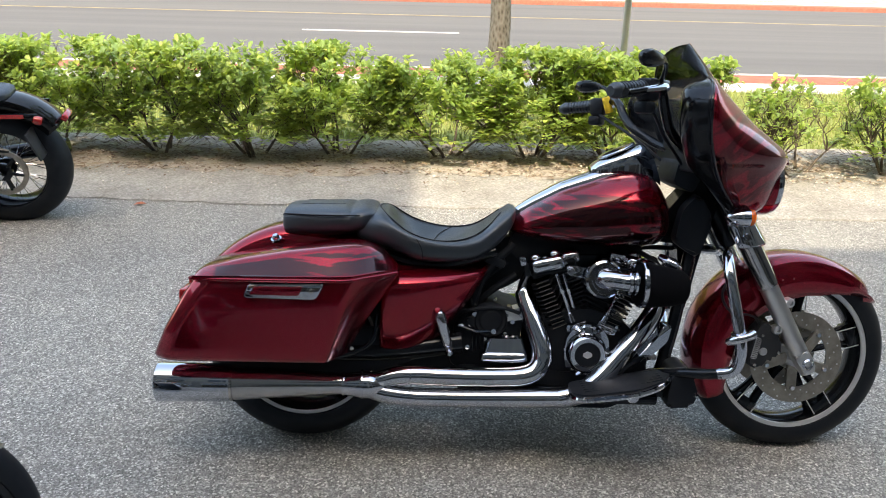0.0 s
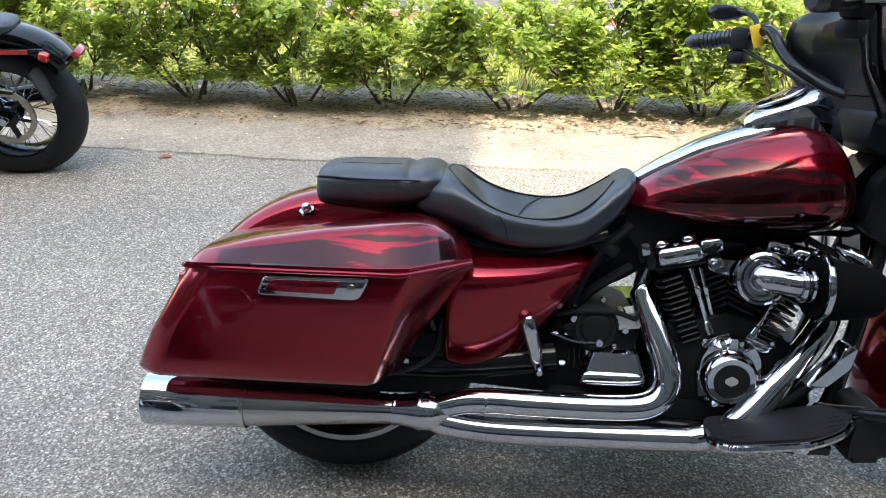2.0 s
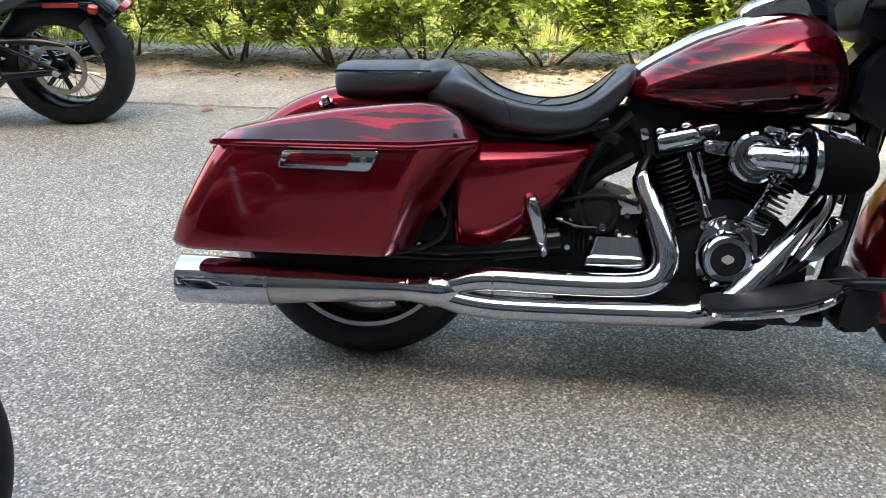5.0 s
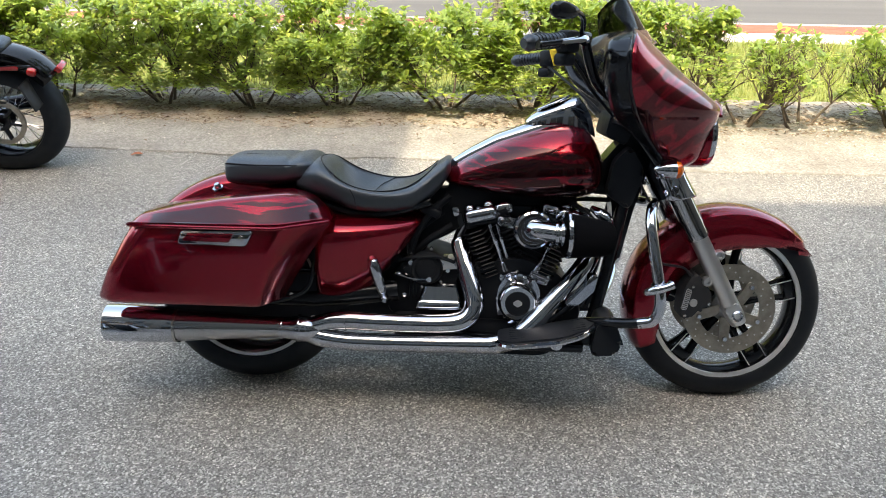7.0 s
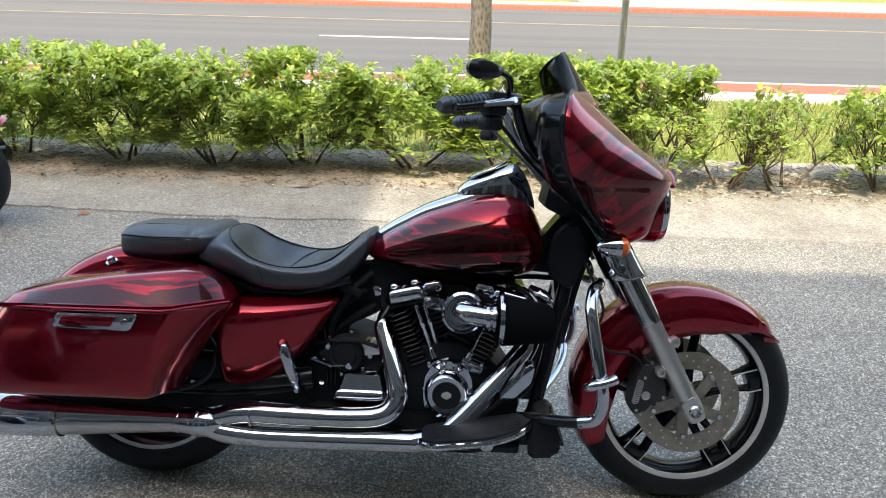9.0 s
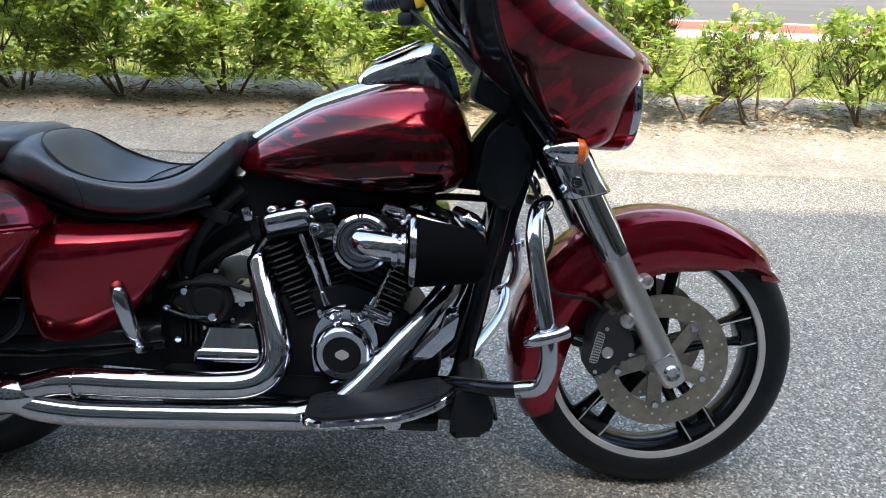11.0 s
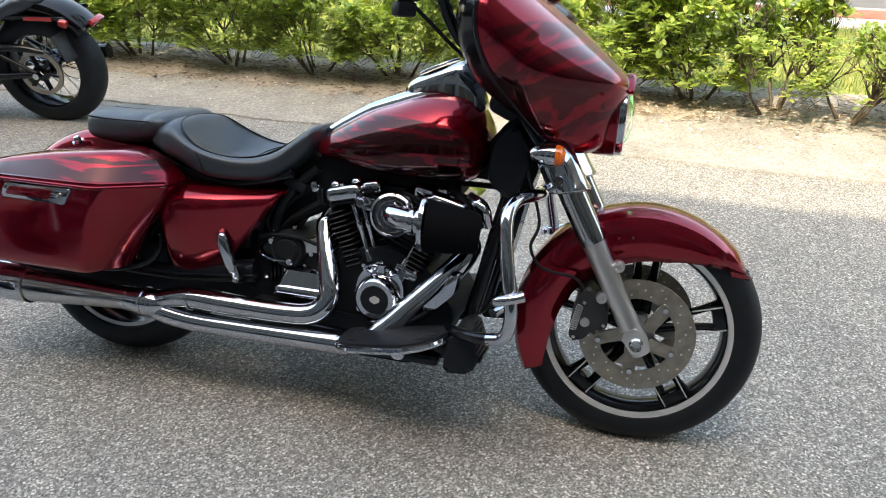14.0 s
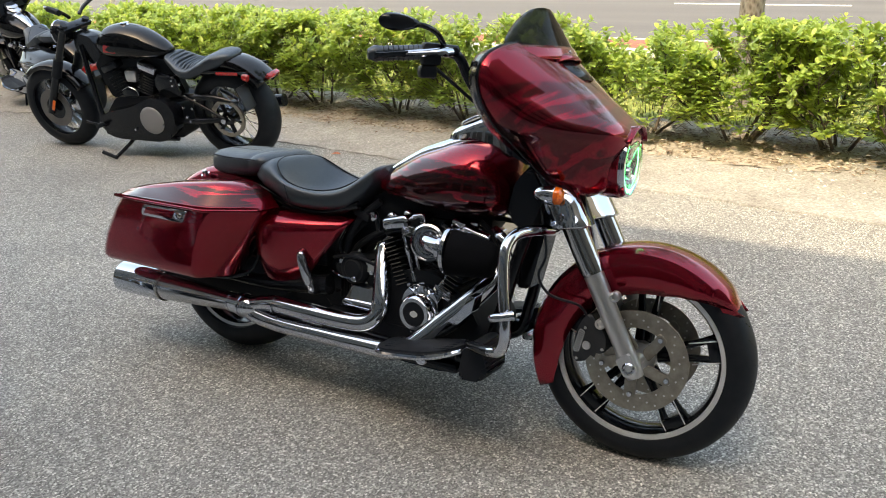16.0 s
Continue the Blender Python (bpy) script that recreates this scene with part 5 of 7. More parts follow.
for a in np.linspace(0, 2 * math.pi, 10, endpoint=False):
    part("cam_cover_bolt", bolt(B(), V(0.888 + 0.066 * math.cos(a), 0.150, 0.345 + 0.074 * math.sin(a)), 0.0065, 0.009), CHROME, timer)


def cylinder(sign):
    """One finned cylinder with its head, rocker cover and push rod tubes; sign -1: the rear one."""
    tilt = radians(22.5) * sign
    base = Vector((0.885, 0, 0.34))
    upv, ahead = Vector((math.sin(tilt), 0, math.cos(tilt))), Vector((math.cos(tilt), 0, -math.sin(tilt)))

    def at(a, y, h):
        return base + upv * h + ahead * a + Vector((0, -y, 0))
    m = Matrix((( ahead.x, 0, upv.x, 0), (0, 1, 0, 0), (ahead.z, 0, upv.z, 0), (0, 0, 0, 1)))
    cy = part("cylinder", box(B(), at(0, 0, 0.17), (0.10, 0.17, 0.18), 0.03, m), WRINKLE, bike, "black finned cylinder")
    # each fin is wide on its outer side and cut back where the push rods pass
    outline = [(0.082, -0.10), (0.082, 0.122), (0.070, 0.136), (0.026, 0.136), (0.014, 0.096), (-0.066, 0.096), (-0.072, 0.085), (-0.072, -0.10)]
    for k in range(12):
        h = 0.098 + 0.0138 * k
        b = B()
        lo = [b.verts.new(at(x * sign, y, h - 0.0026)) for x, y in outline]
        hi = [b.verts.new(at(x * sign, y, h + 0.0026)) for x, y in outline]
        b.faces.new(lo)
        b.faces.new(hi)
        for i in range(len(lo)):
            b.faces.new((lo[i - 1], lo[i], hi[i], hi[i - 1]))
        bmesh.ops.recalc_face_normals(b, faces=b.faces)
        part("cooling_fin", b, BLACK if k % 2 else WRINKLE, cy)
        b = B()
        box(b, at(0.048 * sign, 0.1362, h), (0.040, 0.0015, 0.0022), 0, m)
        part("fin_edge", b, CARRIER, cy, "bare metal fin edge")
    part("cylinder_head", box(B(), at(0, 0, 0.272), (0.145, 0.23, 0.032), 0.010, m), BLACK, bike, "black cylinder head")
    lean_ = radians(14.0) * sign
    up_, fw_ = Vector((math.sin(lean_), 0, math.cos(lean_))), Vector((math.cos(lean_), 0, -math.sin(lean_)))
    mr = Matrix(((fw_.x, 0, up_.x, 0), (0, 1, 0, 0), (fw_.z, 0, up_.z, 0), (0, 0, 0, 1)))
    top = Vector((0.9085 + 0.1215 * sign, 0, 0.611))

    def on(a, y, h):
        """A place on the rocker cover: a towards the other cylinder, y out, h up."""
        return top - fw_ * a * sign + up_ * h + Vector((0, -y, 0))
    ro = part("rocker_cover", box(B(), on(-0.026, 0.0, 0.0), (0.108, 0.270, 0.046), 0.019, mr, 5), CHROME, bike, "chrome rocker cover")
    part("rocker_flange", box(B(), on(-0.006, 0.0, -0.025), (0.140, 0.236, 0.014), 0.004, mr), BLACK, ro, "black rocker box flange")
    part("rocker_end", box(B(), on(0.050, 0.0, 0.002), (0.056, 0.222, 0.040), 0.015, mr, 4), CHROME, ro, "chrome rocker end block")
    part("rocker_bolt", bolt(B(), on(0.025, 0.131, -0.008), 0.010, 0.010), CHROME, ro)
    for a, y in ((-0.058, 0.086), (0.004, 0.082), (-0.030, 0.110)):
        part("rocker_bolt", lathe(B(), [(0, 0.020), (0.010, 0.018), (0.016, 0.013), (0.019, 0.005), (0.0195, -0.012)] if y < 0.1 else [(0, 0.010), (0.006, 0.009), (0.008, 0.004), (0.009, -0.012)], on(a, y, 0.017), up_, 20), CHROME, ro, "chrome dome nut")
    if sign < 0:
        part("rocker_bracket", box(B(), V(0.682, 0.128, 0.617), (0.020, 0.022, 0.030), 0.006, mr), CHROME, ro, "chrome bracket at the rocker cover")
        part("rocker_stay", box(B(), V(0.697, 0.122, 0.590), (0.020, 0.020, 0.044), 0.005, mr), BLACK, ro, "black stay under the bracket")


cylinder(-1)
cylinder(1)
for k, (p, q) in enumerate((((0.788, 0.116, 0.575), (0.846, 0.120, 0.425)), ((0.812, 0.104, 0.575), (0.862, 0.108, 0.425)), ((1.000, 0.116, 0.540), (0.941, 0.120, 0.422)), ((1.020, 0.104, 0.540), (0.958, 0.108, 0.422)))):
    p, q = np.array(p), np.array(q)
    bm = B()
    tube(bm, [(*p, 0.0062), (*(p * 0.72 + q * 0.28), 0.0062), (*(p * 0.71 + q * 0.29), 0.0088), (*(p * 0.6 + q * 0.4), 0.0088), (*(p * 0.58 + q * 0.42), 0.0068), (*(p * 0.2 + q * 0.8), 0.0072), (*(p * 0.18 + q * 0.82), 0.0105), (*q, 0.0125)], seg=12, res=1)
    part("push_rod_tube", bm, CHROME, bike, "chrome push rod tube")
for u, tl in ((0.858, -22), (0.955, 22)):
    bm = B()
    r_ = Matrix.Rotation(radians(tl), 4, "Y")
    box(bm, V(u, 0.112, 0.414), (0.066, 0.045, 0.016), 0.004, r_)
    box(bm, V(u, 0.110, 0.398), (0.056, 0.040, 0.018), 0.004, r_)
    for dx in (-0.026, 0.026):
        bolt(bm, V(u + dx, 0.135, 0.414), 0.006, 0.006)
    part("lifter_block", bm, CHROME, bike, "chrome lifter block")

part("oil_pan", plate(B(), rounded([(0.50, 0.15), (0.98, 0.145), (1.06, 0.20), (1.04, 0.26), (0.48, 0.27)], 0.03), -0.13, 0.13, 0.02), WRINKLE, bike, "black oil pan under the engine")
prim = part("primary_cover", plate(B(), rounded([(0.46, 0.26), (0.52, 0.20), (0.98, 0.19), (1.06, 0.27), (1.0, 0.40), (0.86, 0.43), (0.58, 0.42), (0.47, 0.36)], 0.05), -0.14, -0.25, 0.03, 3), CHROME, bike, "chrome primary cover on the left side")
part("derby_cover", lathe(B(), [(0, 0.012), (0.07, 0.011), (0.085, 0.0)], V(0.60, -0.25, 0.31), (0, 1, 0), 32), CHROME, prim)

# air intake
INTAKE = Matrix.Translation(V(0.002, -0.020, -0.002))
ai = part("air_intake", tube(B(), [(0.924, 0.12, 0.582, 0.040), (0.922, 0.19, 0.582, 0.034), (0.930, 0.213, 0.581, 0.031), (0.952, 0.230, 0.580, 0.0295), (0.985, 0.242, 0.578, 0.0285), (1.015, 0.243, 0.577, 0.0285)], seg=28, res=5), CHROME, bike, "polished chrome intake elbow", xf=INTAKE)
part("intake_ring", lathe(B(), [(0.0, 0.004), (0.036, 0.004), (0.040, 0.010), (0.044, 0.010), (0.046, 0.004), (0.049, 0.004), (0.052, 0.012), (0.058, 0.008), (0.061, -0.002), (0.058, -0.014), (0.0, -0.014)], V(0.922, 0.203, 0.578), (0.12, -1, 0.08), 44), CHROME, ai, "chrome backing plate with rings", xf=INTAKE)
for du, r in ((0.0, 0.036), (0.018, 0.037), (0.034, 0.073)):
    part("hose_clamp", lathe(B(), [(r - 0.008, -0.006), (r, -0.006), (r + 0.002, 0.0), (r, 0.006), (r - 0.008, 0.006)], V(0.990 + du, 0.244, 0.577), (1, 0.06, -0.02), 36, True), CHROME, ai, xf=INTAKE)
part("air_filter", lathe(B(), [(0.0, 0.0), (0.066, 0.0), (0.069, 0.008), (0.062, 0.07), (0.053, 0.132), (0.046, 0.142), (0.0, 0.144)], V(1.022, 0.246, 0.572), (1, 0.24, -0.10), 40), FABRIC, bike, "black fabric sock over a cone air filter", xf=INTAKE)
bm = plate(B(), rounded([(0.812, 0.612), (0.812, 0.586), (0.830, 0.582), (0.885, 0.572), (0.885, 0.608), (0.834, 0.612)], 0.010), 0.176, 0.186, 0.003)
lathe(bm, [(0, 0.008), (0.006, 0.008), (0.008, 0.004), (0.0105, 0.004), (0.012, 0.0)], V(0.825, 0.186, 0.598), (0, -1, 0), 18)
part("breather_arm", bm, CHROME, ai, "chrome breather bracket", xf=INTAKE)

# exhaust
ex = part("exhaust_system", tube(B(), [(0.692, 0.072, 0.514, 0.022), (0.694, 0.076, 0.508, 0.028), (0.701, 0.088, 0.485, 0.0305), (0.723, 0.128, 0.425, 0.0315), (0.748, 0.168, 0.352, 0.0315), (0.744, 0.184, 0.305, 0.0315), (0.706, 0.197, 0.274, 0.031), (0.62, 0.206, 0.267, 0.0295),
                                       (0.45, 0.212, 0.269, 0.0295), (0.36, 0.214, 0.272, 0.0295), (0.30, 0.215, 0.268, 0.029), (0.25, 0.217, 0.256, 0.027), (0.20, 0.218, 0.246, 0.024), (0.16, 0.219, 0.243, 0.020)], seg=20, res=6), CHROME, bike, "chrome two-into-one exhaust pipes")
part("header_stub", tube(B(), [(0.745, 0.02, 0.575, 0.020), (0.715, 0.04, 0.552, 0.021), (0.697, 0.068, 0.520, 0.022), (0.697, 0.078, 0.50, 0.022)], seg=14, res=4), BLACK, ex, "black exhaust port pipe")
part("front_header", tube(B(), [(1.098, 0.06, 0.515, 0.024), (1.116, 0.085, 0.482, 0.030), (1.075, 0.128, 0.422, 0.033), (0.985, 0.175, 0.328, 0.033), (0.925, 0.200, 0.266, 0.033), (0.87, 0.21, 0.225, 0.032), (0.80, 0.212, 0.205, 0.032)], seg=20, res=6), CHROME, ex, "chrome front header with heat shield")
part("lower_pipe", tube(B(), [(0.83, 0.212, 0.207, 0.0305), (0.60, 0.213, 0.203, 0.0295), (0.40, 0.215, 0.202, 0.0295), (0.32, 0.216, 0.206, 0.0295), (0.26, 0.217, 0.215, 0.030), (0.21, 0.218, 0.230, 0.026), (0.16, 0.219, 0.241, 0.020)], seg=20, res=5), CHROME, ex, "chrome lower pipe")
part("collector", tube(B(), [(0.265, 0.217, 0.240, 0.020), (0.235, 0.218, 0.240, 0.037), (0.205, 0.22, 0.241, 0.0415), (0.17, 0.22, 0.242, 0.037), (0.135, 0.22, 0.243, 0.032)], seg=24, res=4), CHROME, ex, "chrome collector")
for u in (0.142, 0.198, 0.345):
    part("pipe_clamp", lathe(B(), [(0.03, -0.004), (0.0355 + 0.15 * (u - 0.142), -0.004), (0.0365 + 0.15 * (u - 0.142), 0), (0.0355 + 0.15 * (u - 0.142), 0.004), (0.03, 0.004)], V(u, 0.219, 0.242), (1, 0, 0.01), 32, True) if u < 0.3 else
         lathe(B(), [(0.029, -0.002), (0.0335, -0.002), (0.0335, 0.002), (0.029, 0.002)], V(u, 0.214, 0.268), (1, 0, 0), 28, True), CHROME, ex)
part("muffler", tube(B(), [(0.142, 0.22, 0.243, 0.0325), (-0.03, 0.221, 0.242, 0.043), (-0.2, 0.222, 0.240, 0.0525)], seg=32, res=4), SATIN, ex, "satin chrome muffler body")
part("muffler_tip", lathe(B(), [(0.044, 0.225), (0.052, 0.227), (0.0600, 0.222), (0.0608, 0.21), (0.0565, 0.01), (0.053, 0.0), (0.049, 0.0), (0.049, 0.1), (0.052, 0.21)], V(-0.195, 0.222, 0.240), (-1, 0, 0.0), 40, True), CHROME, ex, "chrome muffler end cap")
part("muffler_band", lathe(B(), [(0.050, -0.005), (0.0568, -0.004), (0.0568, 0.004), (0.050, 0.005)], V(-0.192, 0.222, 0.240), (-1, 0, 0.0), 36, True), STEEL, ex)
part("left_muffler", tube(B(), [(0.3, -0.2, 0.25, 0.035), (0.1, -0.222, 0.226, 0.045), (-0.2, -0.222, 0.222, 0.05), (-0.42, -0.222, 0.226, 0.055)], seg=24, res=4), CHROME, ex, "chrome left muffler")

# foot controls
for sd in (1, -1):
    out = rounded([(0.825, 0.20), (0.825, 0.30), (0.86, 0.33), (1.02, 0.338), (1.09, 0.312), (1.13, 0.255), (1.10, 0.20)], 0.03, 4)
    def fw(u):
        return float(np.interp(u, [0.82, 0.97, 1.06, 1.14], [0.243, 0.262, 0.282, 0.308]))
    bm = B()
    loft(bm, [[V(u, v * sd, fw(u) + dz) for u, v in out] for dz in (-0.003, 0.012)])
    fb = part("floorboard", bm, PLASTIC, bike, "black rubber floorboard with chrome edge", angle=30)
    bm = B()
    for k in range(6):
        v = 0.215 + k * 0.018
        tube(bm, [(0.86, v * sd, fw(0.86) + 0.0125), (0.98, v * sd, fw(0.98) + 0.0125), (1.09, v * sd, fw(1.09) + 0.0125)], 0.0035, seg=5, res=2)
    part("rubber_rib", bm, RUBBER, fb)
    edge = [q for q in out if q[1] > 0.24]
    part("floorboard_trim", tube(B(), [(u, (v + 0.002) * sd, fw(u) - 0.004) for u, v in edge[::2]], 0.0095, seg=8, res=2, flat=1.0), CHROME, fb, "chrome floorboard rim")
    bm = B()
    box(bm, V(0.99, 0.24 * sd, 0.222), (0.2, 0.05, 0.03), 0.008)
    box(bm, V(1.11, 0.2 * sd, 0.25), (0.08, 0.1, 0.05), 0.01)
    part("floorboard_bracket", bm, BLACK, fb)
    part("floorboard_tab", plate(B(), oval(1.0, 0.252, 0.018, 0.016, 2.0, 16), 0.315 * sd, 0.327 * sd, 0.003), CHROME, fb, "chrome hinge tab")
    # passenger peg folded up
    bm = B()
    tube(bm, [(0.427, 0.188 * sd, 0.466, 0.010), (0.430, 0.190 * sd, 0.458, 0.0165), (0.438, 0.190 * sd, 0.427, 0.0175), (0.452, 0.182 * sd, 0.374, 0.0165), (0.459, 0.174 * sd, 0.350, 0.012), (0.462, 0.167 * sd, 0.330, 0.012)], seg=18, res=4, flat=0.95)
    pg = part("passenger_peg", bm, CHROME, bike, "chrome passenger foot peg folded up")
    part("peg_hinge", lathe(B(), [(0, 0.008), (0.006, 0.008), (0.009, 0.004), (0.011, 0.0), (0.011, -0.012)], V(0.463, 0.176 * sd, 0.332), (0, -sd, 0), 16), CHROME, pg, "chrome hinge bolt")
    part("peg_mount", tube(B(), [(0.462, 0.166 * sd, 0.331, 0.013), (0.468, 0.14 * sd, 0.328, 0.014), (0.48, 0.09 * sd, 0.335, 0.016)], seg=10, res=3), BLACK, pg)
# brake pedal
bm = B()
plate(bm, rounded([(1.07, 0.355), (1.115, 0.40), (1.125, 0.45), (1.10, 0.45), (1.085, 0.41), (1.03, 0.35)], 0.008), 0.190, 0.238, 0.006)
part("brake_pedal", bm, CHROME, bike, "chrome brake pedal with rubber pad")
part("brake_lever", tube(B(), [(1.10, 0.20, 0.40, 0.010), (1.04, 0.20, 0.33, 0.010), (0.96, 0.20, 0.275, 0.010)], seg=8, res=4), BLACK, bike)

# lower fairing radiators
for sd in (1, -1):
    bm = B()
    plate(bm, rounded([(1.112, 0.208), (1.185, 0.214), (1.202, 0.252), (1.178, 0.322), (1.160, 0.332), (1.128, 0.318), (1.114, 0.262)], 0.012), 0.16 * sd, 0.290 * sd, 0.014, 4)
    lf = part("lower_fairing", bm, PLASTIC, bike, "black plastic radiator housing")
    for k in range(7):
        b = B()
        box(b, V(1.203 - 0.0046 * k, 0.228 * sd, 0.248 + 0.0125 * k), (0.008, 0.11, 0.005), 0.001)
        part("grille_slat", b, BLACK, lf)
# frame and dark fillings
part("frame_neck", plate(B(), rounded([(1.09, 0.675), (1.142, 0.775), (1.168, 0.808), (1.205, 0.852), (1.24, 0.92), (1.30, 0.80), (1.25, 0.62), (1.215, 0.45), (1.165, 0.45), (1.185, 0.60), (1.175, 0.668)], 0.012), -0.05, 0.05, 0.015), BLACK, bike, "black frame neck")
for sd in (1, -1):
    part("frame_tube", tube(B(), [(1.24, 0.05 * sd, 0.78), (1.19, 0.10 * sd, 0.55), (1.15, 0.12 * sd, 0.36), (1.10, 0.13 * sd, 0.24), (0.9, 0.14 * sd, 0.20), (0.5, 0.14 * sd, 0.22)], 0.02, seg=12, res=6), BLACK, bike)
    part("neck_cover", plate(B(), rounded([(1.150, 0.68), (1.170, 0.785), (1.218, 0.835), (1.268, 0.755), (1.225, 0.63)], 0.02), 0.06 * sd, 0.115 * sd, 0.015), PLASTIC, bike)
    part("seat_rail", tube(B(), [(0.15, 0.11 * sd, 0.66), (0.4, 0.12 * sd, 0.595), (0.6, 0.10 * sd, 0.64)], 0.016, seg=10, res=4), BLACK, bike)
bm = B()
box(bm, V(0.36, 0, 0.50), (0.22, 0.20, 0.20), 0.02)
part("battery_box", bm, PLASTIC, bike)
bm = B()
box(bm, V(0.90, 0, 0.55), (0.16, 0.12, 0.16), 0.02)
part("intake_manifold", bm, BLACK, bike)
for pts, r in (([(0.66, 0.06, 0.655), (0.60, 0.075, 0.60), (0.555, 0.08, 0.53), (0.53, 0.08, 0.44)], 0.013), ([(0.64, 0.055, 0.60), (0.58, 0.065, 0.555), (0.53, 0.06, 0.50)], 0.009), ([(0.67, 0.05, 0.555), (0.62, 0.06, 0.525), (0.57, 0.06, 0.485), (0.54, 0.05, 0.44)], 0.012),
               ([(1.05, 0.08, 0.645), (1.10, 0.10, 0.615), (1.15, 0.10, 0.55)], 0.008), ([(1.06, 0.02, 0.648), (1.12, 0.0, 0.646), (1.19, -0.02, 0.640)], 0.008)):
    part("engine_hose", tube(B(), pts, r, seg=8, res=5), WRINKLE, bike, "black hose")
part("centre_frame", plate(B(), rounded([(0.70, 0.42), (0.70, 0.58), (0.64, 0.64), (0.66, 0.70), (0.98, 0.665), (1.07, 0.665), (1.07, 0.48), (0.92, 0.44)], 0.02), -0.05, 0.045, 0.01), WRINKLE, bike, "black frame and wiring behind the engine")
part("transmission_cradle", plate(B(), rounded([(0.22, 0.255), (0.53, 0.235), (0.53, 0.45), (0.22, 0.45)], 0.02), -0.06, 0.06, 0.01), WRINKLE, bike, "black cradle behind the gearbox")
part("frame_plate", plate(B(), rounded([(0.40, 0.42), (0.565, 0.44), (0.595, 0.490), (0.655, 0.518), (0.72, 0.56), (0.72, 0.68), (0.50, 0.66), (0.40, 0.60)], 0.015), -0.03, 0.03, 0.008), WRINKLE, bike, "black frame plate under the seat")
for u, w, su, sw in ((0.60, 0.605, 0.07, 0.03), (0.49, 0.50, 0.05, 0.08)):
    part("wiring_box", box(B(), V(u, 0.055, w), (su, 0.07, sw), 0.01, Matrix.Rotation(radians(20), 4, "Y")), PLASTIC, bike)
bm = B()
tube(bm, [(1.11, 0.10, 0.635, 0.010), (1.15, 0.13, 0.61, 0.02), (1.17, 0.12, 0.56, 0.012)], seg=12, res=4)
part("horn_cover", bm, CHROME, bike, "small chrome fitting")

# engine guard
for sd in (1, -1):
    eg = part("engine_guard", tube(B(), [(1.282, 0.0, 0.645), (1.296, 0.09 * sd, 0.656), (1.288, 0.18 * sd, 0.668), (1.262, 0.275 * sd, 0.668), (1.253, 0.325 * sd, 0.63), (1.266, 0.352 * sd, 0.545), (1.285, 0.366 * sd, 0.445), (1.287, 0.366 * sd, 0.39),
                                            (1.272, 0.36 * sd, 0.352), (1.235, 0.345 * sd, 0.338)], 0.0165, seg=16, res=6), CHROME, bike, "chrome engine guard bar")
    part("guard_foot", tube(B(), [(1.245, 0.35, 0.340), (1.20, 0.33, 0.332), (1.14, 0.28, 0.318), (1.08, 0.18, 0.28)] if sd > 0 else [(1.262, -0.355, 0.342), (1.255, -0.30, 0.312), (1.225, -0.21, 0.286), (1.16, -0.08, 0.252)], 0.0155, seg=14, res=5), BLACK if sd > 0 else CHROME, eg, "black lower guard bar" if sd > 0 else "chrome lower guard bar")
    pegm = tube(B(), [(1.245, 0.372 * sd, 0.442, 0.010), (1.262, 0.388 * sd, 0.453, 0.013), (1.295, 0.386 * sd, 0.462, 0.012), (1.315, 0.376 * sd, 0.468, 0.014)], seg=14, res=4)
    lathe(pegm, [(0.018, -0.012), (0.0225, -0.010), (0.0225, 0.010), (0.018, 0.012)], V(1.281, 0.364 * sd, 0.458), (-0.18, 0, 1), 20, True)
    part("highway_peg_clamp", pegm, CHROME, eg, "chrome peg clamp")

# fairing, on the turned front end
rows = [(0.772, 1.408, 1.338, 0.122), (0.790, 1.436, 1.308, 0.153), (0.82, 1.452, 1.277, 0.184), (0.87, 1.466, 1.234, 0.220), (0.915, 1.480, 1.200, 0.261), (0.94, 1.484, 1.182, 0.292), (0.962, 1.474, 1.170, 0.312),
        (1.00, 1.432, 1.154, 0.334), (1.04, 1.384, 1.144, 0.353), (1.08, 1.334, 1.140, 0.361), (1.115, 1.289, 1.142, 0.354), (1.145, 1.252, 1.152, 0.326), (1.165, 1.226, 1.166, 0.272), (1.178, 1.207, 1.18, 0.20)]
rings = []
for w, un, ue, ve in spline([np.array(r) for r in rows], 4):
    ring = []
    for s in np.linspace(-1, 1, 41):
        k = abs(s)
        u = ue + (un - ue) * (1 - k ** float(np.interp(w, [0.78, 0.95, 1.04], [3.0, 3.0, 1.9]))) ** 0.82
        # the shoulder: the wings sweep back outside the nose
        v = ve * math.copysign(k ** 0.92, s)
        ring.append(V(u, v, w))
    rings.append(ring)
fair = part("fairing", loft(B(), rings, closed=False), RED_FAIRING, bike, "candy red batwing fairing with dark flame graphic", xf=SW, solid=0.006, angle=60)
rings = []
for w, un, ue, ve in spline([np.array(r) for r in rows], 3):
    back = 0.058 * min(1.0, max(0.15, (w - 0.80) / 0.12)) * min(1.0, max(0.25, (1.19 - w) / 0.05))
    half = []
    for s_, du in ((1.0, 0.0), (0.97, -0.16), (0.93, -0.45), (0.87, -0.8), (0.79, -1.0), (0.70, -0.9), (0.60, -0.45), (0.45, -0.1), (0.25, 0.0)):
        half.append((ue + du * back, ve * s_))
    ring = [V(u, v, w) for u, v in half] + [V(ue + 0.005, 0, w)] + [V(u, -v, w) for u, v in reversed(half)]
    rings.append(ring)
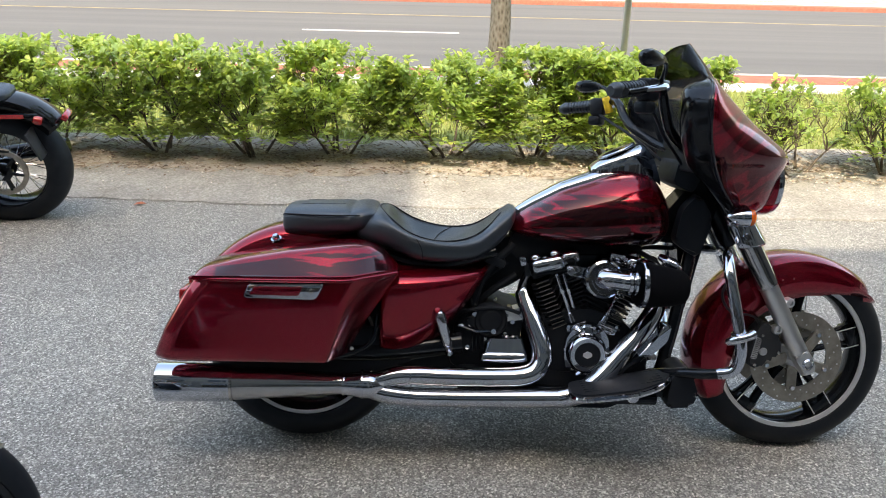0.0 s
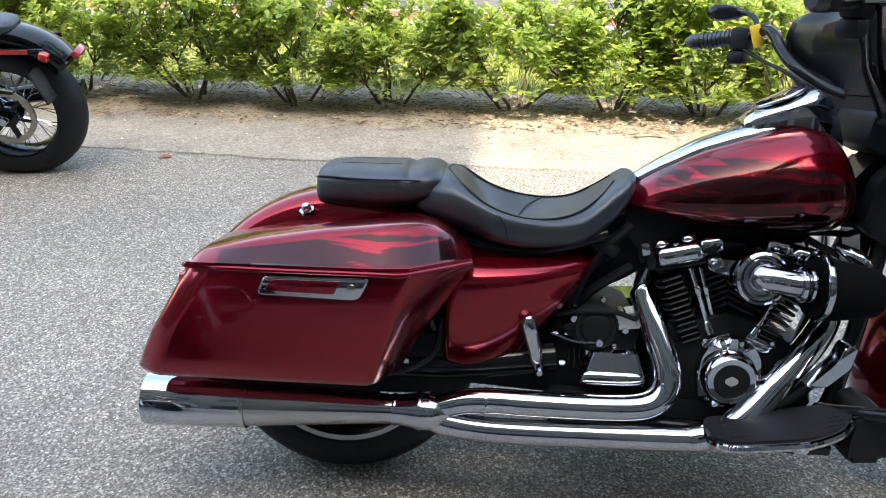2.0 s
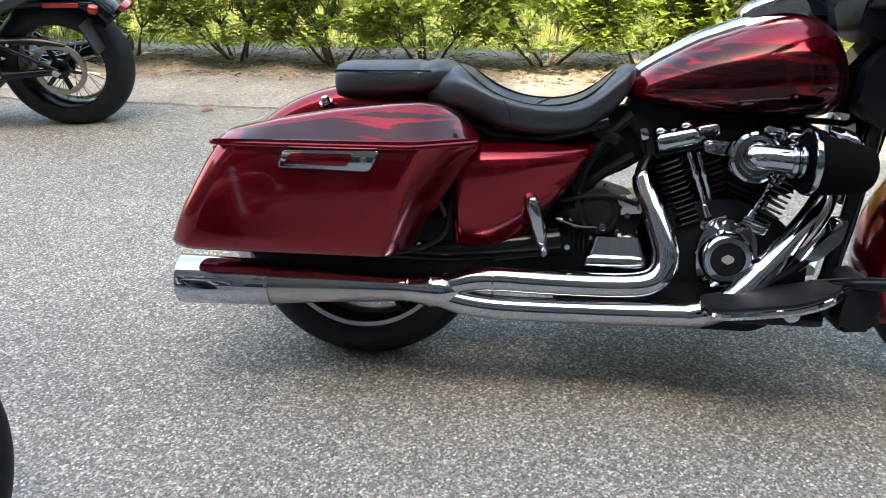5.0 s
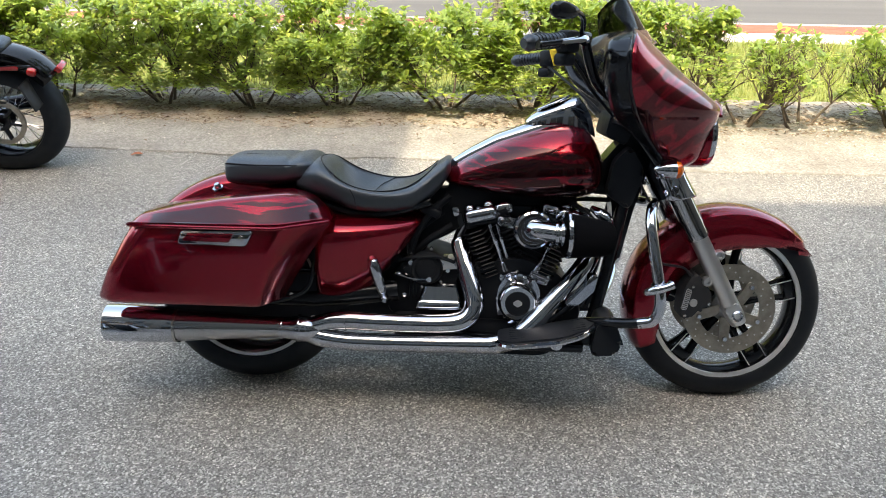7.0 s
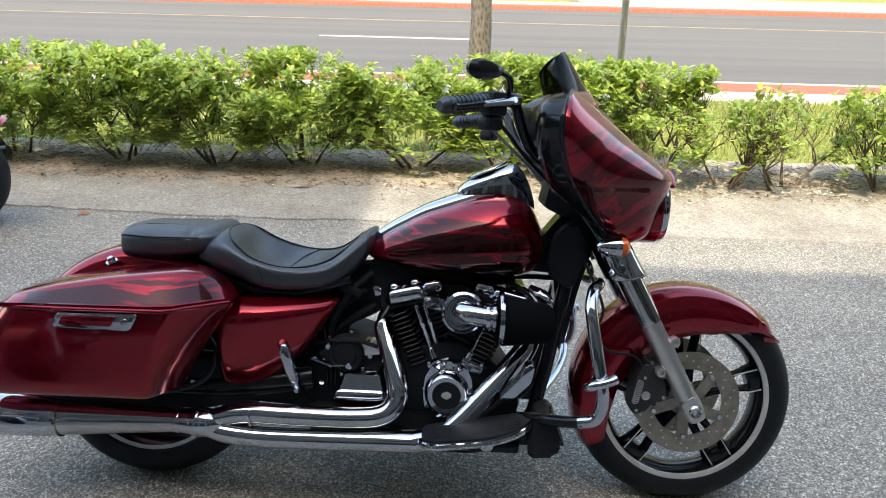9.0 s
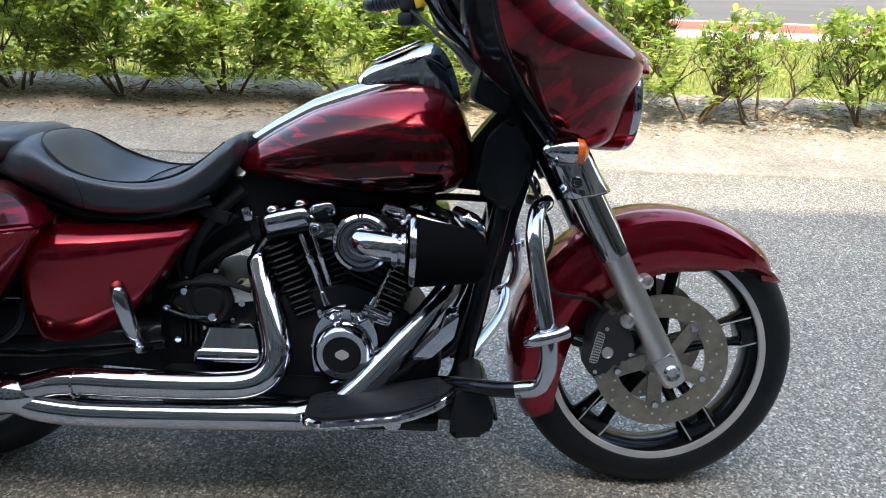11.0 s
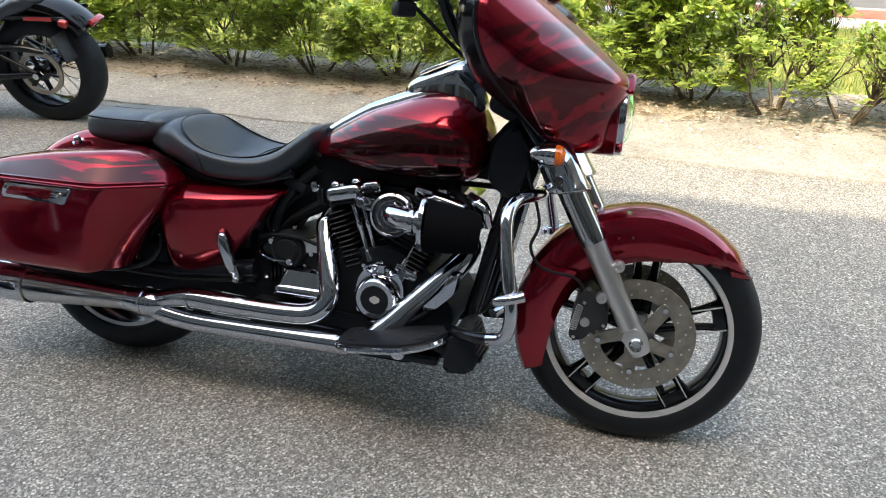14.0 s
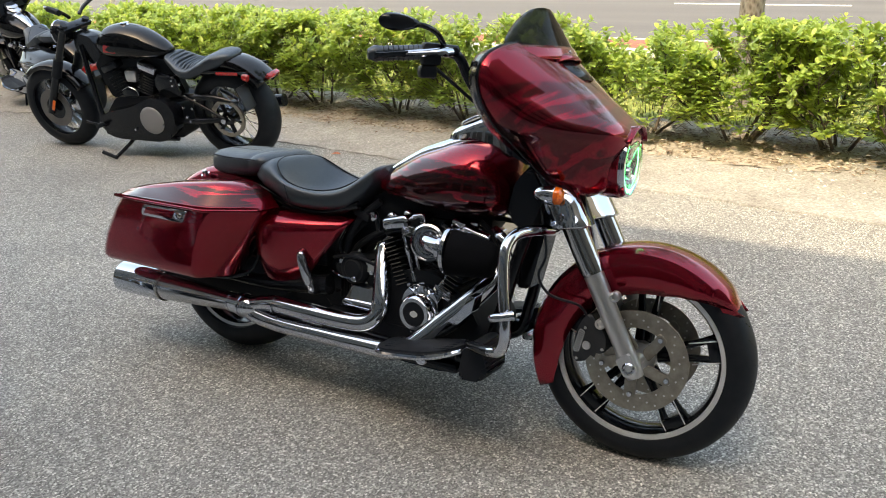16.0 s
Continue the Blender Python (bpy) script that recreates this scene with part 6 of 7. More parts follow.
inner_f = part("inner_fairing", loft(B(), rings, closed=False), BLACK, fair, "gloss black inner fairing", xf=SW, solid=0.004, angle=50)
rim_pts = [(ue - 0.001, ve, w) for w, un, ue, ve in rows]
for sd in (1, -1):
    part("fairing_edge", tube(B(), [(u, v * sd, w) for u, v, w in rim_pts], 0.005, seg=8, res=4), BLACK, fair, "black edge trim", xf=SW)
    bm = B()
    lathe(bm, [(0.0, 0.0), (0.042, 0.0), (0.046, 0.006), (0.05, 0.0), (0.05, -0.02)], V(1.178, 0.19 * sd, 1.05), (-1, 0, 0.2), 28)
    part("speaker", bm, PLASTIC, inner_f, "round black speaker", xf=SW)
    lathe_bm = lathe(B(), [(0.0, 0.0), (0.03, 0.0), (0.034, 0.006), (0.036, 0.0), (0.036, -0.02)], V(1.18, 0.06 * sd, 1.10), (-1, 0, 0.2), 28)
    part("gauge", lathe_bm, CHROME, inner_f, "round chrome-ringed gauge", xf=SW)
bm = B()
box(bm, V(1.165, 0, 1.01), (0.03, 0.18, 0.10), 0.01)
part("radio", bm, PLASTIC, inner_f, xf=SW)
bm = B()
plate(bm, rounded([(1.15, 0.90), (1.18, 1.10), (1.20, 1.15), (1.22, 1.10), (1.22, 0.90)], 0.01), -0.2, 0.2, 0.01)
part("dash", bm, PLASTIC, inner_f, xf=SW)
# headlamp
HL = V(1.468, 0, 0.862)
hx = (1, 0, -0.02)
hl = part("headlamp", lathe(B(), [(0.098, -0.01), (0.100, 0.006), (0.096, 0.014), (0.089, 0.016), (0.086, 0.006), (0.082, -0.02), (0.03, -0.045), (0.0, -0.045)], HL, hx, 48), CHROME, bike, "round headlamp with green light ring", xf=SW)
part("light_ring", lathe(B(), [(0.0735, 0.010), (0.076, 0.013), (0.083, 0.013), (0.0855, 0.010), (0.083, 0.008), (0.076, 0.008)], HL, hx, 60, True), GREEN, hl, "glowing green ring of small lights", xf=SW)
part("lens", lathe(B(), [(0.0, 0.034), (0.03, 0.0315), (0.055, 0.0245), (0.073, 0.014), (0.073, 0.011), (0.055, 0.0215), (0.03, 0.0285), (0.0, 0.031)], HL, hx, 48), GLASS, hl, "clear lens", xf=SW)
bm = B()
lathe(bm, [(0.0, 0.010), (0.018, 0.008), (0.026, -0.02)], HL + Vector((0, 0, 0.028)), hx, 24)
lathe(bm, [(0.0, 0.010), (0.018, 0.008), (0.026, -0.02)], HL - Vector((0, 0, 0.028)), hx, 24)
part("reflector_bowl", bm, CHROME, hl, xf=SW)
bm = B()
rings = []
for k, (r, dx) in enumerate(((0.1035, -0.07), (0.1075, -0.03), (0.1100, 0.004), (0.109, 0.018))):
    rings.append([Vector((HL.x + dx + 0.012 * math.sin(a), r * math.cos(a), HL.z + r * math.sin(a))) for a in np.linspace(radians(35), radians(145), 24)])
loft(bm, rings, closed=False)
part("lamp_surround", lathe(B(), [(0.098, -0.12), (0.1035, -0.05), (0.1030, -0.006), (0.0985, -0.002)], HL, hx, 48), RED, fair, "red lamp surround", xf=SW)
part("headlamp_brow", bm, RED, fair, "red brow over the headlamp", xf=SW, solid=0.003)
# vent and windscreen
bm = B()
rings = []
for u, w, hv in ((1.255, 1.138, 0.100), (1.282, 1.128, 0.098), (1.310, 1.108, 0.092), (1.334, 1.086, 0.078)):
    rings.append([V(u - 0.030 * s_ * s_, hv * s_, w + 0.004 * (1 - s_ * s_)) for s_ in np.linspace(-1, 1, 15)])
loft(bm, rings, closed=False)
part("vent_scoop", bm, BLACK, fair, "black air vent in the fairing", xf=SW, solid=0.008)
rings = []
for u, w, hv in ((1.236, 1.168, 0.112), (1.266, 1.157, 0.110), (1.290, 1.142, 0.104)):
    rings.append([V(u - 0.034 * s_ * s_, hv * s_, w + 0.004 * (1 - s_ * s_) - 0.012 * s_ ** 4) for s_ in np.linspace(-1, 1, 15)])
part("vent_lip", loft(B(), rings, closed=False), RED, fair, "red lip over the air vent", xf=SW, solid=0.004)
rings = []
for k in np.linspace(0, 1, 13):
    ring = []
    half = 0.270 * (1 - 0.60 * k ** 1.6)
    for s in np.linspace(-1, 1, 25):
        ring.append(V(1.262 - 0.080 * k - 0.090 * s * s * (1 - 0.35 * k), half * s, 1.152 + 0.134 * k - 0.012 * s * s * (1 - k) - 0.052 * k * s ** 4))
    rings.append(ring)
scr = part("windscreen", loft(B(), rings, closed=False), SMOKE, bike, "low smoked windscreen", xf=SW, solid=0.003)
scr.visible_shadow = False
rings = []
for k in (-0.06, 0.02, 0.14, 0.21):
    half = 0.272 * (1 - 0.60 * max(0, k) ** 1.6)
    rings.append([V(1.268 - 0.080 * k - 0.090 * s * s, half * s, 1.152 + 0.134 * k - 0.012 * s * s) for s in np.linspace(-1, 1, 25)])
part("screen_trim", loft(B(), rings, closed=False), RED, scr, "red trim strip along the foot of the screen", xf=SW, solid=0.003)
bm = B()
for s in (-0.6, 0, 0.6):
    lathe(bm, [(0, 0.004), (0.005, 0.004), (0.006, 0)], V(1.263 - 0.075 * s * s, 0.2 * s, 1.166), (0.8, 0, 0.6), 12)
part("screen_screw", bm, CHROME, scr, xf=SW)

# handlebar and controls, given as they stand in the turned front end
BACK = SW.inverted()


def F(sd, u, v, w, *r):
    """A place of the turned right side, laid back to the straight front end and mirrored to the side sd; the left end of the bar is bent lower."""
    k = max(0.0, min(1.0, (v - 0.20) / 0.12)) if sd < 0 else 0.0
    e = max(0.0, min(1.0, (v - 0.32) / 0.10)) if sd < 0 else 0.0
    p = BACK @ V(u + 0.034 * k + 0.010 * e, v + 0.070 * k - 0.025 * e, w - 0.038 * k)
    return (p.x, -p.y * sd, p.z, *r)


for sd in (1, -1):
    hb = part("handlebar", tube(B(), [F(sd, *q) for q in ((1.20, 0.045, 0.952), (1.165, 0.105, 0.965), (1.13, 0.155, 0.988), (1.085, 0.205, 1.03), (1.06, 0.235, 1.08), (1.045, 0.255, 1.125), (1.03, 0.278, 1.145), (0.99, 0.315, 1.147), (0.93, 0.372, 1.141), (0.86, 0.438, 1.132))],
                               0.0145, seg=14, res=6), BLACK, bike, "gloss black mini-ape handlebar", xf=SW)
    gr = part("grip", tube(B(), [F(sd, *q) for q in ((0.968, 0.338, 1.145, 0.019), (0.955, 0.350, 1.143, 0.0205), (0.89, 0.410, 1.136, 0.020), (0.872, 0.427, 1.134, 0.022), (0.857, 0.441, 1.132, 0.013))], seg=18, res=4), LEATHER, hb, "black rubber grip", xf=SW)
    bm = B()
    for k in range(8):
        t_ = k / 7
        q = F(sd, 0.958 - 0.07 * t_, 0.347 + 0.065 * t_, 1.1435 - 0.008 * t_)
        d_ = Vector(F(sd, 0.87, 0.43, 1.134)[:3]) - Vector(F(sd, 0.96, 0.345, 1.144)[:3])
        lathe(bm, [(0.0195, -0.002), (0.0222, 0), (0.0195, 0.002)], V(*q), V(*d_), 16)
    part("grip_ridge", bm, RUBBER, gr, xf=SW)["kind"] = "stuff"
    turn_ = Matrix.Rotation(radians(42 * sd), 4, "Z")
    part("switch_housing", box(B(), V(*F(sd, 0.985, 0.322, 1.140)), (0.055, 0.05, 0.062), 0.012, turn_), PLASTIC, hb, "black switch housing", xf=SW)
    part("switch_block", box(B(), V(*F(sd, 0.978, 0.325, 1.092)), (0.05, 0.045, 0.035), 0.01, turn_), PLASTIC, hb, xf=SW)
    part("master_cylinder", box(B(), V(*F(sd, 1.025, 0.292, 1.152)), (0.055, 0.046, 0.032), 0.012, turn_, 3), BLACK, hb, "black control housing", xf=SW)
    part("lever", tube(B(), [F(sd, *q) for q in ((1.04, 0.305, 1.150, 0.010), (1.03, 0.335, 1.147, 0.010), (1.0, 0.365, 1.143, 0.009), (0.955, 0.405, 1.138, 0.007))], seg=10, res=4, flat=1.3), CHROME, hb, "chrome hand lever", xf=SW)
    part("lever_blade", tube(B(), [F(sd, *q) for q in ((0.96, 0.400, 1.138, 0.007), (0.905, 0.450, 1.130, 0.007), (0.893, 0.460, 1.129, 0.010))], seg=10, res=3, flat=1.3), BLACK, hb, xf=SW)
    part("mirror_stem", tube(B(), [F(sd, *q) for q in ((1.02, 0.305, 1.158), (1.023, 0.330, 1.176), (1.02, 0.355, 1.196), (1.008, 0.392, 1.210), (0.985, 0.425, 1.215))], 0.0075, seg=10, res=5), BLACK, hb, xf=SW)
    mc = Vector(F(sd, 0.962, 0.450, 1.217)[:3])
    ml = (Vector(F(sd, 0.910, 0.503, 1.219)[:3]) - Vector(F(sd, 0.995, 0.423, 1.214)[:3])).normalized()
    mn = Vector((-ml.y, ml.x, 0)).normalized()
    rings = []
    for k, sc_ in ((-1.0, 0.45), (-0.8, 0.8), (-0.2, 1.0), (0.5, 0.98), (0.9, 0.90), (1.0, 0.8)):
        ring = []
        for a in np.linspace(0, 2 * math.pi, 28, endpoint=False):
            q = mc + mn * 0.014 * k + ml * 0.056 * sc_ * math.cos(a) + Vector((0, 0, 1)) * sc_ * (0.0225 * math.sin(a) * (1 + 0.25 * math.cos(a)))
            ring.append(V(*q))
        rings.append(ring)
    part("mirror", loft(B(), rings), BLACK, hb, "black teardrop mirror", xf=SW)
    part("mirror_base", tube(B(), [F(sd, 1.02, 0.303, 1.152, 0.013), F(sd, 1.02, 0.306, 1.166, 0.011)], seg=12, res=2), BLACK, hb, xf=SW)
    # bullet turn signal
    bm = lathe(B(), [(0.0, -0.052), (0.008, -0.05), (0.018, -0.038), (0.025, -0.018), (0.0275, 0.0), (0.0275, 0.014), (0.024, 0.016)], V(1.315, 0.205 * sd, 0.772), (1, 0, 0), 28)
    ts = part("turn_signal", bm, CHROME, bike, "chrome bullet turn signal with orange lens", xf=SW)
    part("lens", lathe(B(), [(0.0255, 0.012), (0.026, 0.016), (0.0235, 0.028), (0.014, 0.036), (0.0, 0.038)], V(1.315, 0.205 * sd, 0.772), (1, 0, 0), 28), ORANGE, ts, "orange lens", xf=SW)
    part("signal_arm", tube(B(), [(1.30, 0.205 * sd, 0.765), (1.305, 0.165 * sd, 0.752), (1.32, 0.13 * sd, 0.742)], 0.010, seg=10, res=3), CHROME, ts, xf=SW)
    # trim strut beside the fork
    part("fork_trim", tube(B(), [(1.205, 0.13 * sd, 0.888, 0.010), (1.225, 0.14 * sd, 0.868, 0.013), (1.265, 0.15 * sd, 0.815, 0.012), (1.30, 0.155 * sd, 0.765, 0.010)], seg=12, res=4, flat=0.6), PIANO, bike, "gloss black fairing support strut", xf=SW)
part("brake_line", tube(B(), [(1.25, 0.10, 0.72), (1.30, 0.16, 0.60), (1.285, 0.165, 0.53), (1.32, 0.15, 0.475), (1.40, 0.13, 0.455), (1.43, 0.125, 0.425)], 0.0042, seg=8, res=8), PLASTIC, bike, "thin black brake hose", xf=SW)
for sd in (1, -1):
    part("control_cable", tube(B(), [F(sd, 0.985, 0.31, 1.11), F(sd, 1.03, 0.26, 1.06), F(sd, 1.07, 0.20, 1.01), F(sd, 1.15, 0.11, 0.93), F(sd, 1.19, 0.06, 0.88)], 0.005, seg=8, res=6), PLASTIC, bike, xf=SW)
bm = B()
box(bm, V(1.020, -0.325, 1.100), (0.028, 0.006, 0.058), 0.002, Matrix.Rotation(radians(-18), 4, "Y"))
part("key_tag", bm, YELLOW, bike, "small yellow tag hanging from the bar", xf=SW)
bm = B()
plate(bm, rounded([(1.135, 0.86), (1.15, 0.93), (1.21, 0.96), (1.23, 0.90), (1.20, 0.83)], 0.012), -0.09, 0.09, 0.01)
part("steering_cover", bm, PLASTIC, bike, xf=SW)
# side stand
bm = tube(B(), [(0.93, -0.15, 0.25, 0.014), (0.90, -0.22, 0.13, 0.012), (0.885, -0.262, 0.0, 0.012)], seg=10, res=3)
part("side_stand", bm, BLACK, bike, "black side stand")

# ---- the black cruiser, seen from its left, farther off ----
cru = empty("cruiser_motorcycle", pose(-1.99, 2.16, 0.0, 0, 0, 189) @ pose(0, 0, 0, -8))
tagged(cru, "gloss black cruiser motorcycle on its side stand", "motorcycle")
SHADOWBLACK = smudged(mat("black_tank_paint", (0.003, 0.0035, 0.0045), 0.12, 0.0, 0.25, 0.25), 0.06, 0.14)
GREYCOVER = smudged(mat("satin_grey_cover", (0.30, 0.30, 0.31), 0.45, 0.5), 0.35, 0.55)


def wire_wheel(parent, name, c, R, half, rim, n, rotor):
    hub = part(name, lathe(B(), [(0.0, 0.07), (0.03, 0.07), (0.03, 0.03), (0.05, 0.028), (0.05, -0.028), (0.03, -0.03), (0.03, -0.07), (0.0, -0.07)], (c[0], 0, c[1]), seg=24), BLACK, parent, "black wire-spoked wheel")
    part("tyre", tyre_bm(c, R, half, rim), RUBBER, hub)
    part("rim", lathe(B(), [(rim + 0.004, half * 0.78), (rim - 0.01, half * 0.8), (rim - 0.02, half * 0.5), (rim - 0.022, 0), (rim - 0.02, -half * 0.5), (rim - 0.01, -half * 0.8), (rim + 0.004, -half * 0.78), (rim, 0)], (c[0], 0, c[1]), seg=64, closed=True), BLACK, hub)
    for k in range(n):
        a, s = 2 * math.pi * k / n, (1 if k % 2 else -1)
        b = a + 0.5 * (1 if k % 4 < 2 else -1)
        part("spoke", tube(B(), [(c[0] + 0.045 * math.cos(b), 0.026 * s, c[1] + 0.045 * math.sin(b)), (c[0] + (rim - 0.02) * math.cos(a), 0.012 * s, c[1] + (rim - 0.02) * math.sin(a))], 0.0022, seg=5, res=1), CHROME, hub)
    if rotor:
        part("brake_rotor", ring_bm(B(), c, 0.085, 0.145, -0.078, -0.073, 48), CARRIER, hub, "steel brake disc")
        part("rotor_carrier", ring_bm(B(), c, 0.03, 0.088, -0.074, -0.07, 32), BLACK, hub)
    return hub


CR, CF = (0.0, 0.325), (1.58, 0.322)
wr = wire_wheel(cru, "rear_wheel", CR, 0.338, 0.095, 0.225, 36, False)
part("belt_pulley", ring_bm(B(), CR, 0.105, 0.132, -0.115, -0.10, 48), ROTOR, wr, "dull steel belt pulley")
part("pulley_web", ring_bm(B(), CR, 0.02, 0.05, -0.112, -0.09, 32), BLACK, wr)
for k in range(6):
    a = k * math.pi / 3 + 0.2
    part("pulley_spoke", tube(B(), [(0.04 * math.cos(a), -0.108, CR[1] + 0.04 * math.sin(a)), (0.11 * math.cos(a), -0.108, CR[1] + 0.11 * math.sin(a))], 0.014, seg=8, res=1, flat=0.5), BLACK, wr)
wf = wire_wheel(cru, "front_wheel", CF, 0.325, 0.068, 0.225, 36, True)
# fenders
def arc_fender(name, c, R, d0, d1, half, drop, material, parent, label):
    rings = []
    for d in np.linspace(d0, d1, 30):
        a = radians(d)
        prof = [(half, R - drop), (half, R - drop * 0.5), (half * 0.9, R - 0.016), (half * 0.6, R - 0.004), (0, R)]
        prof = prof + [(-x, r) for x, r in prof[-2::-1]]
        rings.append([V(c[0] + r * math.cos(a), x, c[1] + r * math.sin(a)) for x, r in prof])
    return part(name, loft(B(), rings, closed=False), material, parent, label, solid=0.004)


rfd = arc_fender("rear_fender", CR, 0.425, 52, 142, 0.11, 0.085, SHADOWBLACK, cru, "gloss black chopped rear fender")
arc_fender("front_fender", CF, 0.345, 52, 152, 0.078, 0.05, SHADOWBLACK, cru, "short black front fender")
part("fender_light", box(B(), V(-0.352, 0, 0.615), (0.035, 0.13, 0.03), 0.006, Matrix.Rotation(radians(-35), 4, "Y")), REDLENS, rfd, "red tail lamp")
for sd in (1, -1):
    part("fender_strut", tube(B(), [(0.25, 0.125 * sd, 0.64, 0.024), (0.0, 0.13 * sd, 0.655, 0.022), (-0.24, 0.13 * sd, 0.655, 0.018)], seg=10, res=3, flat=0.5), BLACK, rfd)
    part("side_marker", box(B(), V(-0.09, 0.146 * sd, 0.655), (0.17, 0.008, 0.022), 0.003), REDLENS, rfd, "long red reflector")
    if sd < 0:
        part("turn_signal", lathe(B(), [(0, -0.03), (0.02, -0.02), (0.026, 0.0), (0.022, 0.02), (0, 0.026)], V(-0.25, 0.17 * sd, 0.642), (-1, 0, -0.3), 18), REDLENS, rfd, "red rear turn signal")
part("plate_bracket", box(B(), V(-0.21, -0.135, 0.50), (0.012, 0.15, 0.16), 0.004, Matrix.Rotation(radians(22), 4, "Y")), CARBON, rfd, "dark grey side plate bracket")
# swing arm, belt guard, struts
for sd in (1, -1):
    part("swing_arm", tube(B(), [(0.02, 0.14 * sd, 0.325, 0.02), (0.35, 0.14 * sd, 0.30, 0.022), (0.45, 0.13 * sd, 0.33, 0.03)], seg=10, res=3), BLACK, cru)
    part("swing_strut", tube(B(), [(0.0, 0.145 * sd, 0.33, 0.012), (0.24, 0.145 * sd, 0.455, 0.012), (0.38, 0.13 * sd, 0.50, 0.014)], seg=10, res=3), BLACK, cru, "black swing arm strut")
part("belt_guard", tube(B(), [(-0.06, -0.125, 0.455, 0.006), (0.1, -0.125, 0.478, 0.012), (0.3, -0.125, 0.47, 0.014), (0.42, -0.125, 0.45, 0.014)], seg=8, res=4, flat=2.0), BLACK, cru)
part("axle_nut", lathe(B(), [(0, 0.02), (0.018, 0.02), (0.02, 0.0)], V(0.0, -0.155, 0.325), (0, 1, 0), 16), CHROME, cru)
# engine, primary
prim = part("primary_cover", plate(B(), rounded([(0.36, 0.40), (0.42, 0.475), (0.55, 0.49), (0.70, 0.42), (0.98, 0.36), (1.06, 0.30), (1.04, 0.22), (0.92, 0.17), (0.50, 0.165), (0.38, 0.24)], 0.06, 5), -0.12, -0.225, 0.03, 3), BLACK, cru, "black primary case")
part("derby_cover", lathe(B(), [(0.0, 0.014), (0.085, 0.012), (0.097, 0.006), (0.10, 0.0)], V(0.56, -0.225, 0.325), (0, 1, 0), 40), GREYCOVER, prim, "round satin grey clutch cover")
part("crankcase", plate(B(), rounded([(0.38, 0.17), (1.0, 0.15), (1.06, 0.30), (0.92, 0.45), (0.55, 0.47), (0.40, 0.42)], 0.04), -0.13, 0.14, 0.02), WRINKLE, cru)
for sg, cu in ((-1, 0.64), (1, 0.87)):
    tl = Matrix.Rotation(radians(21 * sg), 4, "Y")
    cyl = part("cylinder", box(B(), V(cu, 0, 0.54), (0.10, 0.18, 0.2), 0.02, tl), WRINKLE, cru, "black finned cylinder")
    for k in range(7):
        off = tl @ Vector((0, 0, -0.06 + 0.021 * k))
        part("cooling_fin", box(B(), V(cu, 0, 0.54) + off, (0.135, 0.225, 0.006), 0.002, tl, 1), BLACK, cyl)
    part("rocker_cover", box(B(), V(cu, 0, 0.54) + tl @ Vector((0, 0, 0.135)), (0.15, 0.25, 0.055), 0.016, tl), CHROME if sg < 0 else BLACK, cru, "rocker cover")
part("engine_filling", plate(B(), rounded([(0.40, 0.44), (0.44, 0.70), (0.60, 0.735), (1.02, 0.735), (1.10, 0.66), (1.02, 0.42)], 0.03), -0.05, 0.05, 0.01), WRINKLE, cru, "black wiring and frame behind the engine")
part("throttle_body", box(B(), V(0.76, -0.03, 0.60), (0.10, 0.16, 0.09), 0.02), ALUMINIUM, cru)
part("coil_cover", plate(B(), rounded([(0.70, 0.50), (0.77, 0.53), (0.84, 0.50), (0.83, 0.455), (0.71, 0.455)], 0.01), -0.10, -0.135, 0.005), BLACK, cru)
part("coil_trim", tube(B(), [(0.70, -0.138, 0.47), (0.705, -0.138, 0.505), (0.77, -0.138, 0.535), (0.835, -0.138, 0.505)], 0.003, seg=6, res=2), CHROME, cru)
part("side_cover", plate(B(), rounded([(0.30, 0.50), (0.34, 0.62), (0.50, 0.64), (0.52, 0.52), (0.42, 0.46)], 0.03), -0.11, -0.155, 0.015), BLACK, cru, "black oil tank cover")
for u, w in ((0.36, 0.60), (0.30, 0.575), (0.36, 0.565), (0.30, 0.34), (0.32, 0.41), (0.24, 0.405), (0.20, 0.47), (0.28, 0.31), (0.72, 0.255), (0.46, 0.30)):
    part("bolt", bolt(B(), V(u, -0.157 if u < 0.42 else -0.227, w), 0.011, 0.012, (0, 1, 0)), CHROME, cru)
# tank, seat
rings = []
for u, h, t, lo in spline([np.array(r) for r in [(0.425, 0.03, 0.785, 0.755), (0.45, 0.06, 0.800, 0.738), (0.52, 0.10, 0.850, 0.722), (0.64, 0.135, 0.912, 0.712), (0.78, 0.15, 0.946, 0.708), (0.90, 0.145, 0.938, 0.714), (0.98, 0.11, 0.895, 0.738), (1.015, 0.05, 0.84, 0.77)]], 4):
    mid = lo + (t - lo) * 0.38
    rings.append([V(u, h * math.copysign(abs(math.cos(a)) ** 0.85, math.cos(a)), mid + ((t - mid) if math.sin(a) > 0 else (mid - lo)) * math.sin(a)) for a in np.linspace(0, 2 * math.pi, 32, endpoint=False)])
ctank = part("fuel_tank", loft(B(), rings), SHADOWBLACK, cru, "gloss black peanut fuel tank", angle=70)
part("tank_badge", plate(B(), rounded([(0.79, 0.775), (0.90, 0.785), (0.885, 0.835), (0.815, 0.825)], 0.01), -0.138, -0.1485, 0), REDLENS, ctank, "dark red plain tank emblem")
part("filler_cap", lathe(B(), [(0, 0.018), (0.032, 0.014), (0.036, 0)], V(0.78, 0.0, 0.94), (0, 0, 1), 24), CHROME, ctank)
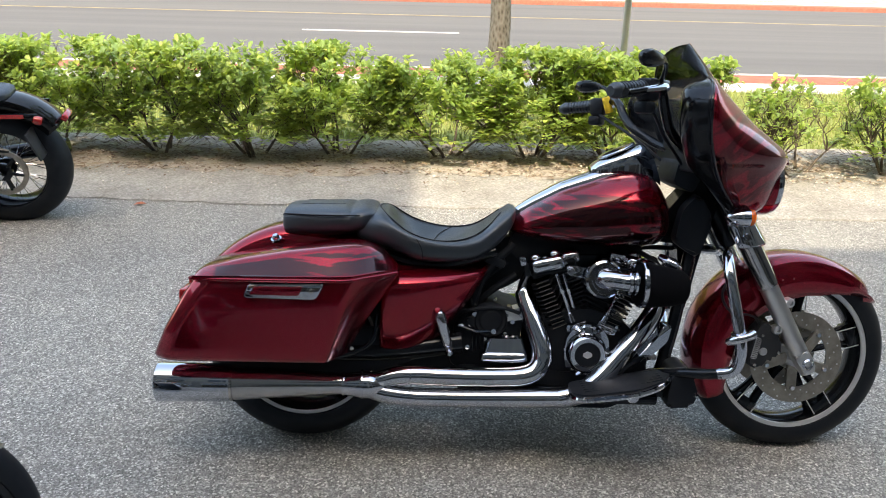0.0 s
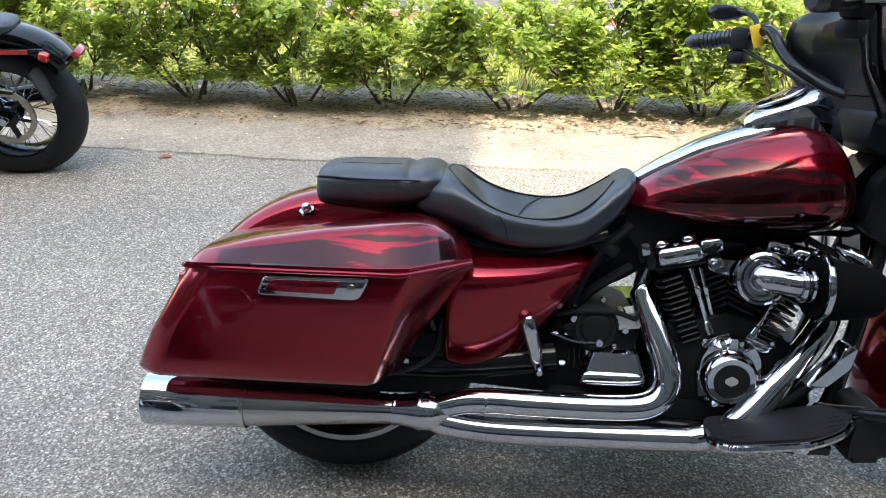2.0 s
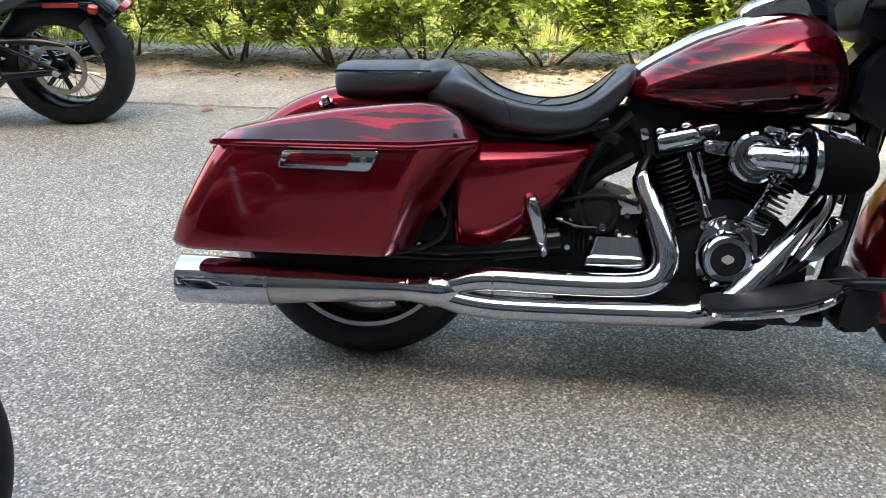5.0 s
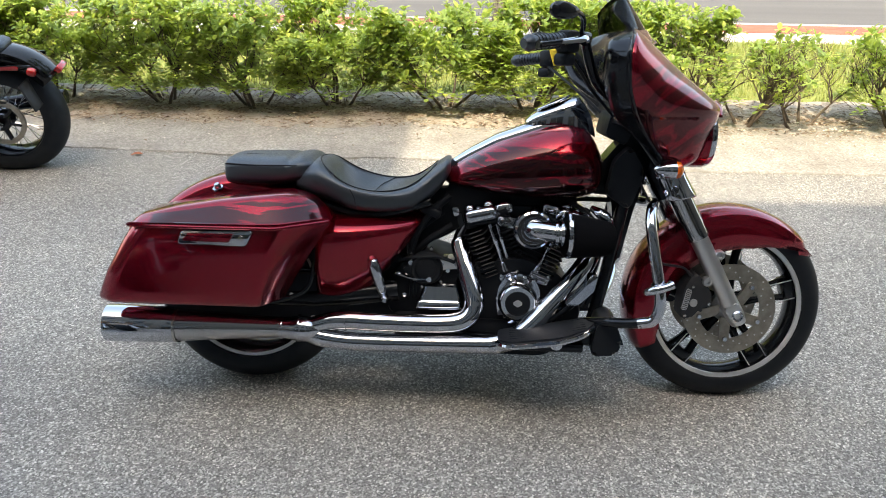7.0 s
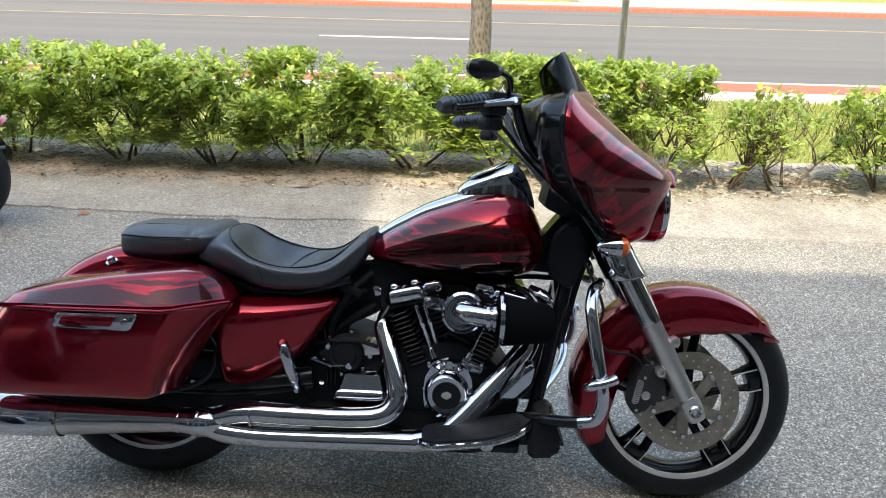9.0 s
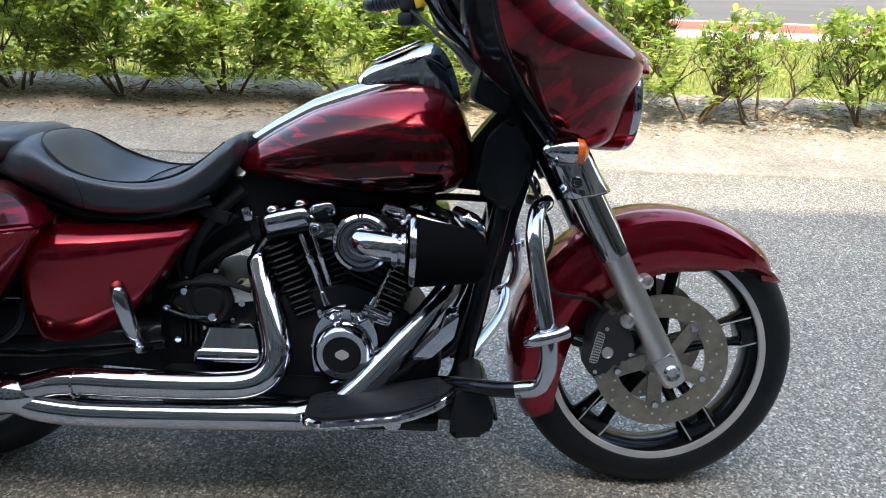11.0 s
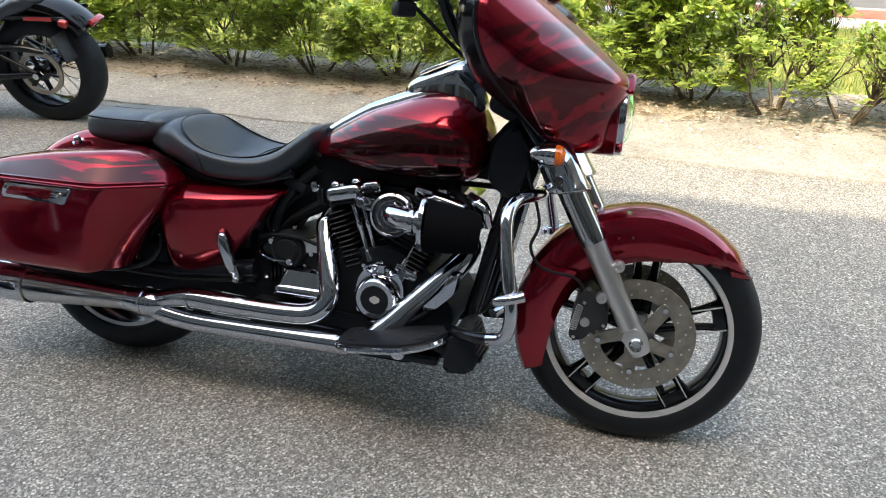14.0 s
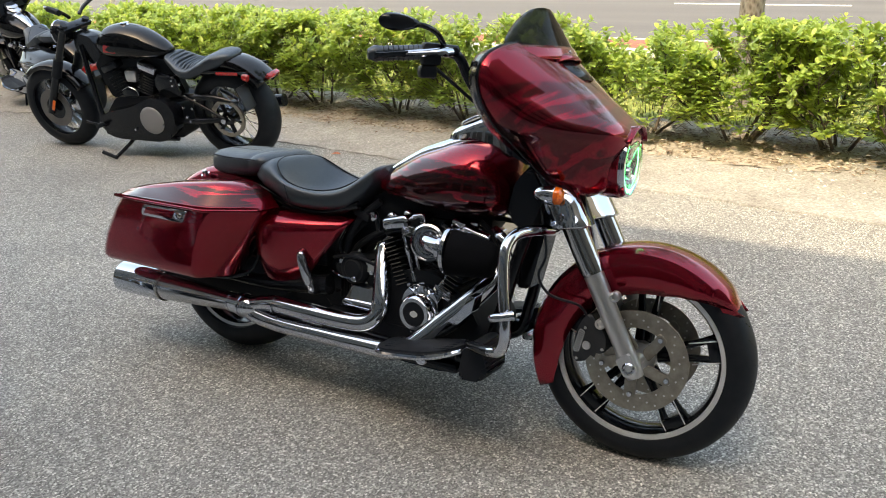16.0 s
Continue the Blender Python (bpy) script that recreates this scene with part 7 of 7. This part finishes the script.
srow = [(-0.10, 0.05, 0.752, 0.735, 0), (-0.08, 0.09, 0.770, 0.712, 0), (-0.02, 0.125, 0.778, 0.672, 0), (0.06, 0.145, 0.764, 0.645, 0), (0.14, 0.16, 0.722, 0.625, 0), (0.22, 0.175, 0.69, 0.60, 0.01), (0.30, 0.165, 0.695, 0.61, 0.006), (0.38, 0.13, 0.735, 0.66, 0), (0.43, 0.10, 0.752, 0.71, 0), (0.445, 0.06, 0.75, 0.73, 0)]
cseat = part("seat", loft(B(), [section(r[0], max(0.02, r[1]), r[2], r[3], max(0, r[4])) for r in spline([np.array(r) for r in srow], 4)]), LEATHER, cru, "black ribbed leather solo seat", angle=60)
for k in range(9):
    u = 0.15 + 0.031 * k
    hw, tp = lerp_at(u, [(0.14, 0.155, 0.722), (0.22, 0.168, 0.690), (0.30, 0.158, 0.697), (0.40, 0.12, 0.743)])
    part("seat_rib", tube(B(), [(u, -hw * 0.86, tp - 0.022), (u, -hw * 0.5, tp + 0.0), (u, 0, tp + 0.002), (u, hw * 0.5, tp), (u, hw * 0.86, tp - 0.022)], 0.009, seg=8, res=3), LEATHER, cseat)
# front end
for sd in (1, -1):
    lg = part("fork_leg", tube(B(), [(1.60, 0.11 * sd, 0.30, 0.026), (1.535, 0.11 * sd, 0.42, 0.03), (1.43, 0.11 * sd, 0.60, 0.031)], seg=14, res=3), BLACK, cru, "black fork leg")
    part("fork_gaiter", tube(B(), [(1.44, 0.11 * sd, 0.585, 0.036), (1.37, 0.11 * sd, 0.71, 0.033)], seg=14, res=1), PLASTIC, lg)
    part("fork_tube", tube(B(), [(1.375, 0.11 * sd, 0.70), (1.22, 0.11 * sd, 0.96)], 0.024, seg=14, res=1), CARBON, lg)
    part("fork_reflector", box(B(), V(1.515, 0.15 * sd, 0.37), (0.022, 0.006, 0.085), 0.003, Matrix.Rotation(radians(-28), 4, "Y")), ORANGE, lg, "amber fork reflector")
    part("handlebar", tube(B(), [(1.21, 0.05 * sd, 1.0), (1.20, 0.12 * sd, 1.05), (1.13, 0.30 * sd, 1.13), (1.03, 0.38 * sd, 1.14), (0.92, 0.40 * sd, 1.12)], 0.013, seg=10, res=4), BLACK, cru)
    part("grip", tube(B(), [(1.03, 0.38 * sd, 1.14), (0.92, 0.405 * sd, 1.12)], 0.02, seg=12, res=1), RUBBER, cru)
    part("frame_tube", tube(B(), [(1.18, 0.05 * sd, 0.80), (1.13, 0.10 * sd, 0.52), (1.09, 0.12 * sd, 0.25), (0.98, 0.13 * sd, 0.15), (0.45, 0.13 * sd, 0.16)], 0.019, seg=10, res=5), BLACK, cru)
part("triple_clamp", box(B(), V(1.235, 0, 0.93), (0.07, 0.28, 0.035), 0.01, Matrix.Rotation(radians(-28), 4, "Y")), BLACK, cru)
part("headlamp", lathe(B(), [(0, -0.06), (0.05, -0.05), (0.08, 0.0), (0.085, 0.05), (0.075, 0.06), (0.0, 0.065)], V(1.33, 0, 0.88), (1, 0, 0), 28), BLACK, cru, "round black headlamp")
part("headlamp_ring", lathe(B(), [(0.078, 0.05), (0.088, 0.05), (0.09, 0.06), (0.078, 0.065)], V(1.33, 0, 0.88), (1, 0, 0), 28, True), CHROME, cru)
part("frame_neck", plate(B(), rounded([(1.02, 0.72), (1.08, 0.86), (1.22, 0.90), (1.24, 0.78), (1.12, 0.66)], 0.02), -0.05, 0.05, 0.01), BLACK, cru)
part("muffler", tube(B(), [(0.5, 0.17, 0.25, 0.03), (0.2, 0.19, 0.30, 0.042), (-0.12, 0.19, 0.345, 0.046), (-0.28, 0.19, 0.365, 0.044)], seg=18, res=4), BLACK, cru, "black muffler on the far side")
part("floor_peg", tube(B(), [(1.0, -0.15, 0.27), (1.02, -0.28, 0.28)], 0.017, seg=10, res=1), RUBBER, cru)
part("shift_lever", tube(B(), [(0.98, -0.235, 0.27), (1.08, -0.24, 0.285), (1.14, -0.245, 0.30)], 0.009, seg=8, res=2), BLACK, cru)
part("side_stand", tube(B(), [(0.78, -0.15, 0.19, 0.015), (0.84, -0.23, 0.12, 0.013), (0.90, -0.32, 0.056, 0.012)], seg=10, res=3), BLACK, cru, "black side stand")
part("stand_tab", tube(B(), [(0.89, -0.31, 0.056), (0.99, -0.33, 0.105)], 0.014, seg=8, res=1), RUBBER, cru)


# ---- two more touring motorcycles, of the same kind ----
def repainted(ob, paint):
    for o in (ob, *ob.children_recursive):
        if o.type == "MESH" and o.data.materials and o.data.materials[0].name.startswith("candy_red"):
            o.material_slots[0].link = "OBJECT"
            o.material_slots[0].material = paint
        elif o.type == "MESH" and o.data.materials and o.data.materials[0].name == "green_led":
            o.material_slots[0].link = "OBJECT"
            o.material_slots[0].material = CHROME
            o["label"] = "chrome lamp ring"
        elif paint is BRONZE and o.type == "MESH" and o.data.materials and o.data.materials[0].name == "machined_rim_silver":
            o.material_slots[0].link = "OBJECT"
            o.material_slots[0].material = CARBON
            o["label"] = "black cast wheel trim"


BRONZE = mat("bronze_paint", (0.16, 0.115, 0.07), 0.3, 0.5, 1.0)
into(BRONZE, "Base Color", ramp(BRONZE, voronoi(BRONZE, 1500), [(0.1, (0.12, 0.085, 0.05)), (0.9, (0.22, 0.16, 0.10))]))
turn_in = pose(-0.605, -1.09, 0, 0, 0, 62)
third = copy_thing(bike, turn_in @ pose(-1.573, 0, 0, -LEAN_ANGLE))
repainted(third, BRONZE)
tagged(third, "bronze touring motorcycle with black cast wheel, parked on asphalt", "motorcycle")
fourth = copy_thing(bike, pose(-4.40, 2.74, 0, 0, 0, 166) @ pose(0, 0, 0, -LEAN_ANGLE))
repainted(fourth, SHADOWBLACK)
tagged(fourth, "black touring motorcycle with saddlebags, parked in the row", "motorcycle")
